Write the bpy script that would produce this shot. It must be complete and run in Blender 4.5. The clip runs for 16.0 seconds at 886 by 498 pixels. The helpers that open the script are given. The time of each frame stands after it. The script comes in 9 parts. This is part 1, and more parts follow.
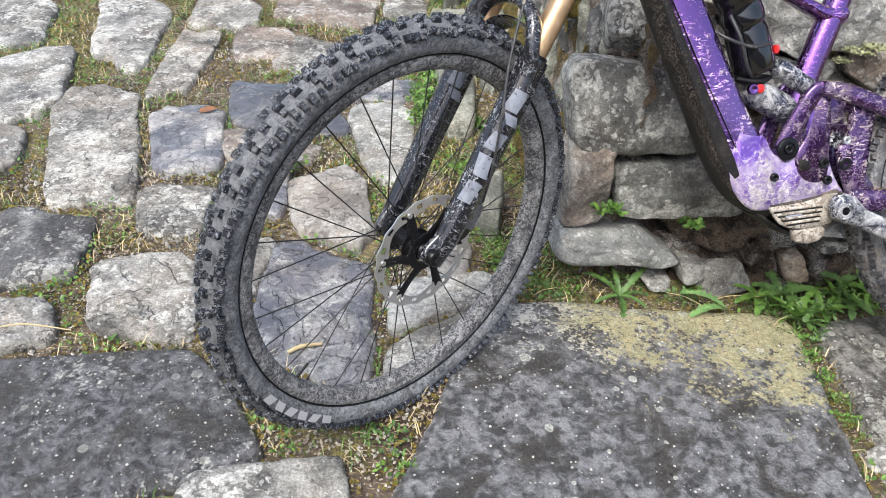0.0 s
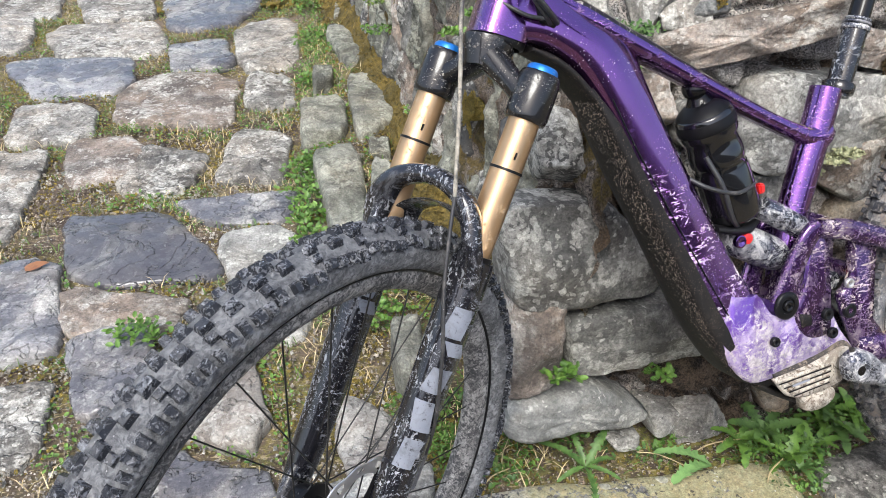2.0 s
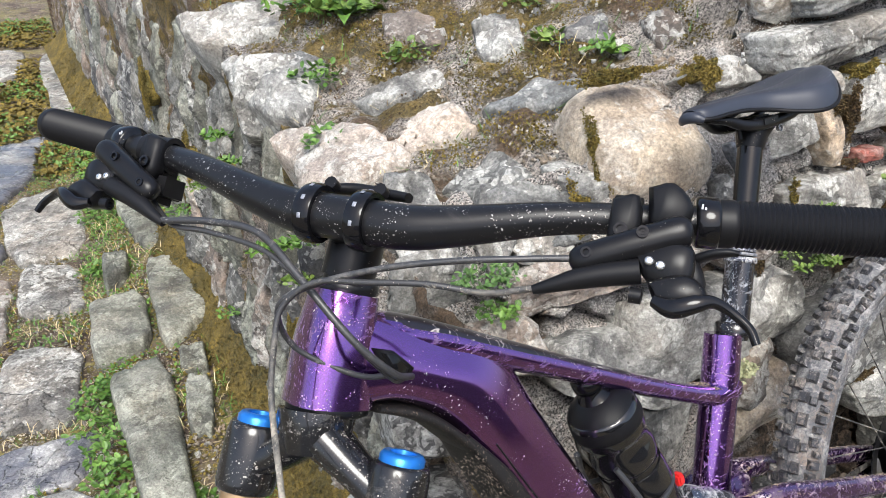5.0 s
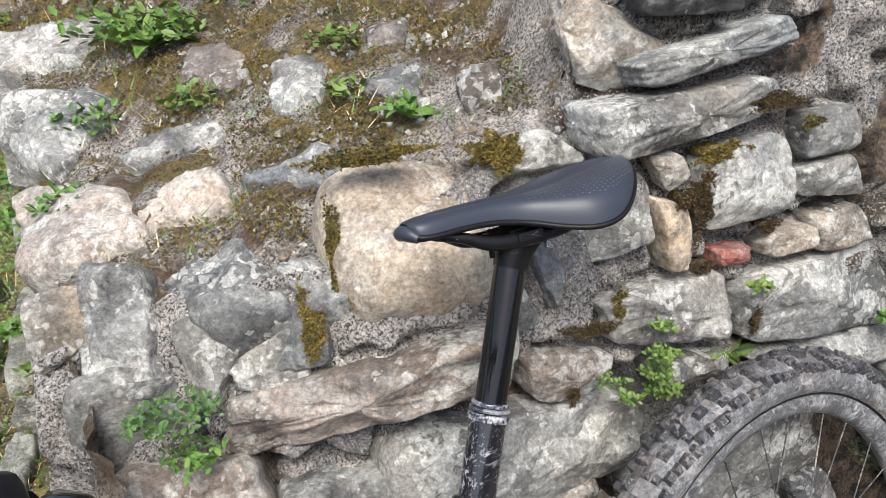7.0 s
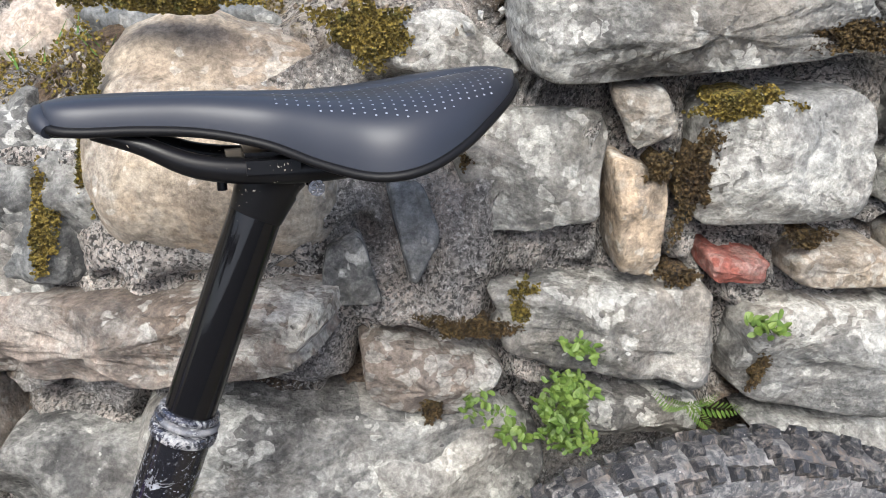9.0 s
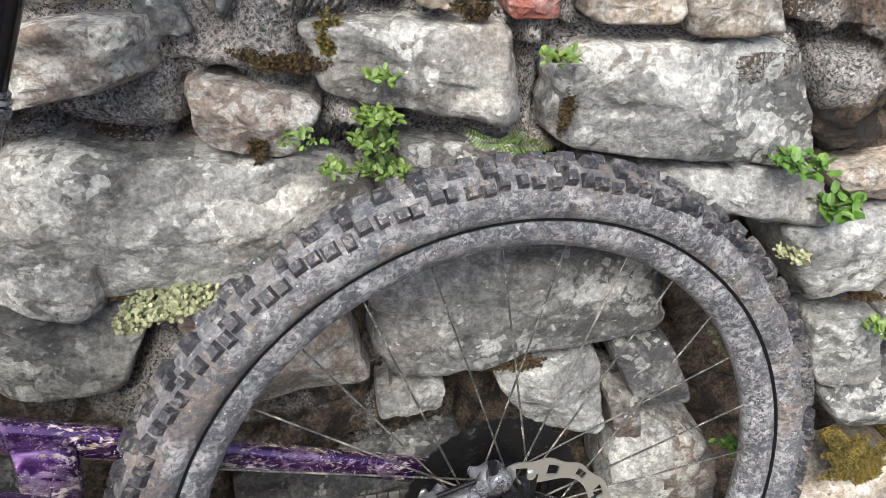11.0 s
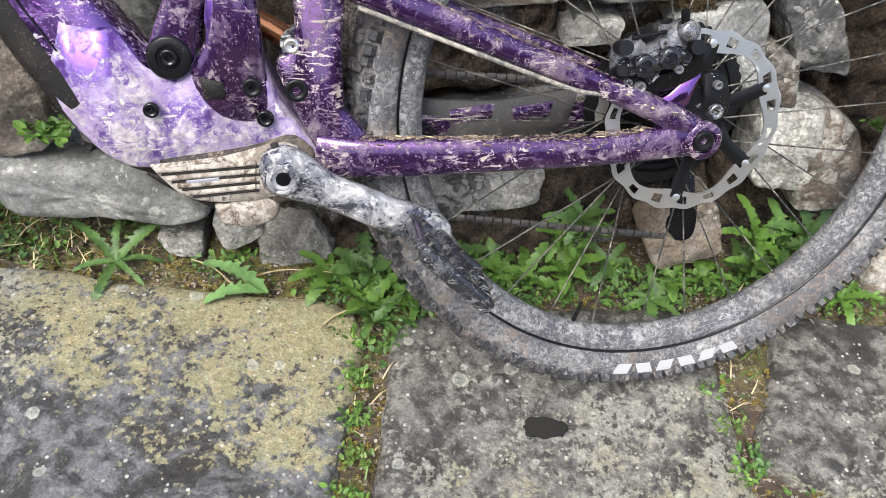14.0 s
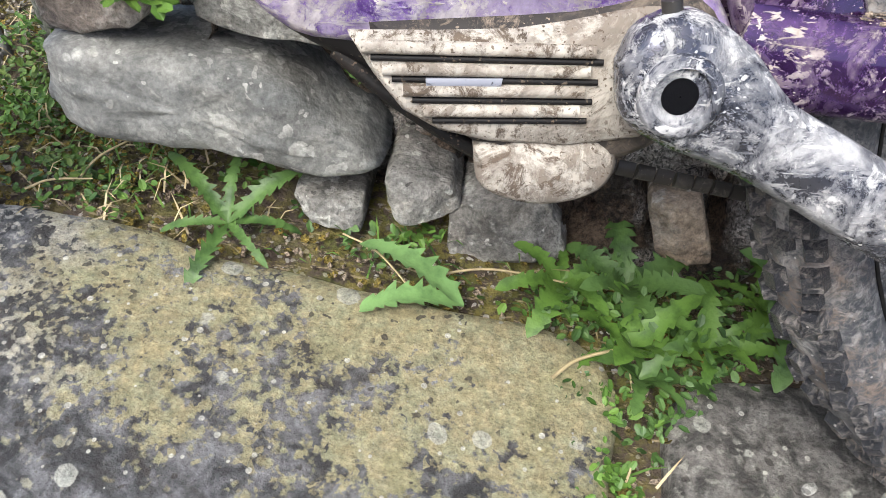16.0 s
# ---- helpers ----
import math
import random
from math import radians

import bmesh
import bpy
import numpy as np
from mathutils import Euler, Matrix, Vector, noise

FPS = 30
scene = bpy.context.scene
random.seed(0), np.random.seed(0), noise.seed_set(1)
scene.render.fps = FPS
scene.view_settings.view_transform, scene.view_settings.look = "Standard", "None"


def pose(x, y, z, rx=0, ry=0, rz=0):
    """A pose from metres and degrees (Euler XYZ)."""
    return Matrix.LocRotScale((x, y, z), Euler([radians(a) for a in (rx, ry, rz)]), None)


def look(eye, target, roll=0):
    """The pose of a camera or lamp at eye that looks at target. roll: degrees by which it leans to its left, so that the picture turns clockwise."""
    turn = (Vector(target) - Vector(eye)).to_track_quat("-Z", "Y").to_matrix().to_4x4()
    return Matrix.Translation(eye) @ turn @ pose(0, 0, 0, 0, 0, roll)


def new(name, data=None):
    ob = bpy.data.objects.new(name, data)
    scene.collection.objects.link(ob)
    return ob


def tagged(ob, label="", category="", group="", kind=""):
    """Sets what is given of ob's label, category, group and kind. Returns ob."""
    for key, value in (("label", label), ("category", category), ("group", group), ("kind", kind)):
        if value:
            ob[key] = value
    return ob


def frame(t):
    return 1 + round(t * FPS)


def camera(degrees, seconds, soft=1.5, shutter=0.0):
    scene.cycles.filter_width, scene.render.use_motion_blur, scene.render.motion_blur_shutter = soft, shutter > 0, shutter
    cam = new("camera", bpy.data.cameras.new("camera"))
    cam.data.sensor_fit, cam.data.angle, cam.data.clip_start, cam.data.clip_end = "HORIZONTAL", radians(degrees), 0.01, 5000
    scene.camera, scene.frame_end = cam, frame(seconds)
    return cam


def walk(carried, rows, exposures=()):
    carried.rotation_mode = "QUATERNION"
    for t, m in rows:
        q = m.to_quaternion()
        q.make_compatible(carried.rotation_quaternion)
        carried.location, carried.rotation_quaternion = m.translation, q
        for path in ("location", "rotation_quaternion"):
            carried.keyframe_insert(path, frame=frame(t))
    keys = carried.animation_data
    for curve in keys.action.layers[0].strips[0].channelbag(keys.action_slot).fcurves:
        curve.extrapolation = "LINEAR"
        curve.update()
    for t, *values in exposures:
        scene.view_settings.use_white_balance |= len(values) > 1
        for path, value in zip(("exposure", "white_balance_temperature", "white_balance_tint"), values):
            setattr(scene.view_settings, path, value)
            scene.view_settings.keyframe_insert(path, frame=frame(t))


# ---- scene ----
cam = camera(60.7, 16.0, 0.75)
PATH = [
    (0, (-0.8702, -0.9443, 1.12), (-0.8683, 0.5557, -0.0466), 2.7),
    (0.5, (-0.8427, -0.8179, 1.1267), (-0.8427, 0.6868, -0.0333), 2.6),
    (1, (-0.8341, -0.7372, 1.1315), (-0.8284, 0.7686, -0.0276), 2.7),
    (1.5, (-0.8702, -0.6118, 1.1457), (-0.7524, 0.9091, 0.0123), 2.0),
    (2, (-0.9015, -0.4921, 1.1391), (-0.6175, 1.0241, 0.0314), 1.7),
    (2.5, (-0.8788, -0.3591, 1.1457), (-0.5216, 1.1562, 0.057), 2.9),
    (3, (-0.8531, -0.2527, 1.159), (-0.4569, 1.2787, 0.1074), 3.6),
    (3.2, (-0.8579, -0.2109, 1.1676), (-0.4313, 1.3253, 0.1349), 3.6),
    (5.3, (-0.778, -0.1273, 1.2378), (-0.0674, 1.3737, 0.3154), 0.9),
    (5.5, (-0.7239, -0.1463, 1.2359), (-0.0304, 1.3623, 0.3116), 0.8),
    (6, (-0.6032, -0.1872, 1.2388), (0.0247, 1.349, 0.3125), 1.3),
    (6.5, (-0.4835, -0.1368, 1.2426), (0.1482, 1.4051, 0.3296), 1.6),
    (7, (-0.3961, -0.0247, 1.2511), (0.2508, 1.501, 0.3221), 2.8),
    (7.5, (-0.2974, 0.0342, 1.254), (0.1852, 1.5979, 0.2898), 3.9),
    (8, (-0.2242, 0.0883, 1.2407), (0.0902, 1.6748, 0.2432), 4.8),
    (8.5, (-0.1777, 0.1377, 1.1913), (0.1016, 1.6976, 0.1425), 6.5),
    (9, (-0.0589, 0.1501, 1.1562), (0.1938, 1.6293, -0.0085), 8.6),
    (9.5, (0.0475, 0.1377, 1.1381), (0.2736, 1.5637, -0.0969), 8.6),
    (9.7, (0.0741, 0.1292, 1.1362), (0.303, 1.5342, -0.1225), 8.4),
    (11.8, (0.0864, -0.1444, 1.0089), (0.3629, 1.2217, -0.2821), 7.6),
    (12, (0.0817, -0.1767, 0.9918), (0.3524, 1.178, -0.3116), 7.6),
    (12.5, (0.0646, -0.2432, 0.9737), (0.304, 1.0735, -0.3743), 7.3),
    (13, (0.0579, -0.3116, 0.9528), (0.2679, 0.9899, -0.4151), 7.1),
    (13.5, (0.0333, -0.3496, 0.9196), (0.19, 0.9367, -0.4693), 7.1),
    (14, (-0.0142, -0.3553, 0.8958), (0.0304, 0.9034, -0.5263), 7.0),
    (14.5, (-0.0665, -0.3087, 0.8673), (-0.1634, 0.8958, -0.5985), 6.4),
    (15, (-0.1206, -0.2232, 0.7799), (-0.3078, 0.9481, -0.7049), 4.6),
    (15.5, (-0.17, -0.1311, 0.6412), (-0.3458, 1.0374, -0.8474), 4.9),
    (16, (-0.2099, -0.0655, 0.5576), (-0.3629, 1.1105, -0.9262), 6.7),
]
walk(cam, [(t, look(eye, target, roll)) for t, eye, target, roll in PATH],
     [(0.0, 1.39), (2.5, 1.36), (5.5, 1.39), (6.3, 1.36), (7.2, 1.27), (9.5, 1.27), (11.5, 1.46), (12.3, 1.54), (13.2, 1.45), (14.3, 1.40), (16.0, 1.40)])
# ---- rest ----
# ---- light: an overcast sky with a wide, soft sun ----
world = bpy.data.worlds.new("sky")
scene.world = world
world.use_nodes = True
sky_nodes = world.node_tree.nodes
sky_tex = sky_nodes.new("ShaderNodeTexSky")
sky_tex.sky_type = 'NISHITA'
sky_tex.sun_disc = False
sky_tex.sun_elevation = radians(58)
sky_tex.sun_rotation = radians(205)
sky_tex.dust_density, sky_tex.air_density, sky_tex.ozone_density = 4.0, 1.0, 1.0
sky_grey = sky_nodes.new("ShaderNodeHueSaturation")
sky_grey.inputs["Saturation"].default_value = 1.0
world.node_tree.links.new(sky_tex.outputs[0], sky_grey.inputs["Color"])
world.node_tree.links.new(sky_grey.outputs[0], sky_nodes["Background"].inputs[0])
sky_nodes["Background"].inputs[1].default_value = 0.12
sun = new("sun", bpy.data.lights.new("sun", 'SUN'))
sun.data.energy, sun.data.angle, sun.data.color = 1.5, radians(30), (0.955, 1.0, 0.985)
sun.matrix_world = look((-1.2, -2.0, 4.2), (0.0, 0.3, 0.0))

# ---- node helpers and materials ----
class Nodes:
    """A small wrapper that builds the node tree of one material."""

    def __init__(self, name, rough=0.8, metal=0.0):
        self.mat = bpy.data.materials.new(name)
        self.mat.use_nodes = True
        self.tree = self.mat.node_tree
        self.shader = self.tree.nodes["Principled BSDF"]
        self.shader.inputs["Roughness"].default_value = rough
        self.shader.inputs["Metallic"].default_value = metal
        self.coord = self.tree.nodes.new("ShaderNodeTexCoord").outputs["Object"]
        info = self.tree.nodes.new("ShaderNodeObjectInfo")
        self.rand = info.outputs["Random"]
        self.raw = self.coord
        shift = self.tree.nodes.new("ShaderNodeVectorMath")
        shift.operation = 'MULTIPLY_ADD'
        self.link(self.rand, shift.inputs[0])
        shift.inputs[1].default_value = (17.0, 31.0, 23.0)
        self.link(self.coord, shift.inputs[2])
        self.coord = shift.outputs[0]

    def link(self, a, b):
        self.tree.links.new(a, b)

    def put(self, value, socket):
        if isinstance(value, (int, float)):
            socket.default_value = value
        elif isinstance(value, (tuple, list)):
            socket.default_value = (*value, 1) if len(value) == 3 and socket.type == 'RGBA' else value
        else:
            self.link(value, socket)

    def noise(self, scale, detail=4.0, rough=0.55, distort=0.0, vector=None):
        n = self.tree.nodes.new("ShaderNodeTexNoise")
        n.inputs["Scale"].default_value, n.inputs["Detail"].default_value = scale, detail
        n.inputs["Roughness"].default_value, n.inputs["Distortion"].default_value = rough, distort
        self.link(vector or self.coord, n.inputs["Vector"])
        return n.outputs[0]

    def cells(self, scale, feature='F1', rand=1.0, vector=None):
        n = self.tree.nodes.new("ShaderNodeTexVoronoi")
        n.feature = feature
        n.inputs["Scale"].default_value, n.inputs["Randomness"].default_value = scale, rand
        self.link(vector or self.coord, n.inputs["Vector"])
        return n.outputs["Distance"]

    def patches(self, scale, vector=None):
        """A random value for each cell, and the distance in it."""
        n = self.tree.nodes.new("ShaderNodeTexVoronoi")
        n.inputs["Scale"].default_value = scale
        self.link(vector or self.coord, n.inputs["Vector"])
        split = self.tree.nodes.new("ShaderNodeSeparateColor")
        self.link(n.outputs["Color"], split.inputs[0])
        return split.outputs[0], n.outputs["Distance"]

    def warp(self, scale, amount):
        n = self.tree.nodes.new("ShaderNodeTexNoise")
        n.inputs["Scale"].default_value, n.inputs["Detail"].default_value = scale, 3.0
        self.link(self.coord, n.inputs["Vector"])
        v = self.tree.nodes.new("ShaderNodeVectorMath")
        v.operation = 'MULTIPLY_ADD'
        self.link(n.outputs["Color"], v.inputs[0])
        v.inputs[1].default_value = (amount, amount, amount)
        self.link(self.coord, v.inputs[2])
        return v.outputs[0]

    def splatter(self, scale, lo, hi, vector=None):
        """Round specks of very uneven size; only some cells have one."""
        r, d = self.patches(scale, vector)
        return self.ramp(self.math('SUBTRACT', self.ramp(r, lo, hi, 0.0, 0.34), d), -0.03, 0.03)

    def stretch(self, x, y, z, turn=0.0):
        n = self.tree.nodes.new("ShaderNodeMapping")
        n.inputs["Scale"].default_value = (x, y, z)
        n.inputs["Rotation"].default_value = (0.0, turn, 0.0)
        self.link(self.coord, n.inputs["Vector"])
        return n.outputs[0]

    def ramp(self, value, lo, hi, a=0.0, b=1.0):
        n = self.tree.nodes.new("ShaderNodeMapRange")
        n.inputs[1].default_value, n.inputs[2].default_value = lo, hi
        n.inputs[3].default_value, n.inputs[4].default_value = a, b
        self.link(value, n.inputs[0])
        return n.outputs[0]

    def math(self, kind, a, b):
        n = self.tree.nodes.new("ShaderNodeMath")
        n.operation = kind
        self.put(a, n.inputs[0])
        self.put(b, n.inputs[1])
        return n.outputs[0]

    def mix(self, fac, a, b, kind='MIX'):
        n = self.tree.nodes.new("ShaderNodeMix")
        n.data_type, n.blend_type = 'RGBA', kind
        self.put(fac, n.inputs[0])
        self.put(a, n.inputs[6])
        self.put(b, n.inputs[7])
        return n.outputs[2]

    def bump(self, height, strength, dist, normal=None):
        n = self.tree.nodes.new("ShaderNodeBump")
        n.inputs["Strength"].default_value, n.inputs["Distance"].default_value = strength, dist
        self.link(height, n.inputs["Height"])
        if normal is not None:
            self.link(normal, n.inputs["Normal"])
        return n.outputs[0]

    def done(self, color=None, rough=None, normal=None):
        for value, key in ((color, "Base Color"), (rough, "Roughness"), (normal, "Normal")):
            if value is not None:
                self.put(value, self.shader.inputs[key])
        return self.mat


def rock(name, base, alt, pale=(0.62, 0.61, 0.56), lichen=0.5, dark=0.5, rough=0.85, wet=0.0, grain=1.0, black=(0.03, 0.029, 0.028), cleft=0.0, vary=0.3, tex=0.62):
    """Weathered sandstone: two tones, dark crusts, soft and sharp pale lichen, grain, pits and split layers."""
    s = Nodes(name, rough)
    base, alt, pale = tuple(0.66 * k for k in base), tuple(0.52 * k for k in alt), tuple(0.86 * k for k in pale)
    hsv = s.tree.nodes.new("ShaderNodeHueSaturation")
    s.link(s.ramp(s.rand, 0.0, 1.0, 1.0 - vary, 1.0 + 0.8 * vary), hsv.inputs["Value"])
    s.link(s.mix(s.ramp(s.noise(6, 5, 0.55, 0.3), 0.40, 0.60), base, alt), hsv.inputs["Color"])
    col = hsv.outputs[0]
    warm = s.ramp(s.noise(5, 4, 0.6, 0.5), 0.42, 0.66)
    col = s.mix(s.math('MULTIPLY', warm, 0.4), col, s.mix(1.0, col, (1.12, 0.90, 0.68), 'MULTIPLY'))
    bent = s.warp(45, 0.03)
    crust = s.ramp(s.math('ADD', s.noise(13, 5, 0.6, 0.3), s.ramp(s.noise(120, 4, 0.7), 0.3, 0.7, -0.05, 0.05)), 0.53, 0.60)
    col = s.mix(s.math('MULTIPLY', crust, 0.75 * dark), col, black)
    veil = s.ramp(s.math('ADD', s.noise(15, 5, 0.6, 0.15), s.ramp(s.noise(120, 4, 0.75), 0.3, 0.7, -0.10, 0.10)), 0.48, 0.64)
    col = s.mix(s.math('MULTIPLY', veil, 0.6 * lichen), col, tuple(0.95 * k for k in pale))
    for scale, less in ((45, 0.10), (90, 0.0)):
        r, d = s.patches(scale, bent)
        blotch = s.ramp(s.math('SUBTRACT', s.math('ADD', r, s.ramp(s.noise(7, 3), 0.3, 0.7, -0.6, 0.6)), s.math('MULTIPLY', d, 0.5)), 0.56 + less, 0.62 + less)
        col = s.mix(s.math('MULTIPLY', blotch, 0.75 * lichen), col, pale)
    spots = s.math('MULTIPLY', s.splatter(85, 0.6, 1.0, bent), s.ramp(s.noise(10, 3), 0.45, 0.58))
    col = s.mix(s.math('MULTIPLY', spots, lichen), col, tuple(min(1, 1.2 * k) for k in pale))
    pits = s.math('MULTIPLY', s.splatter(130, 0.55, 1.0, s.warp(120, 0.012)), s.ramp(s.noise(12, 3), 0.50, 0.58))
    col = s.mix(s.math('MULTIPLY', pits, 0.9 * dark), col, black)
    mid = s.math('ADD', s.math('MULTIPLY', s.noise(90, 5, 0.72), 0.55), s.math('MULTIPLY', s.noise(26, 4, 0.6), 0.45))
    col = s.mix(1.0, col, s.mix(s.ramp(mid, 0.38, 0.62), (1 - 0.60 * tex,) * 3, (1 + 0.55 * tex,) * 3), 'MULTIPLY')
    grit = s.noise(210, 4, 0.75)
    col = s.mix(1.0, col, s.mix(s.ramp(grit, 0.36, 0.65), (1 - 0.55 * tex,) * 3, (1 + 0.5 * tex,) * 3), 'MULTIPLY')
    n = s.bump(s.noise(18, 5, 0.55), 0.7 * grain, 0.022)
    if cleft:
        h = s.math('MULTIPLY', s.noise(4.5, 6, 0.6, 0.35), 11.0)
        layer = s.math('ADD', s.math('FLOOR', h, 0.0), s.ramp(s.math('FRACT', h, 0.0), 0.86, 1.0))
        n = s.bump(layer, cleft, 0.006, n)
        lip = s.ramp(s.math('FRACT', h, 0.0), 0.9, 1.0)
        col = s.mix(s.math('MULTIPLY', lip, 0.35 * cleft), col, black)
    n = s.bump(mid, 0.8 * grain, 0.006, n)
    n = s.bump(grit, 0.9 * grain, 0.002, n)
    if wet:
        damp = s.ramp(s.noise(6, 6, 0.65, 0.6), 0.42, 0.52)
        col = s.mix(s.math('MULTIPLY', damp, 0.55 * wet), col, (0.075, 0.075, 0.09))
        n2 = s.bump(s.noise(22, 6, 0.6), 0.4, 0.012)
        if cleft:
            n2 = s.bump(layer, cleft, 0.004, n2)
        blend = s.tree.nodes.new("ShaderNodeMix")
        blend.data_type = 'VECTOR'
        s.put(s.math('MULTIPLY', damp, 0.85), blend.inputs[0])
        s.link(n, blend.inputs[4])
        s.link(n2, blend.inputs[5])
        return s.done(col, s.ramp(damp, 0.0, 1.0, rough, 0.09), blend.outputs[1])
    return s.done(col, None, n)


def lichen_slab(name, stone, yellow, cream, field, warm_field, wet=0.5, rings=0.7):
    """Dark damp slab; a crust of merging yellow and cream lichen grows over one part of it."""
    s = Nodes(name, 0.85)
    xyz = s.tree.nodes.new("ShaderNodeSeparateXYZ")
    s.link(s.raw, xyz.inputs[0])

    def plane(f):
        v = s.math('ADD', s.math('MULTIPLY', xyz.outputs[0], f[0]), s.math('MULTIPLY', xyz.outputs[1], f[1]))
        return s.math('ADD', v, f[2])
    bent = s.warp(60, 0.022)
    cover = s.math('ADD', plane(field), s.ramp(s.noise(13, 6, 0.66, 0.5), 0.32, 0.68, -0.42, 0.42))
    col = s.mix(s.ramp(s.noise(42, 5, 0.62, 0.5), 0.40, 0.60), tuple(0.45 * k for k in stone), tuple(2.0 * k for k in stone))
    col = s.mix(s.ramp(s.noise(9, 6, 0.7, 0.6), 0.5, 0.62), col, (0.062, 0.056, 0.05))
    kind = s.ramp(s.math('ADD', plane(warm_field), s.noise(14, 4, 0.6)), 0.35, 0.65)
    tint = s.mix(s.ramp(s.noise(55, 5, 0.7), 0.4, 0.62), s.mix(kind, cream, yellow), s.mix(kind, tuple(1.2 * k for k in cream), (0.46, 0.45, 0.27)))
    tint = s.mix(s.math('MULTIPLY', s.ramp(s.noise(11, 4, 0.6), 0.56, 0.68), kind), tint, (0.40, 0.37, 0.20))
    soft = s.math('ADD', s.math('MULTIPLY', s.noise(95, 4, 0.6), 1.9), cover)
    col = s.mix(s.math('MULTIPLY', s.ramp(soft, 1.10, 1.28), 0.88), col, tint)
    r, d = s.patches(150, bent)
    here = s.ramp(s.math('SUBTRACT', s.math('ADD', cover, s.math('MULTIPLY', r, 1.7)), s.math('MULTIPLY', d, 0.6)), 1.1, 1.35)
    col = s.mix(s.math('MULTIPLY', here, 0.8), col, tint)
    holes = s.math('MULTIPLY', s.splatter(95, 0.25, 1.0, bent), s.ramp(s.noise(18, 4), 0.42, 0.52))
    col = s.mix(s.math('MULTIPLY', holes, 0.85), col, (0.075, 0.065, 0.055))
    r, d = s.patches(28, s.warp(40, 0.012))
    size = s.ramp(r, 0.72, 1.0, 0.0, 0.36)
    disc = s.ramp(s.math('SUBTRACT', size, d), 0.0, 0.03)
    core = s.ramp(s.math('SUBTRACT', size, d), 0.09, 0.14)
    col = s.mix(s.math('MULTIPLY', disc, rings), col, s.mix(s.math('MULTIPLY', core, 0.45), (0.68, 0.68, 0.6), (0.36, 0.39, 0.33)))
    col = s.mix(s.math('MULTIPLY', s.splatter(120, 0.78, 1.0), 0.9), col, (0.7, 0.69, 0.62))
    mid, grit = s.noise(85, 7, 0.75), s.noise(300, 4, 0.75)
    col = s.mix(1.0, col, s.mix(s.ramp(mid, 0.34, 0.66), (0.66, 0.66, 0.66), (1.3, 1.3, 1.3)), 'MULTIPLY')
    col = s.mix(1.0, col, s.mix(s.ramp(grit, 0.33, 0.68), (0.7, 0.7, 0.7), (1.25, 1.25, 1.25)), 'MULTIPLY')
    n = s.bump(s.noise(24, 6, 0.65), 0.8, 0.03)
    n = s.bump(mid, 1.0, 0.012, n)
    n = s.bump(grit, 0.6, 0.002, n)
    return s.done(col, s.ramp(cover, 0.0, 0.5, 0.8 - 0.45 * wet, 0.85), n)


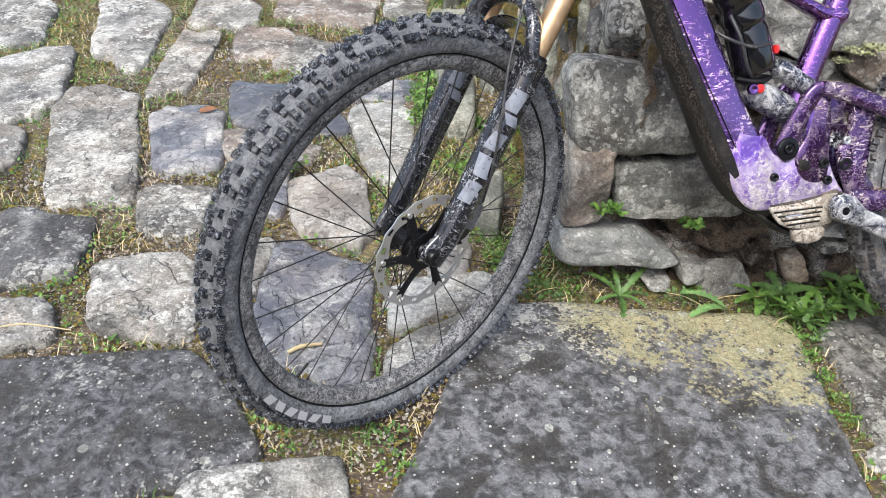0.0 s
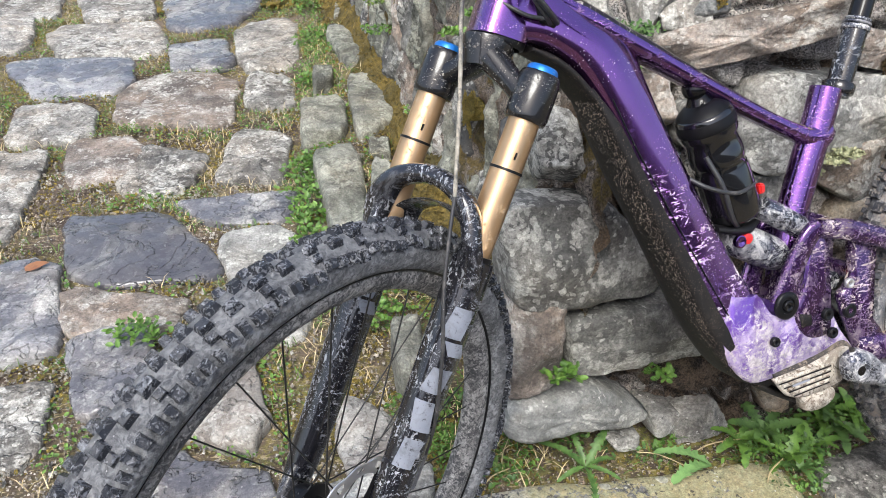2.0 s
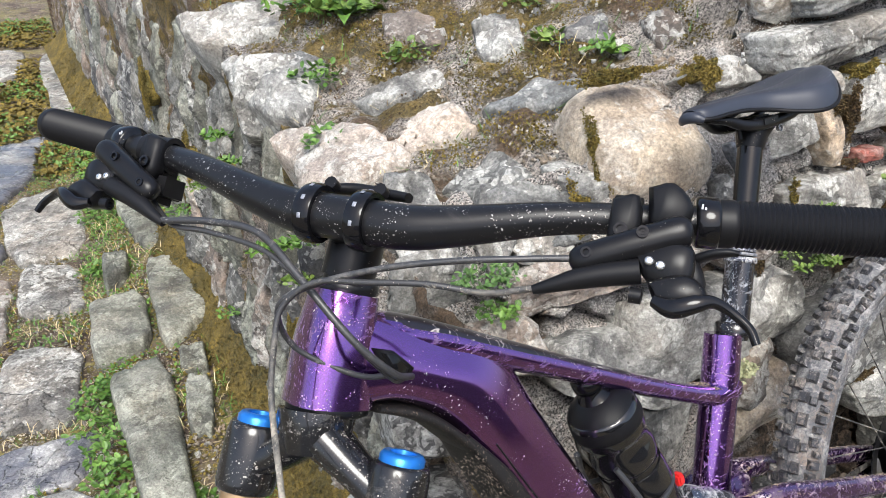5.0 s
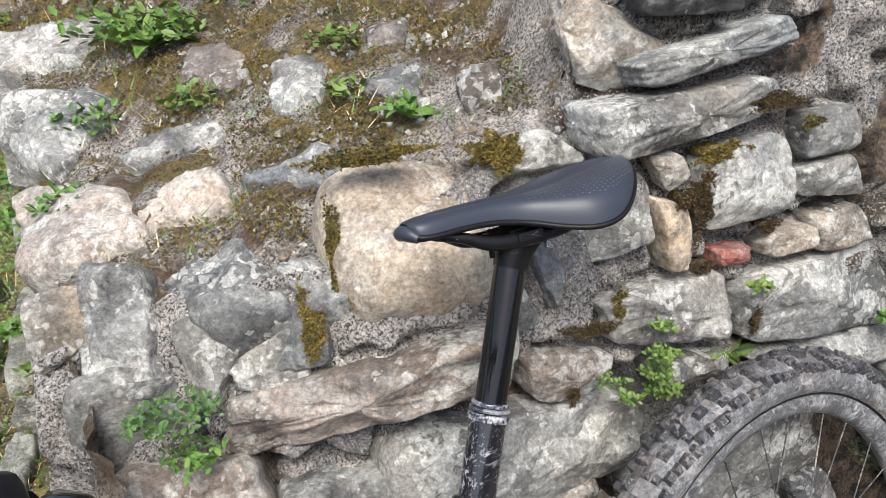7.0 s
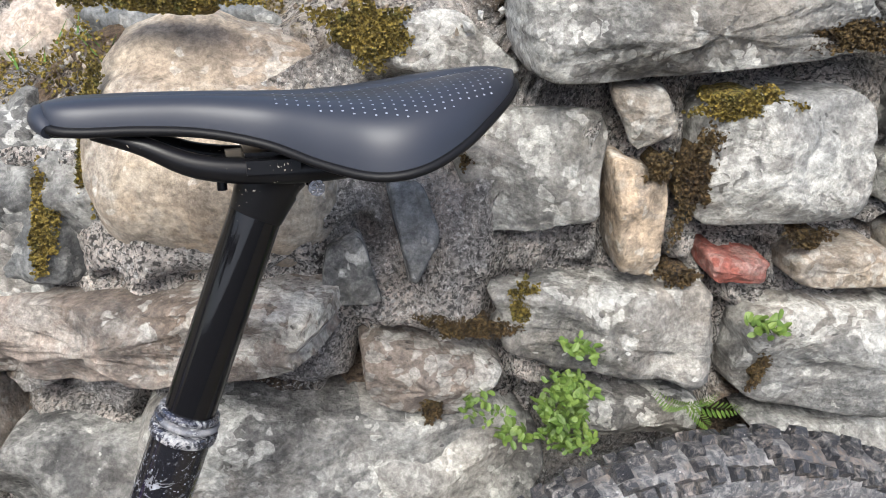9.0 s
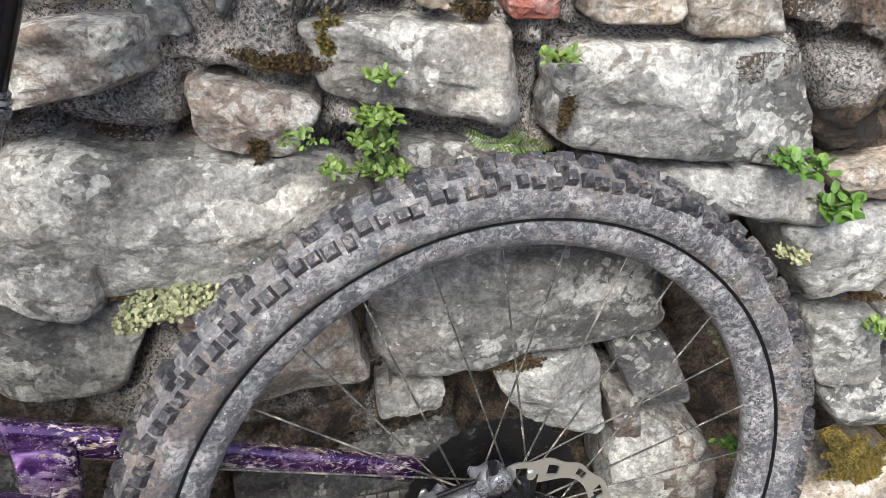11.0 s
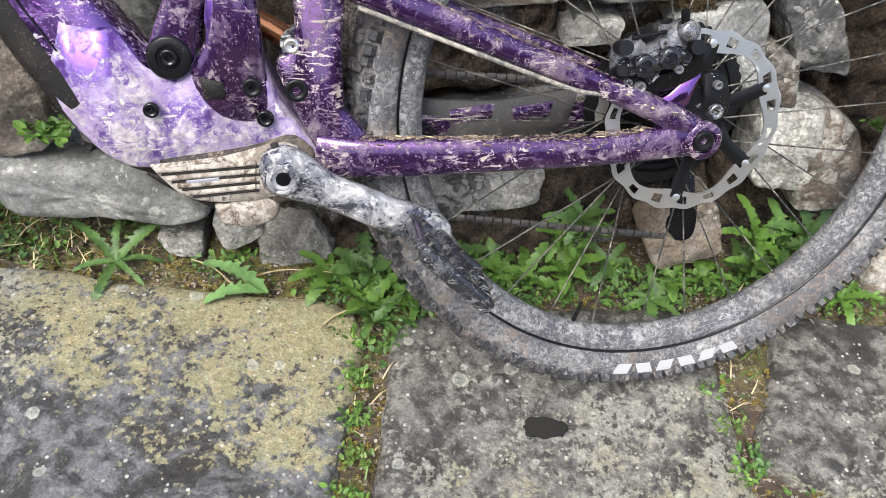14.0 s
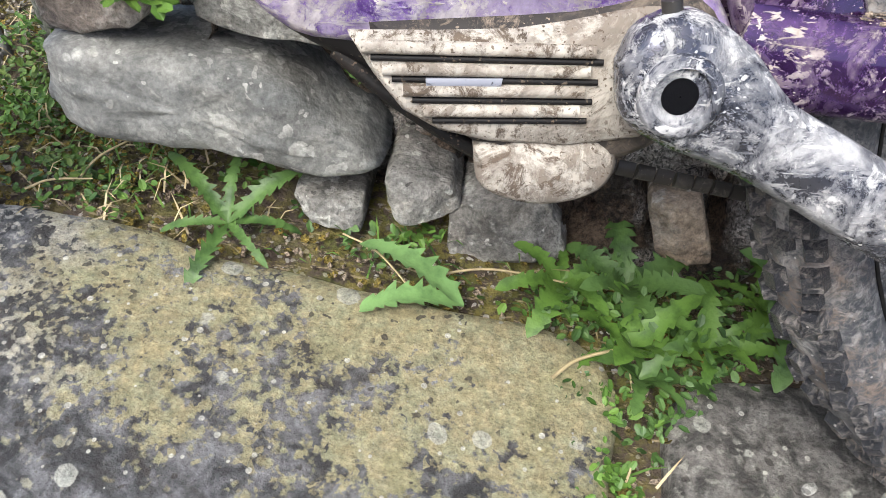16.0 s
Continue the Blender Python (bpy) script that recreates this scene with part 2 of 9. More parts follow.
STONE = {
    "darkgrey": rock("dark_grey_sandstone", (0.25, 0.25, 0.235), (0.14, 0.14, 0.132), lichen=0.5, dark=0.7, vary=0.12),
    "grey": rock("grey_sandstone", (0.38, 0.375, 0.355), (0.20, 0.20, 0.192), lichen=0.62, dark=0.75),
    "pale": rock("pale_sandstone", (0.46, 0.455, 0.43), (0.31, 0.31, 0.295), lichen=0.55, dark=0.6, vary=0.15),
    "cream": rock("cream_sandstone", (0.60, 0.525, 0.455), (0.42, 0.355, 0.31), lichen=0.5, dark=0.4, vary=0.12),
    "beige": rock("beige_sandstone", (0.60, 0.51, 0.39), (0.44, 0.36, 0.28), lichen=0.35, dark=0.3, grain=0.6, vary=0.1),
    "tan": rock("tan_sandstone", (0.56, 0.46, 0.35), (0.33, 0.28, 0.225), lichen=0.5, dark=0.6),
    "brown": rock("brown_sandstone", (0.42, 0.345, 0.29), (0.24, 0.205, 0.18), lichen=0.5, dark=0.6),
    "greysmooth": rock("smooth_grey_sandstone", (0.37, 0.375, 0.36), (0.27, 0.275, 0.265), lichen=0.45, dark=0.35, grain=0.5, vary=0.05, tex=0.45),
    "smooth": rock("worn_paving_sandstone", (0.45, 0.42, 0.385), (0.33, 0.30, 0.275), lichen=0.3, dark=0.5, grain=0.5, vary=0.1, tex=0.4, cleft=0.8),
    "darkwet": rock("dark_wet_paving_sandstone", (0.16, 0.155, 0.16), (0.10, 0.098, 0.105), lichen=0.12, dark=0.4, wet=1.0, rough=0.4, cleft=1.0, tex=0.4, grain=0.6),
    "slate": rock("slate_stone", (0.25, 0.26, 0.26), (0.16, 0.17, 0.175), lichen=0.35, dark=0.45, grain=0.7, vary=0.15),
    "dark": rock("dark_stone", (0.14, 0.14, 0.142), (0.08, 0.08, 0.085), lichen=0.45, dark=0.5),
    "red": rock("red_stone", (0.66, 0.20, 0.14), (0.5, 0.15, 0.11), lichen=0.15, dark=0.35),
    "paving": rock("paving_sandstone", (0.385, 0.365, 0.33), (0.21, 0.20, 0.185), lichen=0.5, dark=0.7, cleft=1.0, tex=0.72, grain=0.8),
    "wet": rock("wet_paving_sandstone", (0.34, 0.335, 0.345), (0.19, 0.19, 0.21), lichen=0.4, dark=0.6, wet=1.0, rough=0.45, cleft=1.0, tex=0.6, grain=0.8),
    "kerb": rock("mossy_kerb_stone", (0.31, 0.31, 0.265), (0.17, 0.175, 0.145), lichen=0.4, dark=0.7, pale=(0.45, 0.46, 0.38)),
    "lichen": lichen_slab("yellow_lichen_slab", (0.145, 0.144, 0.148), (0.50, 0.43, 0.24), (0.58, 0.555, 0.49), (0.95, 2.9, -0.38), (2.4, 0.8, 0.08), 0.75),
    "lichengrey": lichen_slab("grey_lichen_slab", (0.17, 0.16, 0.145), (0.44, 0.38, 0.24), (0.40, 0.39, 0.34), (0.4, -1.6, -0.02), (0.2, -0.8, -0.15), 0.5, 0.6),
    "darkslab": lichen_slab("dark_wet_slab", (0.105, 0.103, 0.107), (0.42, 0.40, 0.30), (0.46, 0.46, 0.41), (0.25, 0.5, -0.3), (0.0, 0.0, -0.2), 0.9, 0.35),
}


def tyre_mat(name, rubber, dust, cover, brown=0.0, rough=0.55, tread=1.0):
    """Rubber under a fine, uneven film of dried grey mud."""
    s = Nodes(name, rough)
    film = s.math('ADD', s.math('MULTIPLY', s.noise(30, 5, 0.65, 0.6), 0.3), s.math('MULTIPLY', s.noise(170, 5, 0.75, 0.8), 0.7))
    film = s.ramp(film, 0.60 - 0.22 * cover, 0.70 - 0.18 * cover)
    dark = s.math('MULTIPLY', s.splatter(160, 0.45, 1.0, s.warp(140, 0.015)), 0.8)
    film = s.math('MULTIPLY', film, s.math('SUBTRACT', 1.0, dark))
    if tread < 1.0:  # dustier side wall; shade between the knobs is put into the colour too
        xyz = s.tree.nodes.new("ShaderNodeSeparateXYZ")
        s.link(s.raw, xyz.inputs[0])
        radius = s.math('SQRT', s.math('ADD', s.math('MULTIPLY', xyz.outputs[0], xyz.outputs[0]), s.math('MULTIPLY', xyz.outputs[2], xyz.outputs[2])), 0.0)
        film = s.math('MULTIPLY', film, s.ramp(radius, 0.342, 0.352, 1.0, tread))
    tone = s.mix(s.ramp(s.noise(70, 5, 0.75), 0.35, 0.65), tuple(0.6 * k for k in dust), tuple(1.25 * k for k in dust))
    if brown:
        tone = s.mix(s.math('MULTIPLY', s.ramp(s.noise(14, 5, 0.7), 0.48, 0.6), brown), tone, (0.22, 0.16, 0.12))
    col = s.mix(film, rubber, tone)
    col = s.mix(s.math('MULTIPLY', s.splatter(260, 0.75, 1.1), 0.8), col, tuple(min(1.0, 1.5 * k) for k in dust))
    n = s.bump(s.math('ADD', film, s.noise(220, 5, 0.75)), 0.6, 0.002)
    return s.done(col, s.ramp(film, 0.0, 0.7, rough, 0.92), n)


def film_mat():
    """Black protective film with pale scratches."""
    s = Nodes("scratched_black_film", 0.28)
    a = s.noise(30, 3, 0.6, 0.0, s.stretch(0.22, 1.0, 1.0, 0.9))
    b = s.noise(45, 3, 0.6, 0.0, s.stretch(0.9, 1.0, 0.2, 0.2))
    line = s.math('MAXIMUM', s.ramp(s.math('ABSOLUTE', s.math('SUBTRACT', a, 0.52), 0.0), 0.008, 0.003), s.ramp(s.math('ABSOLUTE', s.math('SUBTRACT', b, 0.55), 0.0), 0.007, 0.002))
    line = s.math('MULTIPLY', line, s.ramp(s.noise(35, 3), 0.36, 0.46))
    specks = s.splatter(240, 0.6, 1.1)
    mask = s.math('MAXIMUM', line, specks)
    return s.done(s.mix(mask, (0.014, 0.011, 0.016), (0.5, 0.45, 0.42)), s.ramp(mask, 0, 1, 0.28, 0.8), None)


def water_mat():
    s = Nodes("rain_water", 0.03)
    return s.done((0.025, 0.024, 0.022), 0.03, s.bump(s.noise(30, 2), 0.05, 0.002))


def mortar_mat():
    s = Nodes("crumbling_lime_mortar", 0.95)
    col = s.mix(s.ramp(s.noise(14, 7, 0.7, 0.4), 0.4, 0.6), (0.58, 0.52, 0.465), (0.33, 0.315, 0.30))
    col = s.mix(s.ramp(s.noise(5, 6, 0.65, 0.6), 0.56, 0.64), col, (0.12, 0.085, 0.055))
    col = s.mix(s.math('MULTIPLY', s.math('MULTIPLY', s.ramp(s.noise(290, 3, 0.6, 0.3), 0.50, 0.57), s.ramp(s.noise(4, 4, 0.6), 0.38, 0.52, 0.4, 1.0)), 0.9), col, (0.04, 0.038, 0.036))
    col = s.mix(s.math('MULTIPLY', s.ramp(s.noise(340, 3, 0.6, 0.3), 0.56, 0.62), 0.8), col, (0.66, 0.65, 0.62))
    xyz = s.tree.nodes.new("ShaderNodeSeparateXYZ")
    s.link(s.raw, xyz.inputs[0])
    # low joints: brown earth, with the shade of deep gaps put into the colour
    low = s.math('SUBTRACT', s.math('ADD', s.ramp(xyz.outputs[0], 0.2, 0.5, 0.0, 0.16), s.noise(6, 5, 0.6, 0.5)), s.ramp(xyz.outputs[2], 0.3, 0.75, 0.0, 0.22))
    earth = s.mix(s.ramp(s.noise(30, 6, 0.7), 0.42, 0.58), (0.035, 0.026, 0.02), (0.16, 0.115, 0.08))
    col = s.mix(s.ramp(low, 0.40, 0.46), col, earth)
    grit = s.noise(240, 5, 0.78)
    col = s.mix(1.0, col, s.mix(s.ramp(grit, 0.36, 0.64), (0.4, 0.4, 0.4), (1.55, 1.55, 1.55)), 'MULTIPLY')
    n = s.bump(s.noise(45, 7, 0.78), 1.0, 0.02)
    n = s.bump(grit, 1.0, 0.004, n)
    return s.done(col, None, n)


def top_mat(name, bare, less, more):
    """Mortar rubble and grit of the wall's crown, grown over with patches of ochre moss."""
    s = Nodes(name, 0.95)
    col = s.mix(s.ramp(s.noise(13, 7, 0.7, 0.4), 0.42, 0.58), bare, tuple(0.5 * k for k in bare))
    col = s.mix(s.math('MULTIPLY', s.ramp(s.noise(270, 3, 0.6, 0.3), 0.52, 0.59), 0.85), col, (0.045, 0.04, 0.037))
    col = s.mix(s.ramp(s.noise(6, 5, 0.65, 0.6), 0.5, 0.58), col, (0.13, 0.088, 0.055))
    xyz = s.tree.nodes.new("ShaderNodeSeparateXYZ")
    s.link(s.raw, xyz.inputs[0])
    back = s.ramp(xyz.outputs[1], 0.62, 1.0, less, more)
    grown = s.ramp(s.math('ADD', s.noise(7, 7, 0.7, 0.5), back), 0.48, 0.54)
    moss = s.mix(s.ramp(s.noise(22, 5, 0.7), 0.4, 0.6), (0.065, 0.05, 0.014), (0.20, 0.135, 0.03))
    col = s.mix(s.math('MULTIPLY', grown, 0.9), col, moss)
    grit = s.noise(230, 5, 0.78)
    col = s.mix(1.0, col, s.mix(s.ramp(grit, 0.36, 0.64), (0.4, 0.4, 0.4), (1.55, 1.55, 1.55)), 'MULTIPLY')
    n = s.bump(s.noise(45, 7, 0.78), 1.0, 0.02)
    n = s.bump(grit, 1.0, 0.004, n)
    return s.done(col, None, n)


def soil_mat():
    s = Nodes("gritty_soil_with_moss", 0.95)
    col = s.mix(s.ramp(s.noise(12, 5, 0.6), 0.4, 0.6), (0.052, 0.034, 0.024), (0.135, 0.10, 0.075))
    r, d = s.patches(150, s.warp(90, 0.008))
    grain = s.ramp(s.math('SUBTRACT', s.ramp(r, 0.25, 1.0, 0.0, 0.5), d), 0.0, 0.06)
    col = s.mix(s.math('MULTIPLY', grain, s.ramp(s.noise(7, 4, 0.6), 0.38, 0.56)), col, s.mix(r, (0.30, 0.27, 0.24), (0.62, 0.58, 0.52)))
    moss = s.math('MULTIPLY', s.ramp(s.noise(3.5, 6, 0.7, 0.5), 0.44, 0.6), s.ramp(s.noise(80, 4, 0.7), 0.42, 0.56))
    col = s.mix(moss, col, s.mix(s.ramp(s.noise(40, 4), 0.4, 0.6), (0.11, 0.12, 0.025), (0.24, 0.2, 0.055)))
    col = s.mix(s.math('MULTIPLY', s.ramp(s.noise(170, 3, 0.7, 0.0, s.stretch(0.3, 1.0, 1.0)), 0.58, 0.64), 0.8), col, (0.45, 0.36, 0.22))
    n = s.bump(s.noise(120, 6, 0.75), 1.0, 0.008)
    n = s.bump(grain, 0.8, 0.004, n)
    return s.done(col, None, n)


def moss_mat(name, a, b, c):
    s = Nodes(name, 0.95)
    col = s.mix(s.ramp(s.noise(10, 5, 0.65), 0.38, 0.62), a, b)
    col = s.mix(s.ramp(s.noise(70, 5, 0.75), 0.52, 0.66), col, c)
    col = s.mix(1.0, col, s.mix(s.ramp(s.noise(420, 3, 0.7), 0.35, 0.66), (0.3, 0.3, 0.3), (1.7, 1.7, 1.7)), 'MULTIPLY')
    n = s.bump(s.cells(260), 1.0, 0.004)
    n = s.bump(s.noise(60, 5, 0.7), 0.9, 0.01, n)
    return s.done(col, None, n)


def leaf_mat(name, a, b, vein=0.0):
    s = Nodes(name, 0.5)
    isl = s.tree.nodes.new("ShaderNodeNewGeometry").outputs["Random Per Island"]
    col = s.mix(isl, a, b)
    col = s.mix(s.ramp(s.noise(60, 4, 0.6), 0.45, 0.7), col, tuple(0.7 * k for k in a))
    s.shader.inputs["Specular IOR Level"].default_value = 0.35
    return s.done(col, 0.48, s.bump(s.noise(150, 3), 0.35, 0.002))


def dirty(name, base, dirt=(0.50, 0.45, 0.37), amount=0.5, specks=0.5, rough=0.3, metal=0.0, coat=0.0, flake=False, streak=0.0, crust=0.0, fade=None, sky_tint=None, spec=0.5, throw=1.0):
    """A hard surface with dried mud: films, splashes and small specks."""
    s = Nodes(name, rough, metal)
    col = base
    s.shader.inputs["Specular IOR Level"].default_value = spec
    if flake:
        col = s.mix(s.ramp(s.noise(900, 2, 0.6), 0.4, 0.65), base, tuple(min(1.0, 1.4 * k) for k in base))
    low = None
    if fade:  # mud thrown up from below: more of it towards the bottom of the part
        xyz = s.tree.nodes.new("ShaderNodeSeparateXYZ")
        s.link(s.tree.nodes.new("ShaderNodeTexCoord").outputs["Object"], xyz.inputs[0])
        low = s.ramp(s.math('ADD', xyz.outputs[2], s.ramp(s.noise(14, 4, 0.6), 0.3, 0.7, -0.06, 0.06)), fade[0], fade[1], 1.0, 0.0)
        # violet of reflected sky, put into the paint colour towards the bottom
        if sky_tint:
            col = s.mix(low, col, sky_tint)
    film = s.noise(13, 7, 0.72, 0.6)
    splash = s.math('ADD', s.math('MULTIPLY', s.noise(52, 8, 0.82, 0.9), 0.7), s.math('MULTIPLY', s.noise(150, 5, 0.8, 0.5), 0.3))
    if low is not None:
        film = s.math('ADD', film, s.math('MULTIPLY', low, 0.13 * throw))
        splash = s.math('ADD', splash, s.math('MULTIPLY', low, 0.045 * throw))
    film = s.math('MULTIPLY', s.ramp(film, 0.62 - 0.22 * amount, 0.76 - 0.22 * amount), s.ramp(s.noise(34, 8, 0.78, 0.6), 0.44, 0.52, 0.1, 1.0))
    splash = s.math('MULTIPLY', s.ramp(splash, 0.60 - 0.12 * amount, 0.66 - 0.1 * amount), min(1.0, 0.25 + amount) if amount > 0.09 else 2.0 * amount)
    gate = s.ramp(s.noise(30, 3), 0.64 - 0.25 * specks, 0.72 - 0.25 * specks)
    dots = s.math('MULTIPLY', s.math('MAXIMUM', s.splatter(300, 1.0 - 0.75 * specks, 1.1, s.warp(240, 0.006)), s.splatter(520, 1.0 - 0.9 * specks, 1.1, s.warp(420, 0.003))), gate)
    mask = s.math('MAXIMUM', s.math('MULTIPLY', film, 0.85 * amount), s.math('MAXIMUM', splash, dots))
    if streak:
        fine = s.noise(230, 4, 0.7, 0.5, s.stretch(0.16, 1.0, 1.0, 0.42))
        fine2 = s.noise(200, 4, 0.7, 0.6, s.stretch(0.35, 1.0, 0.5, -0.6))
        gate2 = s.ramp(s.noise(16, 4, 0.6), 0.44, 0.56)
        lines = s.math('MULTIPLY', s.math('MAXIMUM', s.ramp(fine, 0.585, 0.62), s.ramp(fine2, 0.58, 0.61)), gate2)
        lines = s.math('MULTIPLY', lines, streak)
        mask = s.math('MAXIMUM', mask, lines if low is None else s.math('MULTIPLY', lines, s.ramp(low, 0.0, 0.4)))
    tone = s.mix(s.ramp(s.noise(90, 4, 0.7), 0.35, 0.65), tuple(0.62 * k for k in dirt), tuple(min(1, 1.25 * k) for k in dirt))
    if crust:
        tone = s.mix(s.math('MULTIPLY', s.ramp(s.noise(33, 5, 0.7), 0.46, 0.6), crust), tone, (0.13, 0.095, 0.07))
    col = s.mix(mask, col, tone)
    s.link(s.ramp(mask, 0.0, 0.6, rough, 0.92), s.shader.inputs["Roughness"])
    if metal:
        s.link(s.ramp(mask, 0.0, 0.5, metal, 0.0), s.shader.inputs["Metallic"])
    if coat:
        s.link(s.ramp(mask, 0.0, 0.4, coat, 0.0), s.shader.inputs["Coat Weight"])
        s.shader.inputs["Coat Roughness"].default_value = 0.06
    return s.done(col, None, s.bump(s.math('ADD', mask, s.math('MULTIPLY', s.noise(260, 4, 0.7), s.ramp(mask, 0, 1, 0.02, 0.6))), 0.5, 0.002))


M_MORTAR, M_SOIL = mortar_mat(), soil_mat()
M_TOP = top_mat("mossy_rubble_crown", (0.50, 0.45, 0.40), -0.14, 0.03)
M_SIDE = top_mat("mossy_broken_wall_end", (0.36, 0.30, 0.25), -0.06, -0.02)
M_MOSS = moss_mat("olive_moss", (0.125, 0.095, 0.018), (0.25, 0.18, 0.036), (0.085, 0.08, 0.018))
M_OCHREMOSS = moss_mat("ochre_moss", (0.085, 0.064, 0.014), (0.185, 0.128, 0.024), (0.045, 0.042, 0.014))
M_BROWNMOSS = moss_mat("brown_moss", (0.07, 0.04, 0.016), (0.12, 0.08, 0.028), (0.035, 0.022, 0.013))
M_LEAF = leaf_mat("weed_leaf", (0.055, 0.125, 0.02), (0.14, 0.25, 0.045))
M_LEAFDARK = leaf_mat("dandelion_leaf", (0.045, 0.10, 0.025), (0.11, 0.195, 0.05))
M_LEAFPALE = leaf_mat("pale_leaf", (0.14, 0.27, 0.09), (0.2, 0.34, 0.12))
M_LIME = leaf_mat("lime_leaf", (0.085, 0.15, 0.028), (0.16, 0.225, 0.05))
M_SEDUM = leaf_mat("sedum_leaf", (0.22, 0.24, 0.13), (0.36, 0.35, 0.2))
M_STRAW = leaf_mat("dry_straw", (0.42, 0.33, 0.18), (0.6, 0.5, 0.3))
M_TWIG = leaf_mat("dead_leaf", (0.2, 0.085, 0.04), (0.26, 0.12, 0.055))
M_PURPLE = dirty("purple_paint", (0.19, 0.072, 0.285), amount=0.0, specks=0.25, rough=0.14, metal=1.0, coat=1.0, flake=True)
M_PURPLESPECK = dirty("mud_specked_purple_paint", (0.18, 0.068, 0.27), dirt=(0.6, 0.54, 0.48), amount=0.08, specks=0.55, rough=0.16, metal=1.0, coat=1.0, flake=True, streak=0.22)
M_PURPLEMUD = dirty("muddy_purple_paint", (0.058, 0.020, 0.095), dirt=(0.56, 0.49, 0.44), amount=0.5, specks=0.65, rough=0.22, metal=0.8, coat=0.9, flake=True, streak=1.0, crust=0.5)
M_VIOLETMUD = dirty("muddy_violet_paint", (0.15, 0.068, 0.34), dirt=(0.66, 0.62, 0.56), amount=0.55, specks=0.55, rough=0.32, metal=0.8, coat=0.8, flake=True, streak=1.0, crust=0.35, fade=(-0.03, 0.11), throw=1.9)
M_DOWNTUBE = dirty("purple_paint_with_mud_spray", (0.20, 0.07, 0.265), dirt=(0.68, 0.64, 0.6), amount=0.05, specks=0.5, rough=0.15, metal=1.0, coat=1.0, flake=True, streak=1.0, crust=0.2, fade=(0.06, 0.36), sky_tint=(0.20, 0.085, 0.33), throw=2.2)
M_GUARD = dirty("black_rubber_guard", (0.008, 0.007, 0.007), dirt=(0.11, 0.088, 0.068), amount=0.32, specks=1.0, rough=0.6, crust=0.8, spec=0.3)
M_DECAL = dirty("pale_grey_decal", (0.19, 0.205, 0.245), dirt=(0.02, 0.02, 0.022), amount=0.6, specks=0.5, rough=0.3)
M_PEDAL = dirty("muddy_alloy_pedal", (0.022, 0.023, 0.028), dirt=(0.52, 0.51, 0.50), amount=0.34, specks=0.6, rough=0.25, coat=0.4, streak=0.9)
M_TYRE = tyre_mat("dusty_tyre_rubber", (0.040, 0.042, 0.049), (0.27, 0.275, 0.285), 0.82, rough=0.35, tread=0.6)
M_TYREMUD = tyre_mat("muddy_tyre_rubber", (0.070, 0.073, 0.082), (0.35, 0.34, 0.33), 0.72, 0.8, 0.34, 0.8)
# grey-blue film: dust, and the wet shine of the knobs put into colour
M_KNOB = tyre_mat("tread_knob_rubber", (0.018, 0.020, 0.026), (0.30, 0.31, 0.34), 0.42, 0.0, 0.16)
M_KNOBMUD = tyre_mat("muddy_tread_knob", (0.028, 0.029, 0.034), (0.28, 0.26, 0.245), 0.52, 0.4, 0.28)
M_RIM = tyre_mat("dusty_black_rim", (0.04, 0.041, 0.045), (0.40, 0.39, 0.38), 0.7)
M_RIMMUD = tyre_mat("mud_caked_rim", (0.065, 0.067, 0.076), (0.36, 0.355, 0.35), 0.67, 0.25, 0.3)
M_FILM, M_WATER = film_mat(), water_mat()
M_SPOKE = dirty("muddy_steel_spoke", (0.06, 0.06, 0.06), dirt=(0.55, 0.49, 0.4), amount=0.6, specks=0.6, rough=0.45, metal=0.4)
M_SPOKEDARK = dirty("black_steel_spoke", (0.02, 0.02, 0.02), dirt=(0.4, 0.37, 0.33), amount=0.15, specks=0.3, rough=0.4, metal=0.3)
M_BLACK = dirty("black_alloy", (0.007, 0.007, 0.008), amount=0.0, specks=0.4, rough=0.3, spec=0.22)
M_BAR = dirty("mud_flecked_black_bar", (0.008, 0.008, 0.009), dirt=(0.42, 0.40, 0.38), amount=0.08, specks=0.72, rough=0.3, spec=0.28)
M_GLOSS = dirty("glossy_black_tube", (0.006, 0.006, 0.007), amount=0.0, specks=0.12, rough=0.07, spec=0.32)
M_FORK = dirty("muddy_black_fork_leg", (0.010, 0.010, 0.013), dirt=(0.33, 0.34, 0.37), amount=0.3, specks=0.5, rough=0.14, coat=0.6, streak=0.9, spec=0.4)
M_CROWN = dirty("mud_speckled_black_crown", (0.010, 0.010, 0.011), dirt=(0.45, 0.41, 0.36), amount=0.2, specks=0.62, rough=0.22, coat=0.4, spec=0.35)
M_GOLD = dirty("gold_stanchion", (0.50, 0.335, 0.19), dirt=(0.52, 0.44, 0.35), amount=0.32, specks=0.4, rough=0.36, metal=0.85)
M_BLUE = dirty("blue_anodised_cap", (0.015, 0.16, 0.52), amount=0.05, specks=0.3, rough=0.3, metal=0.5)
M_STEEL = dirty("brushed_steel_rotor", (0.72, 0.71, 0.69), dirt=(0.45, 0.42, 0.38), amount=0.15, specks=0.2, rough=0.28, metal=0.9)
M_CALIPER = dirty("grey_caliper", (0.24, 0.24, 0.255), dirt=(0.03, 0.028, 0.026), amount=0.6, specks=0.6, rough=0.25, metal=0.9, streak=0.3)
M_CRANK = dirty("worn_muddy_crank", (0.075, 0.08, 0.105), dirt=(0.58, 0.57, 0.56), amount=0.74, specks=0.6, rough=0.16, metal=0.7, coat=0.5, streak=0.9)
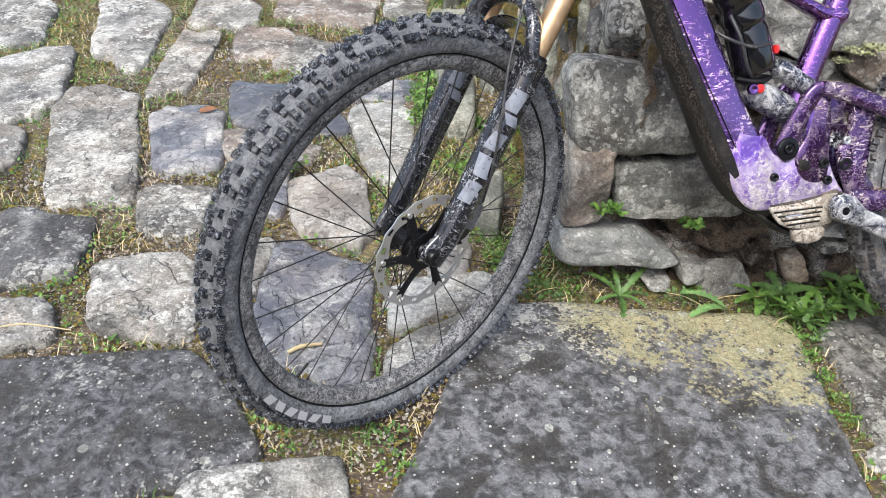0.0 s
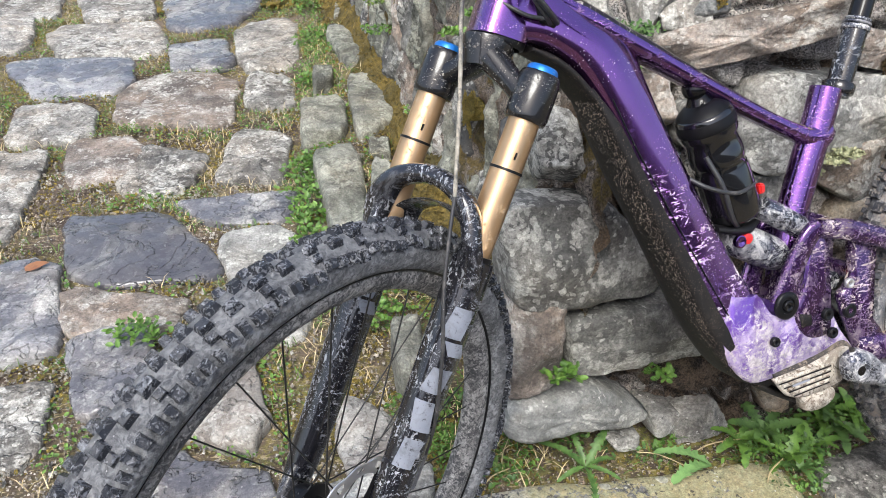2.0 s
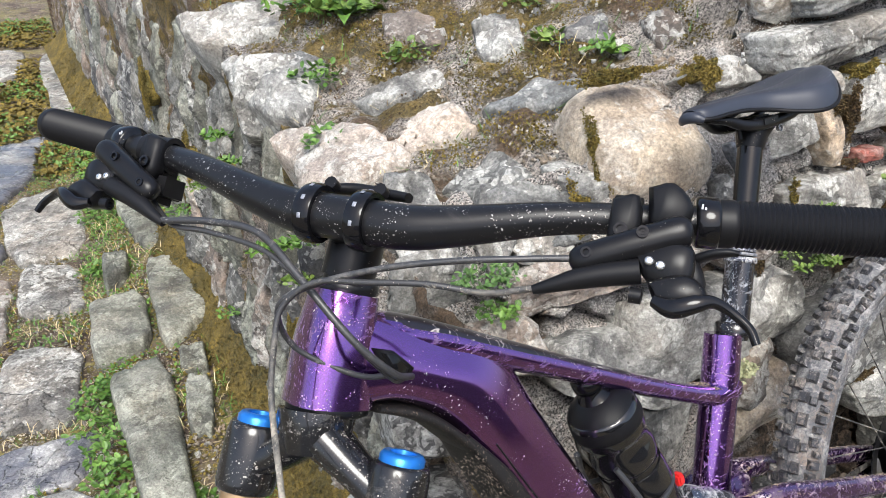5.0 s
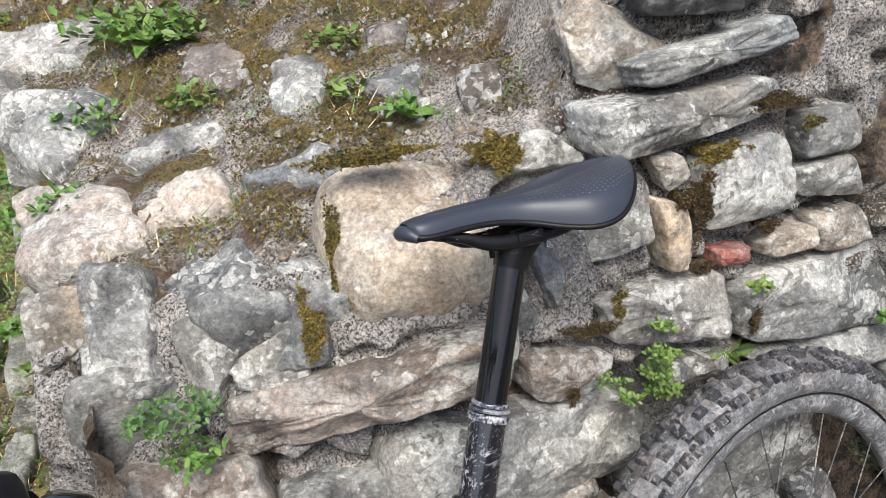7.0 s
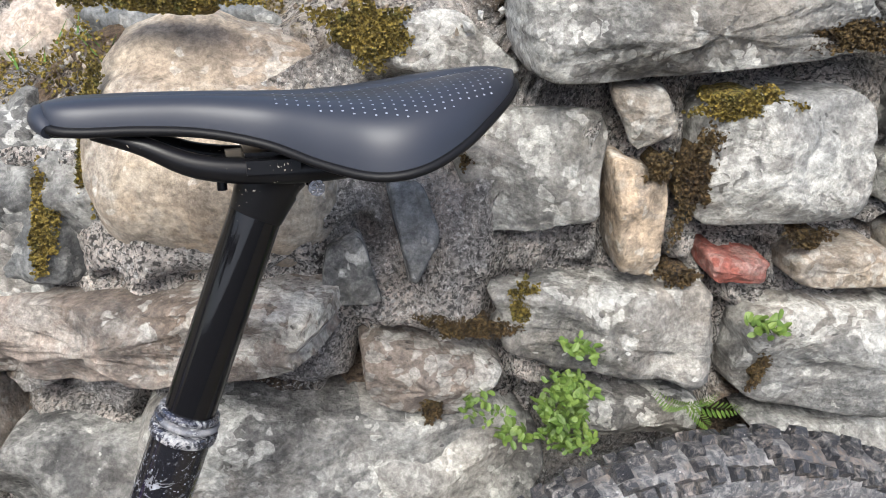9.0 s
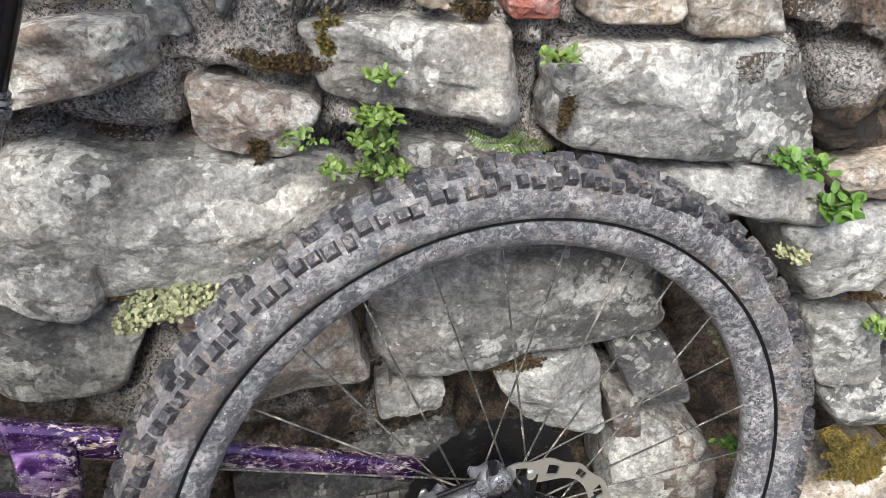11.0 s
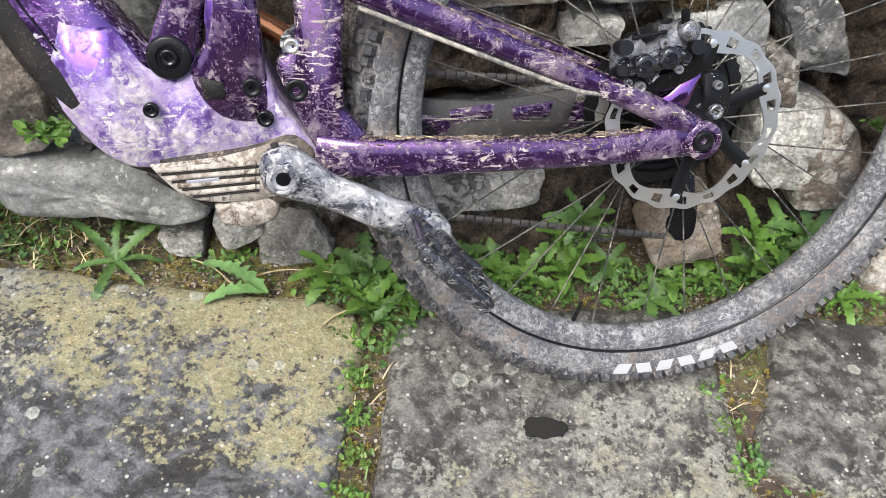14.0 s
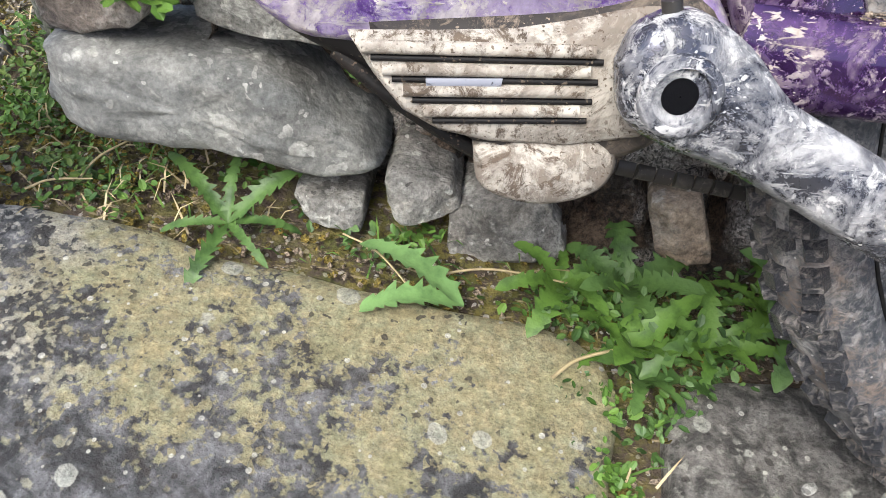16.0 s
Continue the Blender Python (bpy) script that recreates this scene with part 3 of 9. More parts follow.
M_MOTOR = dirty("cream_mud_motor_cover", (0.52, 0.475, 0.41), dirt=(0.12, 0.09, 0.065), amount=0.9, specks=0.8, rough=0.85, crust=0.6)
M_SKID = dirty("muddy_skid_plate", (0.03, 0.026, 0.023), dirt=(0.30, 0.24, 0.18), amount=0.65, specks=0.8, rough=0.7, crust=0.5)
M_CABLE = dirty("grey_brake_hose", (0.03, 0.03, 0.032), dirt=(0.36, 0.34, 0.31), amount=0.35, specks=0.5, rough=0.4)
M_FRONTHOSE = dirty("hose_muddy_below", (0.03, 0.03, 0.032), dirt=(0.44, 0.40, 0.33), amount=0.4, specks=0.6, rough=0.45, fade=(0.52, 0.66), throw=3.0)
M_PALEHOSE = dirty("mud_coated_hose", (0.1, 0.1, 0.1), dirt=(0.5, 0.45, 0.37), amount=0.9, specks=0.8, rough=0.7)
M_SADDLE = dirty("grey_saddle_cover", (0.026, 0.030, 0.042), dirt=(0.2, 0.2, 0.2), amount=0.0, specks=0.03, rough=0.42, spec=0.4)
M_DOTS = dirty("pale_saddle_dots", (0.27, 0.29, 0.33), amount=0.0, specks=0.0, rough=0.5)
M_BOTTLE = dirty("black_bottle", (0.007, 0.007, 0.008), dirt=(0.4, 0.38, 0.35), amount=0.0, specks=0.25, rough=0.12, coat=0.6)
M_GRIP = dirty("black_grip_rubber", (0.007, 0.007, 0.008), amount=0.0, specks=0.1, rough=0.45, spec=0.2)
M_GUARDGREY = dirty("grey_chainstay_guard", (0.05, 0.048, 0.048), dirt=(0.24, 0.22, 0.2), amount=0.5, specks=0.6, rough=0.6)
M_COPPER = dirty("copper_shock_shaft", (0.5, 0.22, 0.1), amount=0.1, specks=0.2, rough=0.25, metal=1.0)
M_WHITE = dirty("white_tyre_print", (0.42, 0.42, 0.43), dirt=(0.2, 0.2, 0.2), amount=0.3, specks=0.5, rough=0.6)
M_GREYPRINT = dirty("grey_print", (0.22, 0.23, 0.27), dirt=(0.03, 0.03, 0.033), amount=0.4, specks=0.6, rough=0.3)
M_RED = dirty("red_plastic", (0.6, 0.02, 0.02), amount=0.05, specks=0.1, rough=0.4)
M_COG = dirty("black_oily_sprocket", (0.012, 0.012, 0.013), dirt=(0.12, 0.11, 0.1), amount=0.25, specks=0.4, rough=0.35, metal=0.4)
M_CHAIN = dirty("dirty_chain", (0.07, 0.065, 0.06), dirt=(0.26, 0.23, 0.19), amount=0.4, specks=0.5, rough=0.45, metal=0.6)
M_GRIT = moss_mat("dark_mud_grit", (0.05, 0.04, 0.032), (0.15, 0.12, 0.095), (0.03, 0.024, 0.02))
M_CRUST = moss_mat("dried_mud_crumbs", (0.17, 0.125, 0.09), (0.34, 0.27, 0.2), (0.09, 0.065, 0.045))

# ---- building helpers ----
def part(name, bm, mat, parent=None, label="", smooth=True):
    """Links a bmesh as one mesh object, under a thing or a part."""
    me = bpy.data.meshes.new(name)
    bm.to_mesh(me)
    bm.free()
    me.materials.append(mat)
    if smooth:
        me.polygons.foreach_set("use_smooth", [True] * len(me.polygons))
        me.set_sharp_from_angle(angle=radians(66))
    ob = new(name, me)
    if parent is not None:
        ob.parent = parent
    if label:
        tagged(ob, label)
    return ob


def mesh_part(name, verts, faces, mat, parent=None, label="", smooth=True):
    me = bpy.data.meshes.new(name)
    me.from_pydata(verts, [], faces)
    me.materials.append(mat)
    if smooth:
        me.polygons.foreach_set("use_smooth", [True] * len(me.polygons))
    ob = new(name, me)
    if parent is not None:
        ob.parent = parent
    if label:
        tagged(ob, label)
    return ob


def rounded(c, s, p):
    """A point of the unit superellipse with power p, at the direction (c, s)."""
    r = (abs(c) ** p + abs(s) ** p) ** (-1.0 / p)
    return c * r, s * r


# ---- shape of the ruined wall ----
def clamp(v, lo, hi):
    return min(max(v, lo), hi)


def wall_y(x, z):
    """Front face: a slight batter, and a left shoulder that falls back."""
    y = 0.395 + 0.21 * z + 0.05 * clamp(x + 0.2, 0.0, 1.2) + 0.12 * min(x + 0.2, 0.0)
    y += 0.75 * max(0.0, -0.2 - x) * clamp((z - 0.5) / 0.3, 0.0, 1.3)
    return y + 0.45 * max(0.0, z - 0.8) * clamp((0.15 - x) / 0.1, 0.0, 1.0)


def wall_top(x, y):
    """Top of the rubble: rises to the back and steeply to the right."""
    return 0.809 + 0.415 * x + 0.214 * min(y, 2.6) + 2.5 * max(0.0, x - 0.05)


def wall_side(y):
    return -0.52 - 0.10 * (y - 0.45)


def wob(x, y, z, f, a):
    return a * noise.noise(Vector((x * f, y * f, z * f)))


def rough_sheet(name, nu, nv, place, mat, label, parent=None):
    verts = [place(i / nu, j / nv) for j in range(nv + 1) for i in range(nu + 1)]
    faces = [(j * (nu + 1) + i, j * (nu + 1) + i + 1, (j + 1) * (nu + 1) + i + 1, (j + 1) * (nu + 1) + i) for j in range(nv) for i in range(nu)]
    return mesh_part(name, verts, faces, mat, parent, label)


def crown_height(x):
    z = 1.0
    for _ in range(12):
        z = min(1.75, wall_top(x, wall_y(x, z)))
    return z


def front_place(u, v):
    x = -0.545 + 3.2 * u ** 1.25
    z = -0.08 + (crown_height(x) + 0.09) * v
    deep = 0.020 + 0.077 * clamp((0.66 - z) / 0.12, 0, 1) * clamp((abs(x + 0.05) - 0.15) / 0.2, 0, 1)
    deep -= 0.014 * clamp((z - 0.68) / 0.06, 0, 1)
    y = wall_y(x, z) + deep + wob(x, 0, z, 14, 0.018) + wob(x, 3, z, 45, 0.010) + wob(x, 7, z, 110, 0.004)
    y += 0.10 * max(0.0, noise.noise(Vector((x * 24, 9.0, z * 24))) - 0.28)  # crumbled hollows
    return (x + wob(x, 5, z, 20, 0.012), y, z)


def top_place(u, v):
    x = -0.76 + 3.42 * u ** 1.6
    y0 = wall_y(x, min(1.7, crown_height(max(x, -0.54)))) + 0.02
    y = y0 + (5.6 - y0) * v ** 2.2
    z = min(1.74, wall_top(x, y)) - 0.012 + wob(x, y, 1, 9, 0.025) + wob(x, y, 4, 30, 0.012) + wob(x, y, 8, 95, 0.005)
    x = max(x, wall_side(y) + 0.035)
    return (x, y, z)


def side_place(u, v):
    y = 0.42 + 5.2 * u ** 1.6
    x0 = wall_side(y)
    z = -0.08 + (wall_top(x0, y) + 0.09) * v
    return (x0 + 0.02 + 0.03 * v + wob(4, y, z, 12, 0.02) + wob(4, y, z, 40, 0.014) + wob(4, y, z, 110, 0.005), y, z)


wall_front = tagged(rough_sheet("wall_front", 430, 200, front_place, M_MORTAR, ""), "ruined rubble stone wall with crumbling grey mortar", "wall", kind="structure")
wall_side_ob = tagged(rough_sheet("wall_side", 190, 70, side_place, M_SIDE, ""), "broken end of the rubble wall, earthy and mossy", "wall", kind="structure")
wall_top_ob = tagged(rough_sheet("wall_top", 230, 170, top_place, M_TOP, ""), "mossy earth covered top of the ruined wall", "wall", kind="structure")
tagged(mesh_part("wall_back", [(-1.03, 5.6, -0.1), (4.5, 5.6, -0.1), (4.5, 5.6, 1.75), (-1.03, 5.6, 1.75), (2.65, 0.9, 1.74), (4.5, 0.9, 1.74), (2.65, 0.75, -0.1), (4.5, 0.75, -0.1)],
                 [(0, 1, 2, 3), (4, 5, 2, 3), (6, 7, 5, 4)], M_MORTAR, smooth=False), "plain back of the rubble wall", "wall", kind="structure")


# unseen wall, added to keep the low sky out of the bike's reflections
tagged(mesh_part("wall_opposite", [(-9.0, -4.6, -0.1), (7.0, -5.2, -0.1), (7.0, -5.2, 2.1), (-9.0, -4.6, 2.1), (-9.0, -5.0, -0.1), (7.0, -5.6, -0.1), (7.0, -5.6, 2.1), (-9.0, -5.0, 2.1)],
                 [(0, 1, 2, 3), (4, 5, 6, 7), (3, 2, 6, 7), (0, 4, 7, 3), (1, 5, 6, 2)], STONE["brown"], smooth=False), "unseen wall behind the camera, added to darken reflections", "wall", kind="structure")


# ---- ground: soil to the horizon, with a finer middle ----
def ground_place(u, v):
    def spread(k, lo, hi):
        k = 2 * k - 1
        return (lo + hi) / 2 + (hi - lo) / 2 * k + 46 * k ** 9
    x, y = spread(u, -2.9, 1.5), spread(v, -0.9, 4.6)
    z = -0.016 + wob(x, y, 0, 9, 0.007) + wob(x, y, 2, 40, 0.005)
    z += 0.075 * clamp((x + 1.02) / 0.25, 0, 1) * clamp((y - 0.85) / 0.3, 0, 1)
    return (x, y, z)


tagged(rough_sheet("ground", 320, 320, ground_place, M_SOIL, ""), "dark gritty soil between the paving stones", "ground", kind="structure")


# ---- stones ----
LAID, BEDDED, CROWN = [], [], []
seed_count = [100]


def stone_mesh(corners, depth, edge, seed, flat, nseg=56, lump=1.0, power=8.0, chip=1.0, cut=1.0):
    """A stone seen face on, between four corners: broken outline, split face, edges that run back."""
    rnd = random.Random(seed)
    off = Vector((rnd.uniform(0, 90), rnd.uniform(0, 90), rnd.uniform(0, 90)))
    (ax, ay), (bx, by), (cx, cy), (dx, dy) = corners
    size = max(0.02, min(math.hypot(bx - ax + cx - dx, by - ay + cy - dy), math.hypot(ax - dx + bx - cx, ay - dy + by - cy)) / 2)
    rings = (0.0, 0.2, 0.4, 0.58, 0.72, 0.83, 0.90, 0.945, 0.975, 1.0)
    chips = [(radians(45 + 90 * k + rnd.uniform(-12, 12)), 1.42 - chip * rnd.uniform(0.04, 0.22)) for k in range(4)]
    facets = [(rnd.uniform(0, 6.28), rnd.uniform(0.25, 0.9), rnd.uniform(0.66, 1.0)) for _ in range(6)]
    verts = []

    def lay(u, v, z, r):
        for turn, slope, top in facets:  # split faces
            z = min(z, depth * (top + 0.35 - slope * (u * math.cos(turn) + v * math.sin(turn)) * cut))
        p, q = (1 + u) / 2, (1 + v) / 2
        x = (dx * (1 - p) + cx * p) * (1 - q) + (ax * (1 - p) + bx * p) * q
        y = (dy * (1 - p) + cy * p) * (1 - q) + (ay * (1 - p) + by * p) * q
        w = Vector((x, y, 0)) * (2.6 / size) + off
        k = 0.035 * size * r * lump
        x += k * noise.noise(w) + 0.5 * k * noise.noise(w * 3.1)
        y += k * noise.noise(w + Vector((31, 7, 3))) + 0.5 * k * noise.noise(w * 3.1 + Vector((5, 9, 1)))
        z += depth * lump * (0.34 * noise.noise(w * 0.8 + Vector((3, 3, 9))) + 0.17 * noise.noise(w * 2.3) + 0.10 * noise.noise(w * 6)) * (1 if r < 0.99 else 0.4)
        verts.append((x, y, z))
    for r in rings[1:]:
        for k in range(nseg):
            a = 2 * math.pi * k / nseg
            c, s = rounded(math.cos(a), math.sin(a), power)
            for turn, far in chips:
                across = (c * math.cos(turn) + s * math.sin(turn)) / far
                if across > 1:
                    c, s = c / across, s / across
            wave = 1 + 0.02 * lump * noise.noise(Vector((c * 7, s * 7, seed * 0.71))) + 0.055 * lump * noise.noise(Vector((c * 2.2, s * 2.2, seed * 0.37)))
            dome = (1 - r ** flat) ** 0.5 if r < 1 else 0.0
            lay(c * r * wave, s * r * wave, depth * dome - (edge * 0.35 if r == 1.0 else 0.0), r)
    for k in range(nseg):  # the edge runs back into the bed
        x, y, z = verts[(len(rings) - 2) * nseg + k]
        verts.append((x * 0.97, y * 0.97, z - edge))
    lay(0, 0, depth, 0)
    centre = len(verts) - 1
    faces = [(centre, k, (k + 1) % nseg) for k in range(nseg)]
    for j in range(len(rings) - 1):
        faces += [(j * nseg + k, (j + 1) * nseg + k, (j + 1) * nseg + (k + 1) % nseg, j * nseg + (k + 1) % nseg) for k in range(nseg)]
    return verts, faces


def square(w, h):
    return ((-w / 2, h / 2), (w / 2, h / 2), (w / 2, -h / 2), (-w / 2, -h / 2))


def pairs(numbers, grow=1.0):
    return [(numbers[2 * k] * grow, numbers[2 * k + 1] * grow) for k in range(4)]


def rake_joints(ob):
    """Sinks the mortar in a narrow band round every stone."""
    me = ob.data
    co = np.empty(len(me.vertices) * 3)
    me.vertices.foreach_get("co", co)
    co = co.reshape(-1, 3)
    sunk = np.zeros(len(co))
    for x, z, corners in BEDDED:
        reach = max(abs(v) for p in corners for v in p) + 0.04
        near = np.nonzero((abs(co[:, 0] - x) < reach) & (abs(co[:, 2] - z) < reach))[0]
        px, pz = co[near, 0] - x, co[near, 2] - z
        gap = np.full(len(near), 1.0)
        for (ax, az), (bx, bz) in zip(corners, corners[1:] + corners[:1]):
            ex, ez = bx - ax, bz - az
            t = np.clip(((px - ax) * ex + (pz - az) * ez) / (ex * ex + ez * ez), 0, 1)
            gap = np.minimum(gap, np.hypot(px - ax - t * ex, pz - az - t * ez))
        sunk[near] = np.maximum(sunk[near], 0.042 * np.exp(-(gap / 0.008) ** 2))
    co[:, 1] += sunk * (1 - 0.7 * np.clip((co[:, 2] - 0.68) / 0.06, 0, 1) * np.clip((0.12 - co[:, 0]) / 0.08, 0, 1))
    me.vertices.foreach_set("co", co.ravel())
    me.update()


def face_of(face, x, y, z):
    """The outward normal of the wall at a place on one of its faces, and two directions along the face."""
    e = 0.02
    if face == "front":
        n = Vector(((wall_y(x + e, z) - wall_y(x - e, z)) / (2 * e), -1.0, (wall_y(x, z + e) - wall_y(x, z - e)) / (2 * e)))
    elif face == "top":
        n = Vector(((wall_top(x - e, y) - wall_top(x + e, y)) / (2 * e), -0.214, 1.0))
    else:
        n = Vector((-1.0, -0.10, 0.04))
    n.normalize()
    a = Vector((0.25, -1.0, 0.0)) if face == "side" else Vector((1.0, 0.0, 0.0))
    a = (a - n * a.dot(n)).normalized()
    b = n.cross(a)
    return Matrix(((a.x, b.x, n.x, x), (a.y, b.y, n.y, y), (a.z, b.z, n.z, z), (0, 0, 0, 1)))


def wall_stone(face, tone, x, y, z, numbers):
    """One stone of the wall; the numbers are its four corners along the face, from its centre."""
    seed_count[0] += 1
    corners = pairs(numbers, 1.03)
    area = abs(sum(p[0] * q[1] - q[0] * p[1] for p, q in zip(corners, corners[1:] + corners[:1]))) / 2
    depth = clamp(0.24 * math.sqrt(area), 0.010, 0.034)
    calm = tone in ("beige", "slate", "greysmooth", "cream")
    verts, faces = stone_mesh(corners, depth, 0.06, seed_count[0], 8.0 if face != "top" else 5.0, 56, 1.0 if face == "front" else 1.6, 8.0 if tone != "beige" else 4.0, 1.0 if tone != "beige" else 2.2, 0.5 if calm else 1.0)
    ob = mesh_part("stone", verts, faces, STONE[tone], {"front": wall_front, "side": wall_side_ob, "top": wall_top_ob}[face])
    if face == "front":
        BEDDED.append((x, z, corners))
    elif face == "top":
        CROWN.append((x, y, corners))
    ob.matrix_basis = face_of(face, x, y, z) @ Matrix.Translation((0, 0, -depth * (0.4 if face == "front" else 0.6)))
    return ob


def flat_stone(name, tone, x, y, numbers, z, depth, edge=0.05, nseg=64, power=9.0, chip=1.0, lump=0.9, grow=1.0):
    seed_count[0] += 1
    corners = pairs(numbers, grow)
    verts, faces = stone_mesh(corners, depth, edge, seed_count[0], 10.0, nseg, lump, power, chip, 0.3)
    ob = mesh_part(name, verts, faces, STONE[tone], pavement)
    ob.matrix_basis = Matrix.Translation((x, y, z - depth))
    LAID.append((x, y, corners, max(math.hypot(*p) for p in corners)))
    return ob


def is_free(x, y, gap=0.0):
    """Whether no stone of the paving lies at this place; gap widens the stones."""
    for sx, sy, corners, reach in LAID:
        dx, dy = x - sx, y - sy
        if dx * dx + dy * dy > (reach + gap) ** 2:
            continue
        inside = True
        for (ax, ay), (bx, by) in zip(corners, corners[1:] + corners[:1]):  # clockwise
            ex, ey = bx - ax, by - ay
            if (ex * (dy - ay) - ey * (dx - ax)) / math.hypot(ex, ey) > gap - 0.003:
                inside = False
                break
        if inside:
            return False
    return True


pavement = tagged(new("pavement"), "irregular old sandstone paving with mossy joints", "pavement", kind="structure")


def floor_stone(tone, x, y, numbers):
    if tone == "kerb":
        flat_stone("kerb_stone", tone, x, y, numbers, 0.095, 0.03, 0.12, chip=1.3)
    else:
        flat_stone("stone", tone, x, y, numbers, 0.012 + 0.006 * math.sin(x * 37 + y * 11), 0.016, power=7.0, chip=1.6, lump=1.5, grow=1.09)


def slab(tone, x, y, numbers):
    flat_stone("slab", tone, x, y, numbers, 0.012, 0.018, 0.06, 80, 9.0, 0.5, 0.7)


# ---- paving, kerb and slabs ----
floor_stone("grey", -2.523, 1.752, (-0.300, 0.281, 0.095, 0.205, 0.199, -0.176, -0.020, -0.251))
floor_stone("grey", -2.066, 1.728, (-0.242, 0.409, 0.095, 0.258, 0.166, -0.340, -0.052, -0.217))
floor_stone("grey", -2.208, 1.252, (-0.216, 0.131, 0.028, 0.301, 0.148, -0.126, 0.025, -0.247))
floor_stone("paving", -1.869, 0.904, (-0.240, 0.334, 0.008, 0.328, 0.204, -0.244, -0.016, -0.288))
floor_stone("paving", -1.779, 1.460, (-0.086, 0.249, 0.065, 0.267, 0.071, -0.180, -0.051, -0.265))
floor_stone("wet", -1.620, 0.956, (-0.160, 0.161, 0.048, 0.200, 0.141, -0.141, -0.040, -0.178))
floor_stone("paving", -1.556, 0.603, (-0.115, 0.096, 0.073, 0.126, 0.088, -0.099, -0.049, -0.105))
floor_stone("dark", -1.802, 0.427, (-0.165, 0.137, 0.084, 0.116, 0.106, -0.079, -0.032, -0.147))
floor_stone("paving", -1.523, 0.277, (-0.139, 0.108, 0.068, 0.161, 0.144, -0.120, -0.079, -0.118))
floor_stone("paving", -1.738, 0.181, (-0.100, 0.070, 0.040, 0.062, 0.081, -0.042, -0.024, -0.081))
floor_stone("grey", -2.103, 0.857, (-0.110, 0.111, 0.015, 0.106, 0.073, -0.062, 0.016, -0.138))
floor_stone("smooth", -1.162, 0.642, (-0.137, 0.103, 0.061, 0.206, 0.130, -0.172, -0.063, -0.100))
floor_stone("wet", -1.138, 0.251, (-0.133, 0.273, 0.113, 0.146, 0.137, -0.241, -0.136, -0.100))
floor_stone("pale", -0.867, 0.323, (-0.119, 0.046, 0.120, 0.088, 0.112, 0.000, -0.105, -0.122))
floor_stone("pale", -0.902, 0.153, (-0.076, 0.017, 0.121, 0.135, 0.034, -0.039, -0.068, -0.098))
floor_stone("paving", -1.722, 2.684, (-0.262, 0.172, 0.180, 0.213, 0.236, -0.181, -0.152, -0.170))
floor_stone("wet", -1.771, 2.318, (-0.293, 0.171, 0.193, 0.189, 0.193, -0.156, -0.093, -0.171))
floor_stone("brown", -1.381, 2.071, (-0.176, 0.210, 0.180, 0.224, 0.196, -0.246, -0.198, -0.137))
floor_stone("paving", -1.758, 1.919, (-0.149, 0.151, 0.118, 0.142, 0.134, -0.139, -0.102, -0.129))
floor_stone("wet", -1.336, 2.479, (-0.130, 0.127, 0.093, 0.169, 0.131, -0.121, -0.092, -0.152))
floor_stone("paving", -1.080, 2.559, (-0.131, 0.256, 0.109, 0.305, 0.130, -0.230, -0.106, -0.260))
floor_stone("paving", -1.065, 2.105, (-0.076, 0.146, 0.072, 0.140, 0.090, -0.154, -0.086, -0.110))
floor_stone("brown", -1.552, 1.663, (-0.127, 0.139, 0.096, 0.143, 0.111, -0.096, -0.078, -0.159))
floor_stone("paving", -1.370, 1.569, (-0.080, 0.178, 0.135, 0.084, 0.074, -0.124, -0.125, -0.114))
floor_stone("paving", -1.094, 1.620, (-0.067, 0.190, 0.108, 0.128, 0.081, -0.147, -0.118, -0.138))
floor_stone("wet", -1.121, 1.328, (-0.199, 0.066, 0.156, 0.081, 0.123, -0.069, -0.075, -0.071))
floor_stone("darkwet", -1.392, 1.181, (-0.205, 0.163, 0.062, 0.161, 0.244, -0.138, -0.108, -0.150))
floor_stone("brown", -1.378, 0.912, (-0.160, 0.117, 0.149, 0.038, 0.107, -0.080, -0.098, -0.064))
floor_stone("pale", -1.052, 0.986, (-0.134, 0.204, 0.067, 0.257, 0.100, -0.207, -0.041, -0.166))
floor_stone("smooth", -0.861, 0.466, (-0.041, 0.133, 0.067, 0.056, 0.033, -0.143, -0.060, -0.023))
floor_stone("paving", -2.173, 2.799, (-0.209, 0.239, 0.094, 0.210, 0.175, -0.200, -0.069, -0.204))
floor_stone("paving", -1.780, 3.252, (-0.225, 0.320, 0.067, 0.448, 0.218, -0.307, -0.074, -0.340))
floor_stone("wet", -1.327, 3.072, (-0.241, 0.157, 0.250, 0.455, 0.165, -0.166, -0.140, -0.346))
floor_stone("wet", -1.527, 3.810, (-0.272, 0.232, 0.246, 0.352, 0.176, -0.195, -0.134, -0.319))
floor_stone("kerb", -0.848, 1.258, (-0.085, 0.245, 0.064, 0.284, 0.057, -0.280, -0.036, -0.250))
floor_stone("kerb", -0.731, 1.835, (-0.063, 0.228, 0.035, 0.207, 0.095, -0.133, -0.067, -0.302))
floor_stone("kerb", -0.764, 2.341, (-0.093, 0.221, 0.075, 0.187, 0.052, -0.209, -0.034, -0.199))
floor_stone("kerb", -0.883, 1.734, (-0.073, 0.117, 0.074, 0.141, 0.073, -0.140, -0.074, -0.118))
floor_stone("kerb", -0.740, 1.311, (-0.020, 0.111, 0.044, 0.088, 0.014, -0.115, -0.038, -0.084))
floor_stone("kerb", -0.729, 1.487, (-0.028, 0.052, 0.035, 0.057, 0.029, -0.066, -0.036, -0.042))
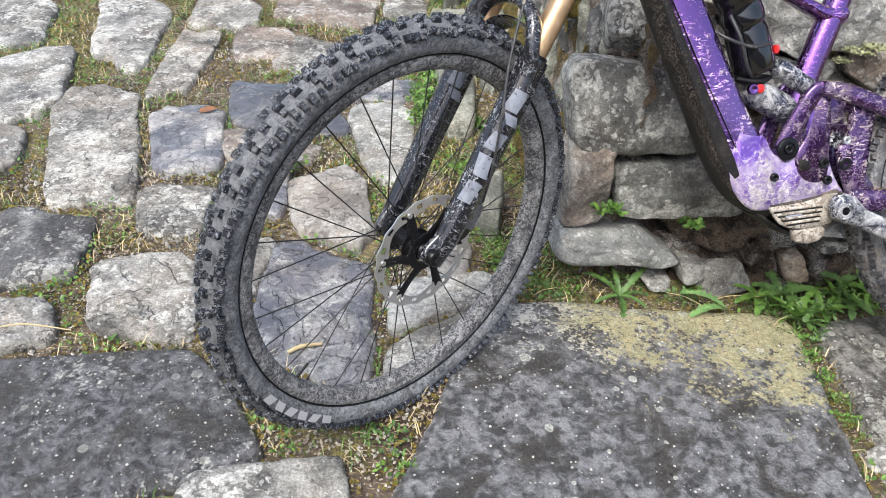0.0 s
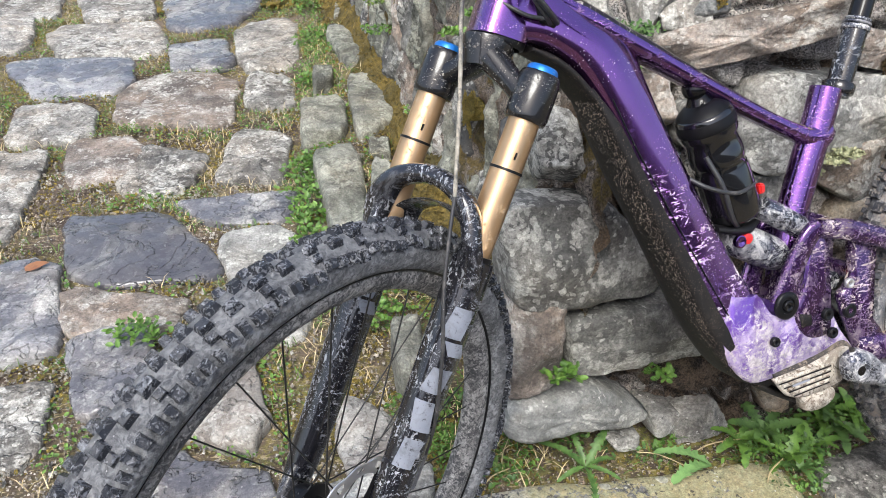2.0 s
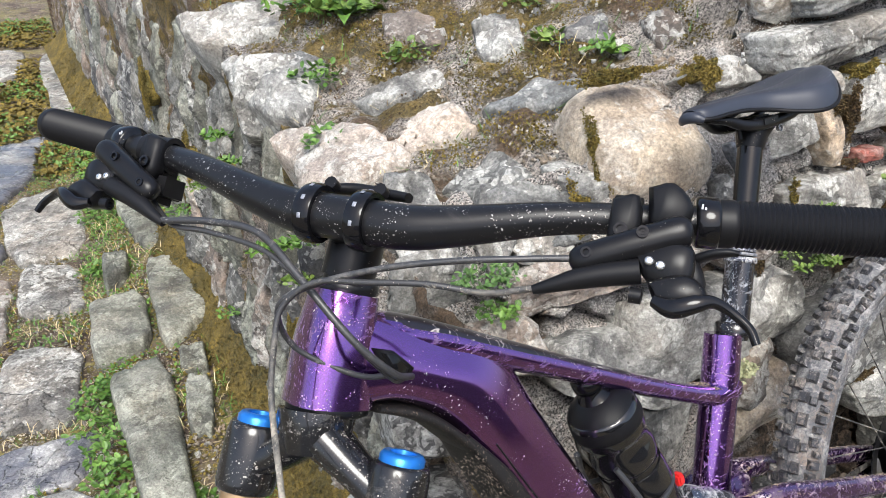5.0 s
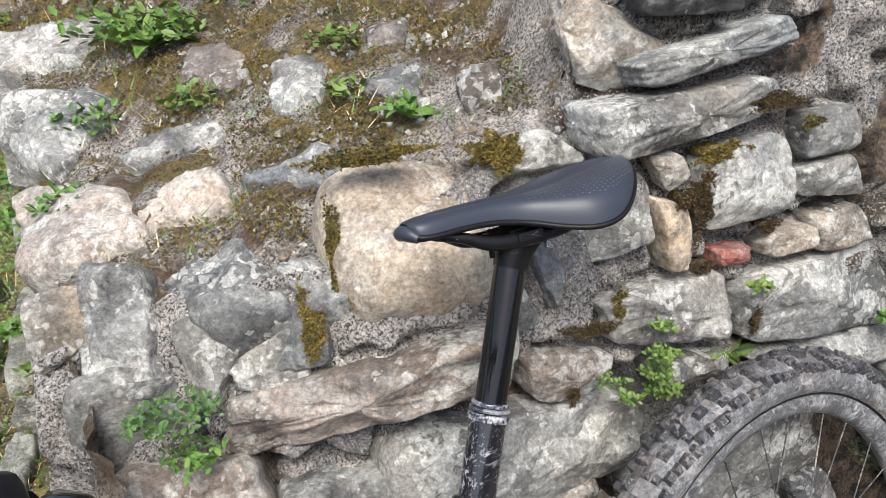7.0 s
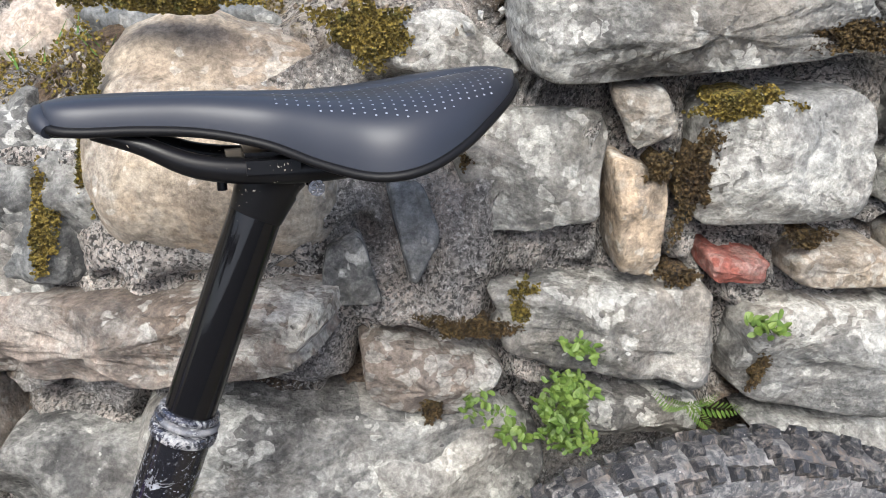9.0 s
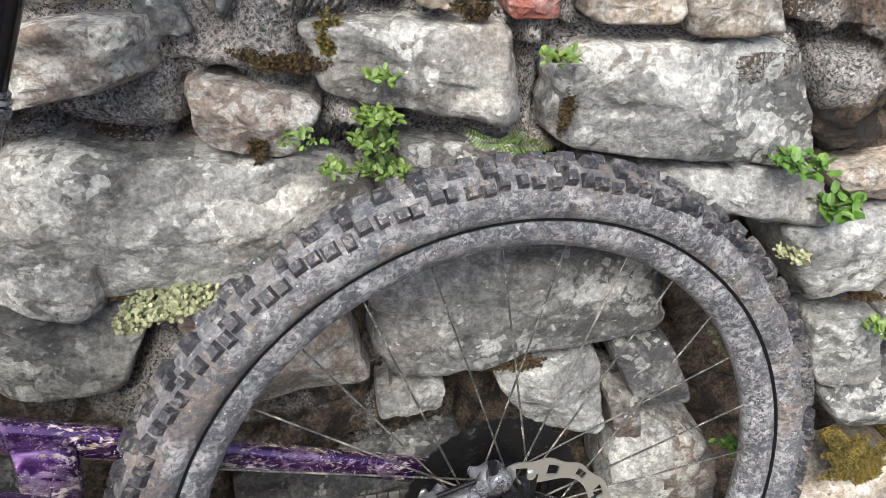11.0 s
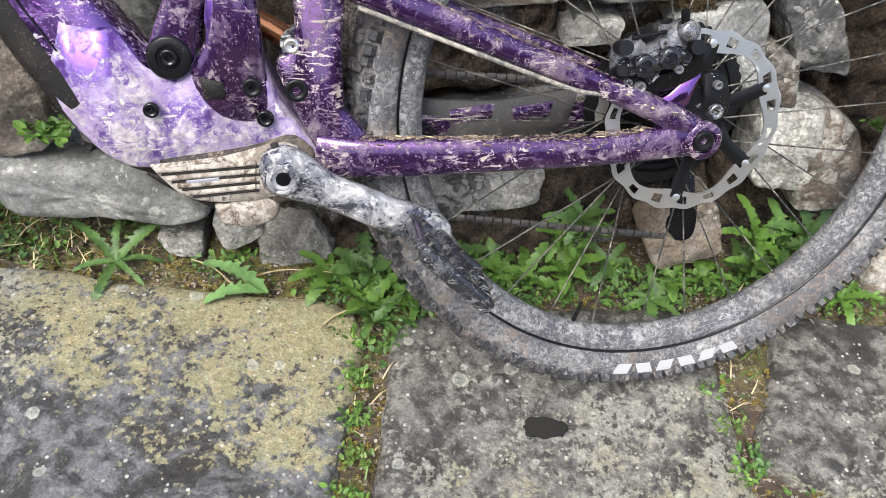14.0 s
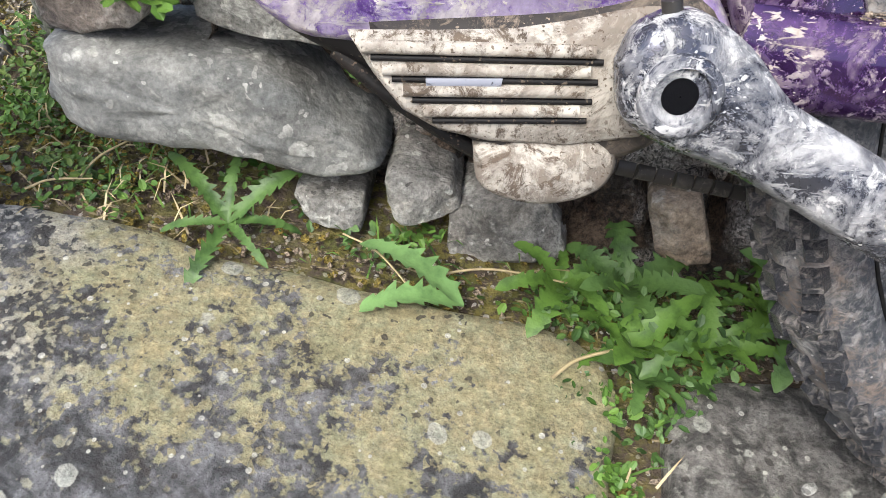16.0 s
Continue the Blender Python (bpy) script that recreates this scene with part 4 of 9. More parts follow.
floor_stone("kerb", -0.873, 2.042, (-0.034, 0.078, 0.041, 0.078, 0.031, -0.063, -0.038, -0.093))
floor_stone("kerb", -0.721, 2.815, (-0.058, 0.148, 0.095, 0.207, 0.050, -0.184, -0.087, -0.170))
floor_stone("kerb", -0.755, 0.639, (-0.032, 0.086, 0.035, 0.091, 0.028, -0.093, -0.031, -0.084))
floor_stone("paving", -2.489, 1.231, (-0.253, 0.157, 0.037, 0.233, 0.224, -0.148, -0.007, -0.242))
floor_stone("paving", -2.075, 0.399, (-0.210, 0.125, 0.058, 0.139, 0.186, -0.113, -0.033, -0.150))
floor_stone("paving", -2.272, 0.766, (-0.159, 0.158, -0.039, 0.185, 0.158, -0.166, 0.040, -0.177))
floor_stone("paving", -1.951, 0.143, (-0.146, 0.083, 0.045, 0.092, 0.130, -0.073, -0.029, -0.101))
floor_stone("paving", -1.988, 4.529, (-0.317, 0.356, 0.167, 0.499, 0.271, -0.285, -0.121, -0.569))
floor_stone("paving", -1.446, 4.765, (-0.275, 0.257, 0.227, 0.422, 0.218, -0.294, -0.171, -0.385))
floor_stone("paving", -0.931, 4.377, (-0.180, 0.551, 0.157, 0.720, 0.123, -0.558, -0.101, -0.713))
floor_stone("paving", -2.528, 4.451, (-0.347, 0.430, 0.105, 0.417, 0.293, -0.382, -0.050, -0.464))
floor_stone("paving", -2.222, 3.383, (-0.296, 0.400, 0.074, 0.375, 0.252, -0.370, -0.029, -0.406))
floor_stone("paving", -2.630, 2.300, (-0.109, 0.207, 0.143, 0.272, 0.094, -0.255, -0.128, -0.223))
floor_stone("wet", -1.365, 0.730, (-0.108, 0.107, 0.056, 0.136, 0.095, -0.120, -0.043, -0.123))
floor_stone("paving", -1.340, 0.380, (-0.036, 0.129, 0.077, 0.135, 0.046, -0.143, -0.088, -0.121))
slab("lichen", -0.484, 0.012, (-0.271, 0.316, 0.404, 0.309, 0.371, -0.282, -0.503, -0.343))
slab("darkslab", -1.593, -0.095, (-0.478, 0.111, 0.245, 0.235, 0.452, -0.036, -0.219, -0.311))
slab("grey", -1.148, -0.233, (-0.153, 0.072, 0.122, 0.123, 0.184, -0.091, -0.153, -0.104))
slab("lichengrey", 0.188, 0.160, (-0.248, 0.139, 0.218, 0.210, 0.264, -0.151, -0.233, -0.198))
slab("lichengrey", 0.753, 0.201, (-0.225, 0.172, 0.408, 0.158, 0.132, -0.234, -0.316, -0.096))
slab("grey", 0.249, -0.105, (-0.328, 0.072, 0.283, 0.123, 0.349, -0.079, -0.304, -0.116))

# ---- shape helpers for the bicycle ----
def smooth_path(pts, per=6):
    """Catmull-Rom through the points; each point may carry extra numbers (radii)."""
    pts = [tuple(p) for p in pts]
    if len(pts) == 2:
        return pts
    out = []
    ext = [tuple(2 * a - b for a, b in zip(pts[0], pts[1]))] + pts + [tuple(2 * a - b for a, b in zip(pts[-1], pts[-2]))]
    for i in range(1, len(ext) - 2):
        p0, p1, p2, p3 = ext[i - 1:i + 3]
        for k in range(per):
            t = k / per
            out.append(tuple(0.5 * (2 * b + (c - a) * t + (2 * a - 5 * b + 4 * c - d) * t * t + (3 * b - a - 3 * c + d) * t ** 3) for a, b, c, d in zip(p0, p1, p2, p3)))
    out.append(pts[-1])
    return out


def sweep(pts, n=14, power=2.0, per=6, up=(0, 1, 0), bm=None, caps=True):
    """Points (x, y, z, r) or (x, y, z, r across, r along up). Returns a bmesh."""
    bm = bm or bmesh.new()
    path = smooth_path(pts, per)
    up = Vector(up)
    rings = []
    for i, p in enumerate(path):
        c = Vector(p[:3])
        d = (Vector(path[min(i + 1, len(path) - 1)][:3]) - Vector(path[max(i - 1, 0)][:3])).normalized()
        a = d.cross(up)
        a = a.normalized() if a.length > 1e-4 else d.orthogonal().normalized()
        b = a.cross(d).normalized()
        ra, rb = p[3], (p[4] if len(p) > 4 else p[3])
        ring = []
        for k in range(n):
            u, v = rounded(math.cos(2 * math.pi * k / n), math.sin(2 * math.pi * k / n), power)
            ring.append(bm.verts.new(c + a * (u * ra) + b * (v * rb)))
        rings.append(ring)
    for r0, r1 in zip(rings, rings[1:]):
        for k in range(n):
            bm.faces.new((r0[k], r0[(k + 1) % n], r1[(k + 1) % n], r1[k]))
    if caps:
        bm.faces.new(rings[0][::-1])
        bm.faces.new(rings[-1])
    return bm


def frame_shell(stations, per=5, half=16):
    """A moulded hollow frame member: stations of upper edge, lower edge, half breadth and slope of the upper facet."""
    rows = smooth_path([(*u, *w, b, f) for u, w, b, f in stations], per)
    bm = bmesh.new()
    rings = []
    for ux, uz, wx, wz, b, f in rows:
        side = []
        for k in range(half + 1):
            w = -math.cos(math.pi * k / half)
            deep = (1 - abs(w) ** 4.5) ** (1 / 3.2)
            deep *= 1 - f * max(0.0, w + 0.02) ** 1.1
            side.append((0.5 * (1 - w), b * deep))
        pts = [(k, y) for k, y in side] + [(k, -y) for k, y in side[-2:0:-1]]
        rings.append([bm.verts.new((ux + (wx - ux) * k, y, uz + (wz - uz) * k)) for k, y in pts])
    n = len(rings[0])
    for r0, r1 in zip(rings, rings[1:]):
        for k in range(n):
            bm.faces.new((r0[k], r0[(k + 1) % n], r1[(k + 1) % n], r1[k]))
    bm.faces.new(rings[0][::-1])
    bm.faces.new(rings[-1])
    bmesh.ops.recalc_face_normals(bm, faces=bm.faces)
    return bm


def rod(p, q, r, n=12, r2=None, bm=None):
    return sweep([(*p, r), (*q, r if r2 is None else r2)], n, 2.0, 1, (0.13, 0.71, 0.69), bm)


def lathe(profile, axis='y', n=48, bm=None, at=(0, 0, 0), closed=True):
    """Turns (offset along the axis, radius) about the axis through at."""
    bm = bm or bmesh.new()
    at = Vector(at)
    rings = []
    for o, r in profile:
        ring = []
        for k in range(n):
            c, s = math.cos(2 * math.pi * k / n), math.sin(2 * math.pi * k / n)
            v = {'y': (r * c, o, r * s), 'z': (r * c, r * s, o), 'x': (o, r * c, r * s)}[axis]
            ring.append(bm.verts.new(at + Vector(v)))
        rings.append(ring)
    pairs = list(zip(rings, rings[1:])) + ([(rings[-1], rings[0])] if closed else [])
    for r0, r1 in pairs:
        for k in range(n):
            bm.faces.new((r0[k], r0[(k + 1) % n], r1[(k + 1) % n], r1[k]))
    return bm


def plate(outline, y0, y1, bevel=0.004, per=4, bm=None):
    """A plate in the plane of the frame: an outline of (x, z), from y0 to y1, with rounded edges."""
    bm = bm or bmesh.new()
    pts = smooth_path(list(outline) + [outline[0]], per)[:-1] if per > 1 else list(outline)
    cx, cz = sum(p[0] for p in pts) / len(pts), sum(p[1] for p in pts) / len(pts)
    n = len(pts)
    rows = []
    for y, inset in ((y0, 1), (y0 + bevel, 0), (y1 - bevel, 0), (y1, 1)):
        row = []
        for i, (x, z) in enumerate(pts):
            ax, az = pts[(i - 1) % n]
            bx, bz = pts[(i + 1) % n]
            nx, nz = bz - az, ax - bx
            ln = math.hypot(nx, nz) or 1
            sgn = 1 if (x - cx) * nx + (z - cz) * nz > 0 else -1
            row.append(bm.verts.new((x - inset * bevel * 0.8 * sgn * nx / ln, y, z - inset * bevel * 0.8 * sgn * nz / ln)))
        rows.append(row)
    for r0, r1 in zip(rows, rows[1:]):
        for i in range(n):
            bm.faces.new((r0[i], r0[(i + 1) % n], r1[(i + 1) % n], r1[i]))
    for row in (rows[0], rows[-1]):
        f = bm.faces.new(row)
        bmesh.ops.triangulate(bm, faces=[f])
    bmesh.ops.recalc_face_normals(bm, faces=bm.faces)
    return bm


def block(cx, cy, cz, sx, sy, sz, bevel=0.15, bm=None, m=None):
    """A box with softened corners."""
    bm = bm or bmesh.new()
    made = bmesh.ops.create_cube(bm, size=1)["verts"]
    edges = list({e for v in made for e in v.link_edges})
    out = bmesh.ops.bevel(bm, geom=edges, offset=bevel, segments=2, affect='EDGES')
    vs = {v for f in out["faces"] for v in f.verts} | {v for v in made if v.is_valid}
    full = Matrix.Translation((cx, cy, cz)) @ (m or Matrix()) @ Matrix.Diagonal((sx, sy, sz, 1))
    for v in vs:
        v.co = full @ v.co
    return bm


def bolt(x, y, z, r, parent, mat, h=0.006):
    """A hex-socket bolt head that faces the left of the bike."""
    bm = lathe([(0, r * 0.98), (h * 0.8, r), (h, r * 0.9), (h, r * 0.62), (h * 0.85, r * 0.55), (h * 0.85, r * 0.36), (h * 0.1, r * 0.34), (h * 0.1, 0.0005)], 'y', 18, None, (x, y, z), False)
    return part("bolt", bm, mat, parent)


# ---- the bicycle: x forward, y to its left, z up in the plane of the frame, origin at the rear axle ----
side_dir = Vector((-0.19383, 0.90475, -0.37928)).normalized()
up_dir = (Vector((0, 0, 1)) - side_dir * side_dir.z).normalized()
fwd_dir = Vector((-0.97781, -0.20948, 0.0)).normalized()
BIKE = Matrix(((fwd_dir.x, -side_dir.x, up_dir.x, 0.2525), (fwd_dir.y, -side_dir.y, up_dir.y, 0.354), (fwd_dir.z, -side_dir.z, up_dir.z, 0.372), (0, 0, 0, 1)))
bike = tagged(new("bicycle"), "muddy purple electric mountain bike leaning on the stone wall", "bicycle")
bike.matrix_basis = BIKE


def tread_tyre(parent, mat, knob_mat, label, worn=0.0):
    """Casing, with knobs as a part of its own under it."""
    prof = []
    R, r = 0.3400, 0.0268
    for k in range(17):
        a = radians(-138 + 276 * k / 16)
        prof.append((r * math.sin(a) * 1.06, R + r * math.cos(a)))
    prof += [(0.013, 0.317), (-0.013, 0.317)]
    bm = lathe(prof, 'y', 140)
    tyre = part("tyre", bm, mat, parent, label)
    bm = bmesh.new()
    count = 74
    rnd = random.Random(9)
    for i in range(count):
        for row, ang, tang_len, side_len, hgt in ((0, 12, 0.0165, 0.0112, 0.0082), (1, -12, 0.0165, 0.0112, 0.0082), (2, 35, 0.0125, 0.0098, 0.0076), (3, -35, 0.0125, 0.0098, 0.0076), (4, 57, 0.0125, 0.0130, 0.0092), (5, -57, 0.0125, 0.0130, 0.0092), (6, 60, 0.0105, 0.0120, 0.0085), (7, -60, 0.0105, 0.0120, 0.0085)):
            if row in (2, 3) and i % 2:
                continue
            th = 2 * math.pi * (i + (0.5 if row in (1, 3) else 0.0) + (0.25 if row in (4, 5) else 0.75 if row > 5 else 0)) / count
            th += rnd.uniform(-0.006, 0.006)
            tang_len, side_len = tang_len * rnd.uniform(0.72, 0.98), side_len * rnd.uniform(0.8, 1.05)
            hgt *= rnd.uniform(0.8, 1.1) * (1 - 0.15 * worn)
            tang_len *= 1 + 0.22 * worn
            side_len *= 1 - (0.2 * worn if row > 3 else -0.12 * worn)
            a = radians(ang + (4 if i % 2 else -3) * (1 if ang > 0 else -1) - (9 * worn if ang > 40 else -9 * worn if ang < -40 else 0))
            er = Vector((math.cos(th), 0, math.sin(th)))
            et = Vector((-math.sin(th), 0, math.cos(th)))
            nrm = er * math.cos(a) + Vector((0, 1, 0)) * math.sin(a)
            lat = -er * math.sin(a) + Vector((0, 1, 0)) * math.cos(a)
            base = er * (R + r * math.cos(a) - 0.001) + Vector((0, r * math.sin(a) * 1.06, 0))
            quad = []
            for lvl, sc in ((-0.001, 1.15), (hgt, 0.80 + rnd.uniform(-0.06, 0.06))):
                for u, v in ((-1, -1), (1, -1), (1, 1), (-1, 1)):
                    quad.append(bm.verts.new(base + nrm * lvl + et * (u * sc * tang_len / 2) + lat * (v * sc * side_len / 2)))
            for f in ((4, 5, 6, 7), (0, 1, 5, 4), (1, 2, 6, 5), (2, 3, 7, 6), (3, 0, 4, 7)):
                bm.faces.new([quad[k] for k in f])
    part("tread", bm, knob_mat, parent, "chunky black tread knobs", smooth=False)
    return tyre


def print_bars(parent, r, a0, a1, count, y, height, mat, name, sgn=1, thin=0.55):
    """Unreadable print round a wheel: plain slanted bars on the side wall."""
    for i in range(count):
        bm = bmesh.new()
        s0 = a0 + (a1 - a0) * i / count
        s1 = s0 + (a1 - a0) / count * thin
        vs = []
        for k in range(5):
            for rr in (r - height / 2, r + height / 2):
                th = radians(s0 + (s1 - s0) * k / 4 + 0.9 * (rr - r) / height * (1 if i % 2 else -1))
                vs.append(bm.verts.new((rr * math.cos(th), y(rr), rr * math.sin(th))))
        for k in range(4):
            bm.faces.new((vs[2 * k], vs[2 * k + 1], vs[2 * k + 3], vs[2 * k + 2]))
        part(name, bm, mat, parent)


def wheel(name, mat_tyre, mat_knob, spoke_mat, rotor_y, label, print_from, rim_from, hub_half, rim_mat, worn):
    """Rim with tyre, spokes, hub, rotor and valve under it, about the origin."""
    bm = lathe([(-0.0165, 0.3185), (-0.0175, 0.315), (-0.0165, 0.304), (-0.010, 0.2935), (-0.004, 0.2905), (0.004, 0.2905), (0.010, 0.2935), (0.0165, 0.304), (0.0175, 0.315), (0.0165, 0.3185)], 'y', 120)
    rim = part(name, bm, rim_mat, bike, label)
    tread_tyre(rim, mat_tyre, mat_knob, "mud-dusted knobbly tyre", worn)

    def wall_of_tyre(rr):
        return 0.0284 * math.sqrt(max(0.0, 1 - ((rr - 0.3400) / 0.0268) ** 2)) + 0.0017
    print_bars(rim, 0.339, print_from, print_from + 30, 6, wall_of_tyre, 0.0150, M_WHITE, "print_bar", thin=0.68)
    # thin black rings stand in for the shaded gap at the bead
    for y in (0.0176, -0.0176):
        part("bead_line", lathe([(y, 0.3172), (y * 1.09, 0.3182), (y * 1.12, 0.3200), (y, 0.3210)], 'y', 96), M_BLACK, rim, "black ring standing for the shaded gap between rim and tyre")
    print_bars(rim, 0.306, rim_from, rim_from + 16, 5, lambda rr: 0.0172 if rr > 0.304 else 0.0158, 0.008, M_GREYPRINT, "rim_print", thin=0.7)
    bm = lathe([(-hub_half, 0.011), (-hub_half + 0.01, 0.02), (-0.026, 0.021), (-0.025, 0.030), (-0.021, 0.030), (-0.018, 0.016), (0.018, 0.016), (0.021, 0.030), (0.025, 0.030), (0.027, 0.022), (hub_half - 0.008, 0.018), (hub_half, 0.011)], 'y', 28, None, (0, 0, 0), False)
    part("hub", bm, M_BLACK, rim, "black alloy hub")
    for i in range(28):
        s = 1 if i % 2 else -1
        a = 2 * math.pi * i / 28
        lace = 0.95 if (i // 2) % 2 else -0.95
        h = a + lace
        part("spoke", rod((0.0275 * math.cos(h), 0.023 * s, 0.0275 * math.sin(h)), (0.291 * math.cos(a), 0.002 * s, 0.291 * math.sin(a)), 0.00105, 6), spoke_mat, rim)
    part("valve", rod((0.292 * math.cos(-1.25), 0, 0.292 * math.sin(-1.25)), (0.262 * math.cos(-1.25), 0, 0.262 * math.sin(-1.25)), 0.003, 8, 0.0022), M_BLACK, rim, "black tyre valve")
    disc = rotor(rotor_y, rim)
    return rim


def rotor(y, parent):
    """Slotted steel brake disc with a dark spider."""
    bm = bmesh.new()
    n = 144
    grid = []
    for yy in (y - 0.0009, y + 0.0009):
        for which in (0, 1):
            row = []
            for k in range(n):
                a = 2 * math.pi * k / n
                r = 0.1005 + 0.0014 * math.sin(a * 18) if which else 0.0815 + 0.0045 * math.sin(a * 6 + 0.6)
                row.append(bm.verts.new((r * math.cos(a), yy, r * math.sin(a))))
            grid.append(row)
    for k in range(n):
        j = (k + 1) % n
        slot = (k % 8) in (2, 3, 4)
        if not slot:
            bm.faces.new((grid[2][k], grid[2][j], grid[3][j], grid[3][k]))
            bm.faces.new((grid[0][k], grid[0][j], grid[1][j], grid[1][k]))
        else:  # a drilled slot leaves an outer and an inner web
            for base in (0, 2):
                ri, ro = grid[base], grid[base + 1]
                m1 = [bm.verts.new(ri[q].co.lerp(ro[q].co, 0.28)) for q in (k, j)]
                m2 = [bm.verts.new(ri[q].co.lerp(ro[q].co, 0.74)) for q in (k, j)]
                bm.faces.new((ri[k], ri[j], m1[1], m1[0]))
                bm.faces.new((m2[0], m2[1], ro[j], ro[k]))
        bm.faces.new((grid[1][k], grid[1][j], grid[3][j], grid[3][k]))
        bm.faces.new((grid[0][k], grid[0][j], grid[2][j], grid[2][k]))
    disc = part("brake_rotor", bm, M_STEEL, parent, "slotted steel brake rotor", smooth=False)
    bm = lathe([(y - 0.002, 0.020), (y + 0.002, 0.020), (y + 0.002, 0.034), (y - 0.002, 0.034)], 'y', 32)
    part("rotor_spider", bm, M_BLACK, parent, "dark alloy rotor spider")
    for k in range(6):
        a = 2 * math.pi * k / 6 + 0.3
        p0 = (0.03 * math.cos(a), y, 0.03 * math.sin(a), 0.010, 0.0016)
        p1 = (0.055 * math.cos(a + 0.25), y, 0.055 * math.sin(a + 0.25), 0.0075, 0.0016)
        p2 = (0.086 * math.cos(a + 0.3), y, 0.086 * math.sin(a + 0.3), 0.009, 0.0016)
        part("spider_arm", sweep([p0, p1, p2], 8, 3.0, 4, (0, 1, 0)), M_BLACK, parent)
    for k in range(6):
        a = 2 * math.pi * k / 6 + 0.6
        part("rivet", lathe([(y, 0.0045), (y + 0.0025, 0.0045), (y + 0.003, 0.003), (y + 0.003, 0.0004)], 'y', 10, None, (0.086 * math.cos(a), 0, 0.086 * math.sin(a)), False), M_STEEL, parent)
    return disc


# rear wheel
rear = wheel("rear_wheel", M_TYREMUD, M_KNOBMUD, M_SPOKE, 0.052, "mud-caked black rear rim", -112, -116, 0.072, M_RIMMUD, 0.25)
for k in range(10):  # cassette
    r = 0.026 + 0.0078 * k
    y = -0.024 - 0.0037 * (9 - k)
    bm = bmesh.new()
    teeth = 12 + 4 * k
    vs = [[bm.verts.new(((r + (0.0026 if (q % 2) else 0)) * math.cos(math.pi * q / teeth), yy, (r + (0.0026 if (q % 2) else 0)) * math.sin(math.pi * q / teeth))) for q in range(2 * teeth)] for yy in (y - 0.0008, y + 0.0008)]
    ins = [[bm.verts.new(((r - 0.012) * math.cos(math.pi * q / teeth), yy, (r - 0.012) * math.sin(math.pi * q / teeth))) for q in range(2 * teeth)] for yy in (y - 0.0008, y + 0.0008)]
    for q in range(2 * teeth):
        p = (q + 1) % (2 * teeth)
        bm.faces.new((vs[0][q], vs[0][p], vs[1][p], vs[1][q]))
        bm.faces.new((vs[1][q], vs[1][p], ins[1][p], ins[1][q]))
        bm.faces.new((vs[0][q], vs[0][p], ins[0][p], ins[0][q]))
    part("sprocket", bm, M_COG, rear, "oily steel sprocket" if k == 9 else "", smooth=False)
part("cassette_core", lathe([(-0.062, 0.014), (-0.06, 0.018), (-0.022, 0.05), (-0.021, 0.02)], 'y', 28, None, (0, 0, 0), False), M_BLACK, rear)

# main frame
part("head_tube", sweep([(0.886, 0, 0.572, 0.025, 0.029), (0.905, 0, 0.535, 0.030, 0.0335), (0.924, 0, 0.49, 0.034, 0.035)], 32, 3.0), M_PURPLESPECK, bike, "glossy purple head tube")
part("upper_headset", lathe([(0, 0.0245), (0.004, 0.026), (0.010, 0.0255), (0.012, 0.02)], 'z', 28, None, (0, 0, 0), False), M_BLACK, bike).matrix_basis = Matrix.Translation((0.884, 0, 0.570)) @ pose(0, 0, 0, 0, -23, 0)
part("lower_headset", lathe([(-0.006, 0.030), (-0.004, 0.034), (0.003, 0.0345), (0.006, 0.030)], 'z', 28, None, (0, 0, 0), False), M_BLACK, bike).matrix_basis = Matrix.Translation((0.924, 0, 0.488)) @ pose(0, 0, 0, 0, -23, 0)
part("top_tube", sweep([(0.90, 0, 0.545, 0.022, 0.025), (0.83, 0, 0.512, 0.017, 0.026), (0.745, 0, 0.464, 0.0135, 0.024), (0.60, 0, 0.379, 0.0115, 0.02), (0.50, 0, 0.324, 0.011, 0.019), (0.435, 0, 0.294, 0.014, 0.018)], 20, 2.8), M_PURPLESPECK, bike, "slim purple top tube with scratched film on top")
part("tube_film", sweep([(0.868, 0, 0.5385, 0.012, 0.0235), (0.83, 0, 0.5185, 0.0125, 0.0245), (0.745, 0, 0.4700, 0.0100, 0.0225), (0.66, 0, 0.4190, 0.0085, 0.0195), (0.60, 0, 0.384, 0.0075, 0.0175)], 18, 2.8), M_FILM, bike, "scratched black film on the top tube")
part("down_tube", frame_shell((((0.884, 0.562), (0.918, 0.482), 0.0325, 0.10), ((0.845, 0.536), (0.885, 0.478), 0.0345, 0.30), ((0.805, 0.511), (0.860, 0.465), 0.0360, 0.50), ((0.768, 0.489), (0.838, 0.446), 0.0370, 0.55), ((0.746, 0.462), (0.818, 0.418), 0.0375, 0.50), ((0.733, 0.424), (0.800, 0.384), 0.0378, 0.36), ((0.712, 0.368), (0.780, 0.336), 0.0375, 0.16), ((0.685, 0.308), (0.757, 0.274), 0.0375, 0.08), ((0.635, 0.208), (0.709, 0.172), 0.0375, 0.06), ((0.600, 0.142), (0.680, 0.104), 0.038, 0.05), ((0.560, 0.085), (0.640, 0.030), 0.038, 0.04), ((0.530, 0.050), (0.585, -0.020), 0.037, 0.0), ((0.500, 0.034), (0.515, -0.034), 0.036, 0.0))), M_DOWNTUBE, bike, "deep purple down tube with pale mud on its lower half")
